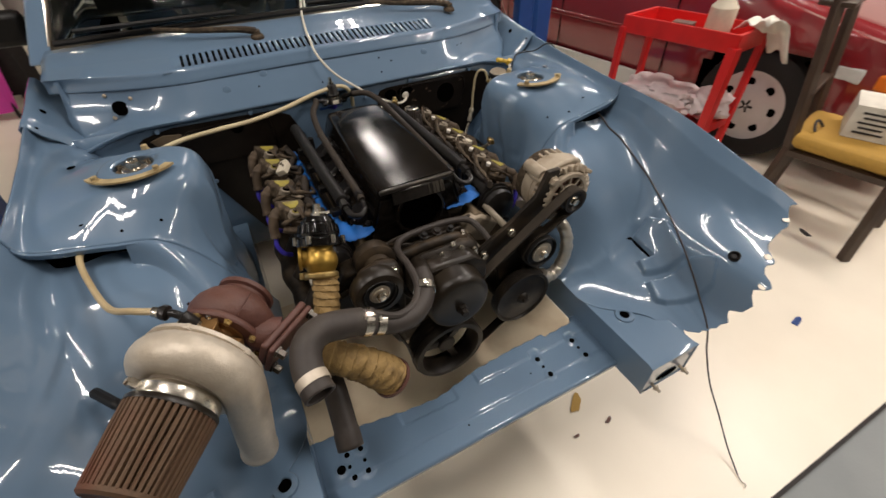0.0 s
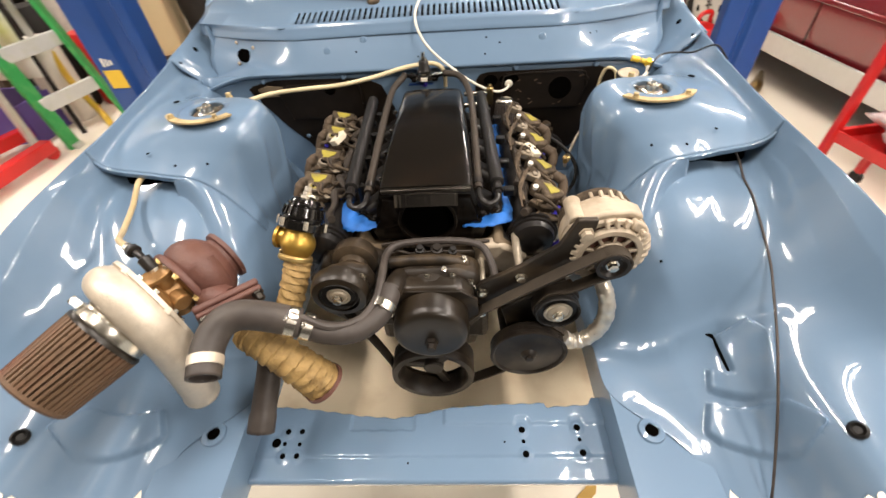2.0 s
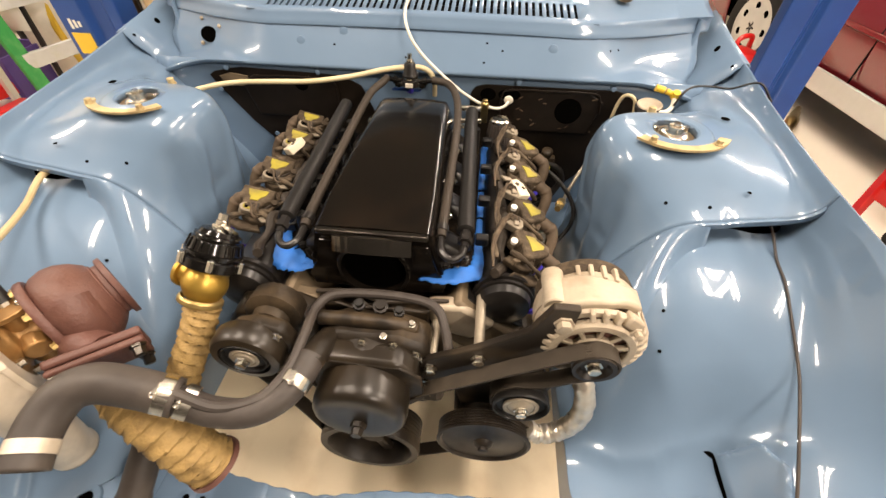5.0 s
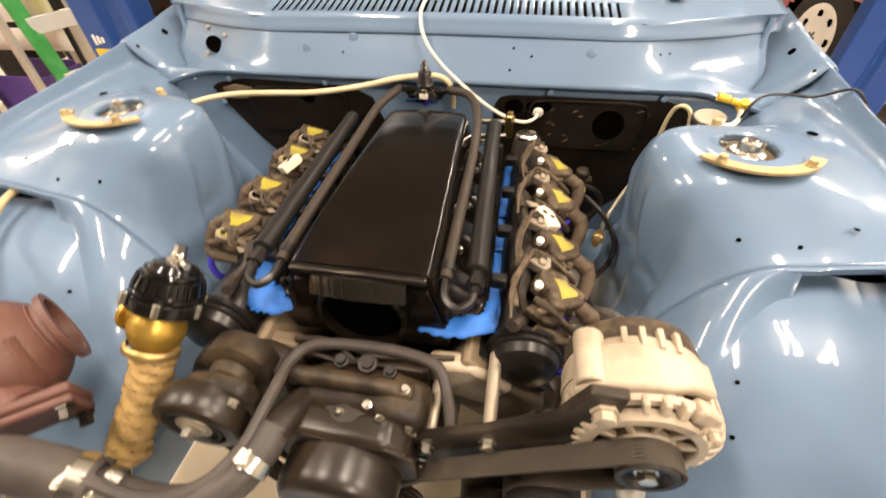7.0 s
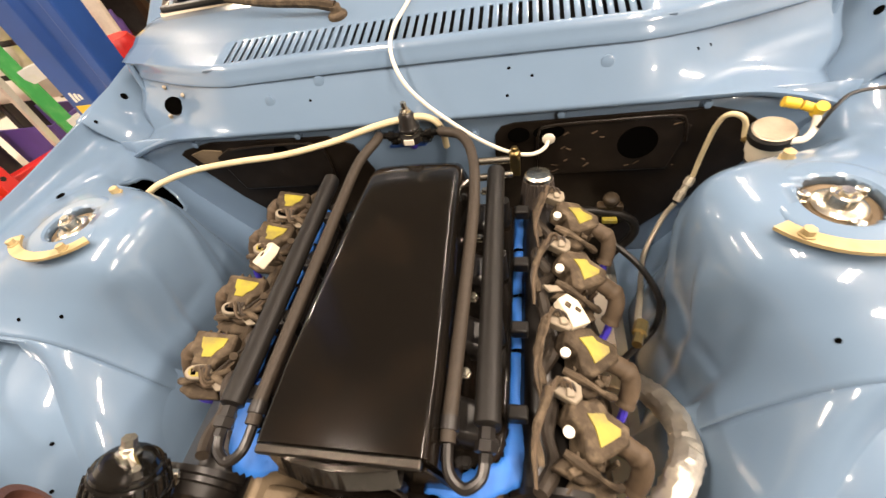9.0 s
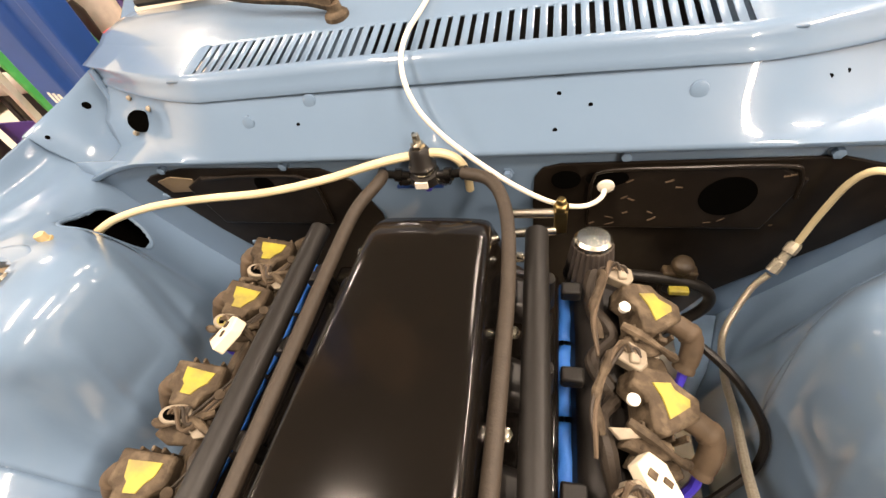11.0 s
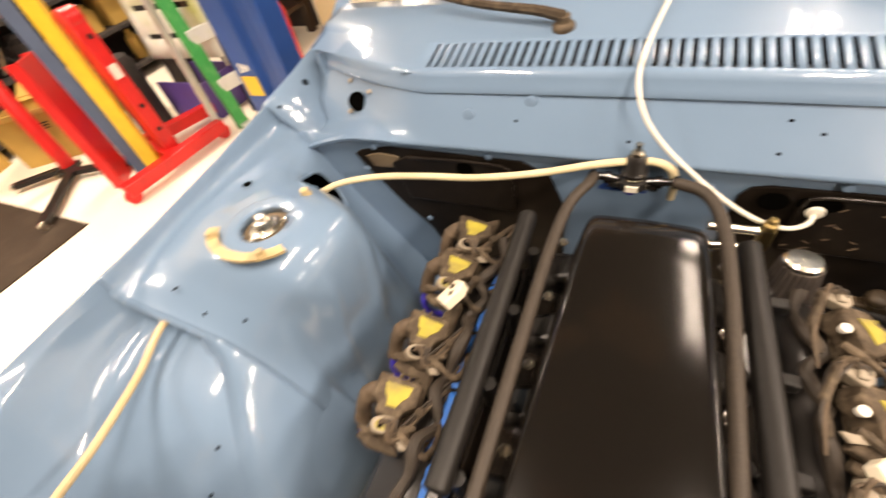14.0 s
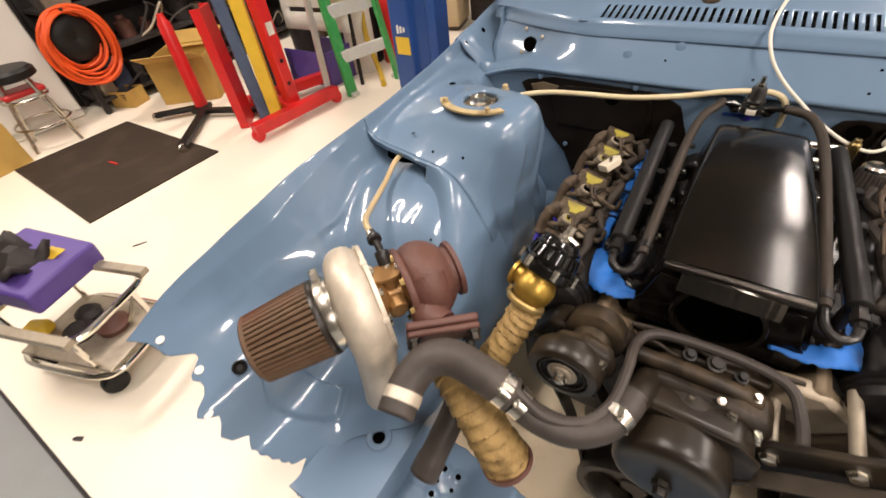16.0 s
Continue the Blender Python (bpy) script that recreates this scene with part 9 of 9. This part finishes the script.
# the red car stands at a slight angle
turn = Matrix.Rotation(radians(7.6), 4, "Z")
pivot = Vector((2.36, 0.27, 0))
parked = bpy.data.objects["parked_car"]
parked.location = pivot + turn @ (parked.location - pivot)
parked.rotation_euler = (0, 0, radians(7.6))

# stained tan sheet added to give the bare floor under the engine its tone
bm = nb()
prism(bm, [(-0.62 + 0.006 * math.sin(k * 2.1) + 1.24 * u, -0.50 + 0.80 * v) for k, (u, v) in enumerate([(0, 0), (0.25, 0.01), (0.5, -0.01), (0.75, 0.01), (1, 0), (1, 0.5), (0.99, 1), (0.5, 1.01), (0, 1), (0.01, 0.5)])], Matrix.Translation((0, 0, 0.001)), 0.003)
tagged(part("cardboard_sheet", bm, "tansheet", smooth=0), "stained tan sheet added over the bare floor under the engine", "cardboard")
# litter on the floor
for x, y, s, mt, lb, turn in ((0.406, -0.605, 0.035, "card", "dry brown leaf on the floor", 40), (1.401, -0.747, 0.028, "lift", "blue paint fleck on the floor", 10), (1.99, -0.444, 0.03, "clutter", "dark scrap on the floor", 70), (0.334, -0.692, 0.010, "turbine", "brown crumb on the floor", 0),
                              (-2.33, -0.36, 0.03, "clutter", "thin dark scrap on the floor", 60), (-1.52, -1.02, 0.018, "clutter", "tiny dark scrap on the floor", 30), (0.46, -0.70, 0.014, "turbine", "brown crumb on the floor", 20), (-3.35, 0.02, 0.05, "red", "thin red strip on the mat", 5)):
    bm = nb()
    z = 0.0095 if x == -3.35 else 0.001
    k = 0.18 if x in (-2.33, -3.35) else 0.55
    prism(bm, [(s * math.cos(a) * (1 + 0.25 * math.sin(3 * a + x)), k * s * math.sin(a) * (1 + 0.3 * math.cos(2 * a))) for a in (math.tau * i / 14 for i in range(14))], Matrix.Translation((x, y, z)) @ pose(0, 0, 0, 0, 0, turn), 0.003)
    tagged(part("floor_scrap", bm, mt, smooth=0), lb, "scrap", "floor litter")
bm = nb()
box(bm, (X1 - X0, 0.012, 0.004), at=((X0 + X1) / 2, -1.092, -0.0005))
tagged(part("floor_edge", bm, "clutter", smooth=0), "dark line along the coating's edge", "floor edge", kind="structure")
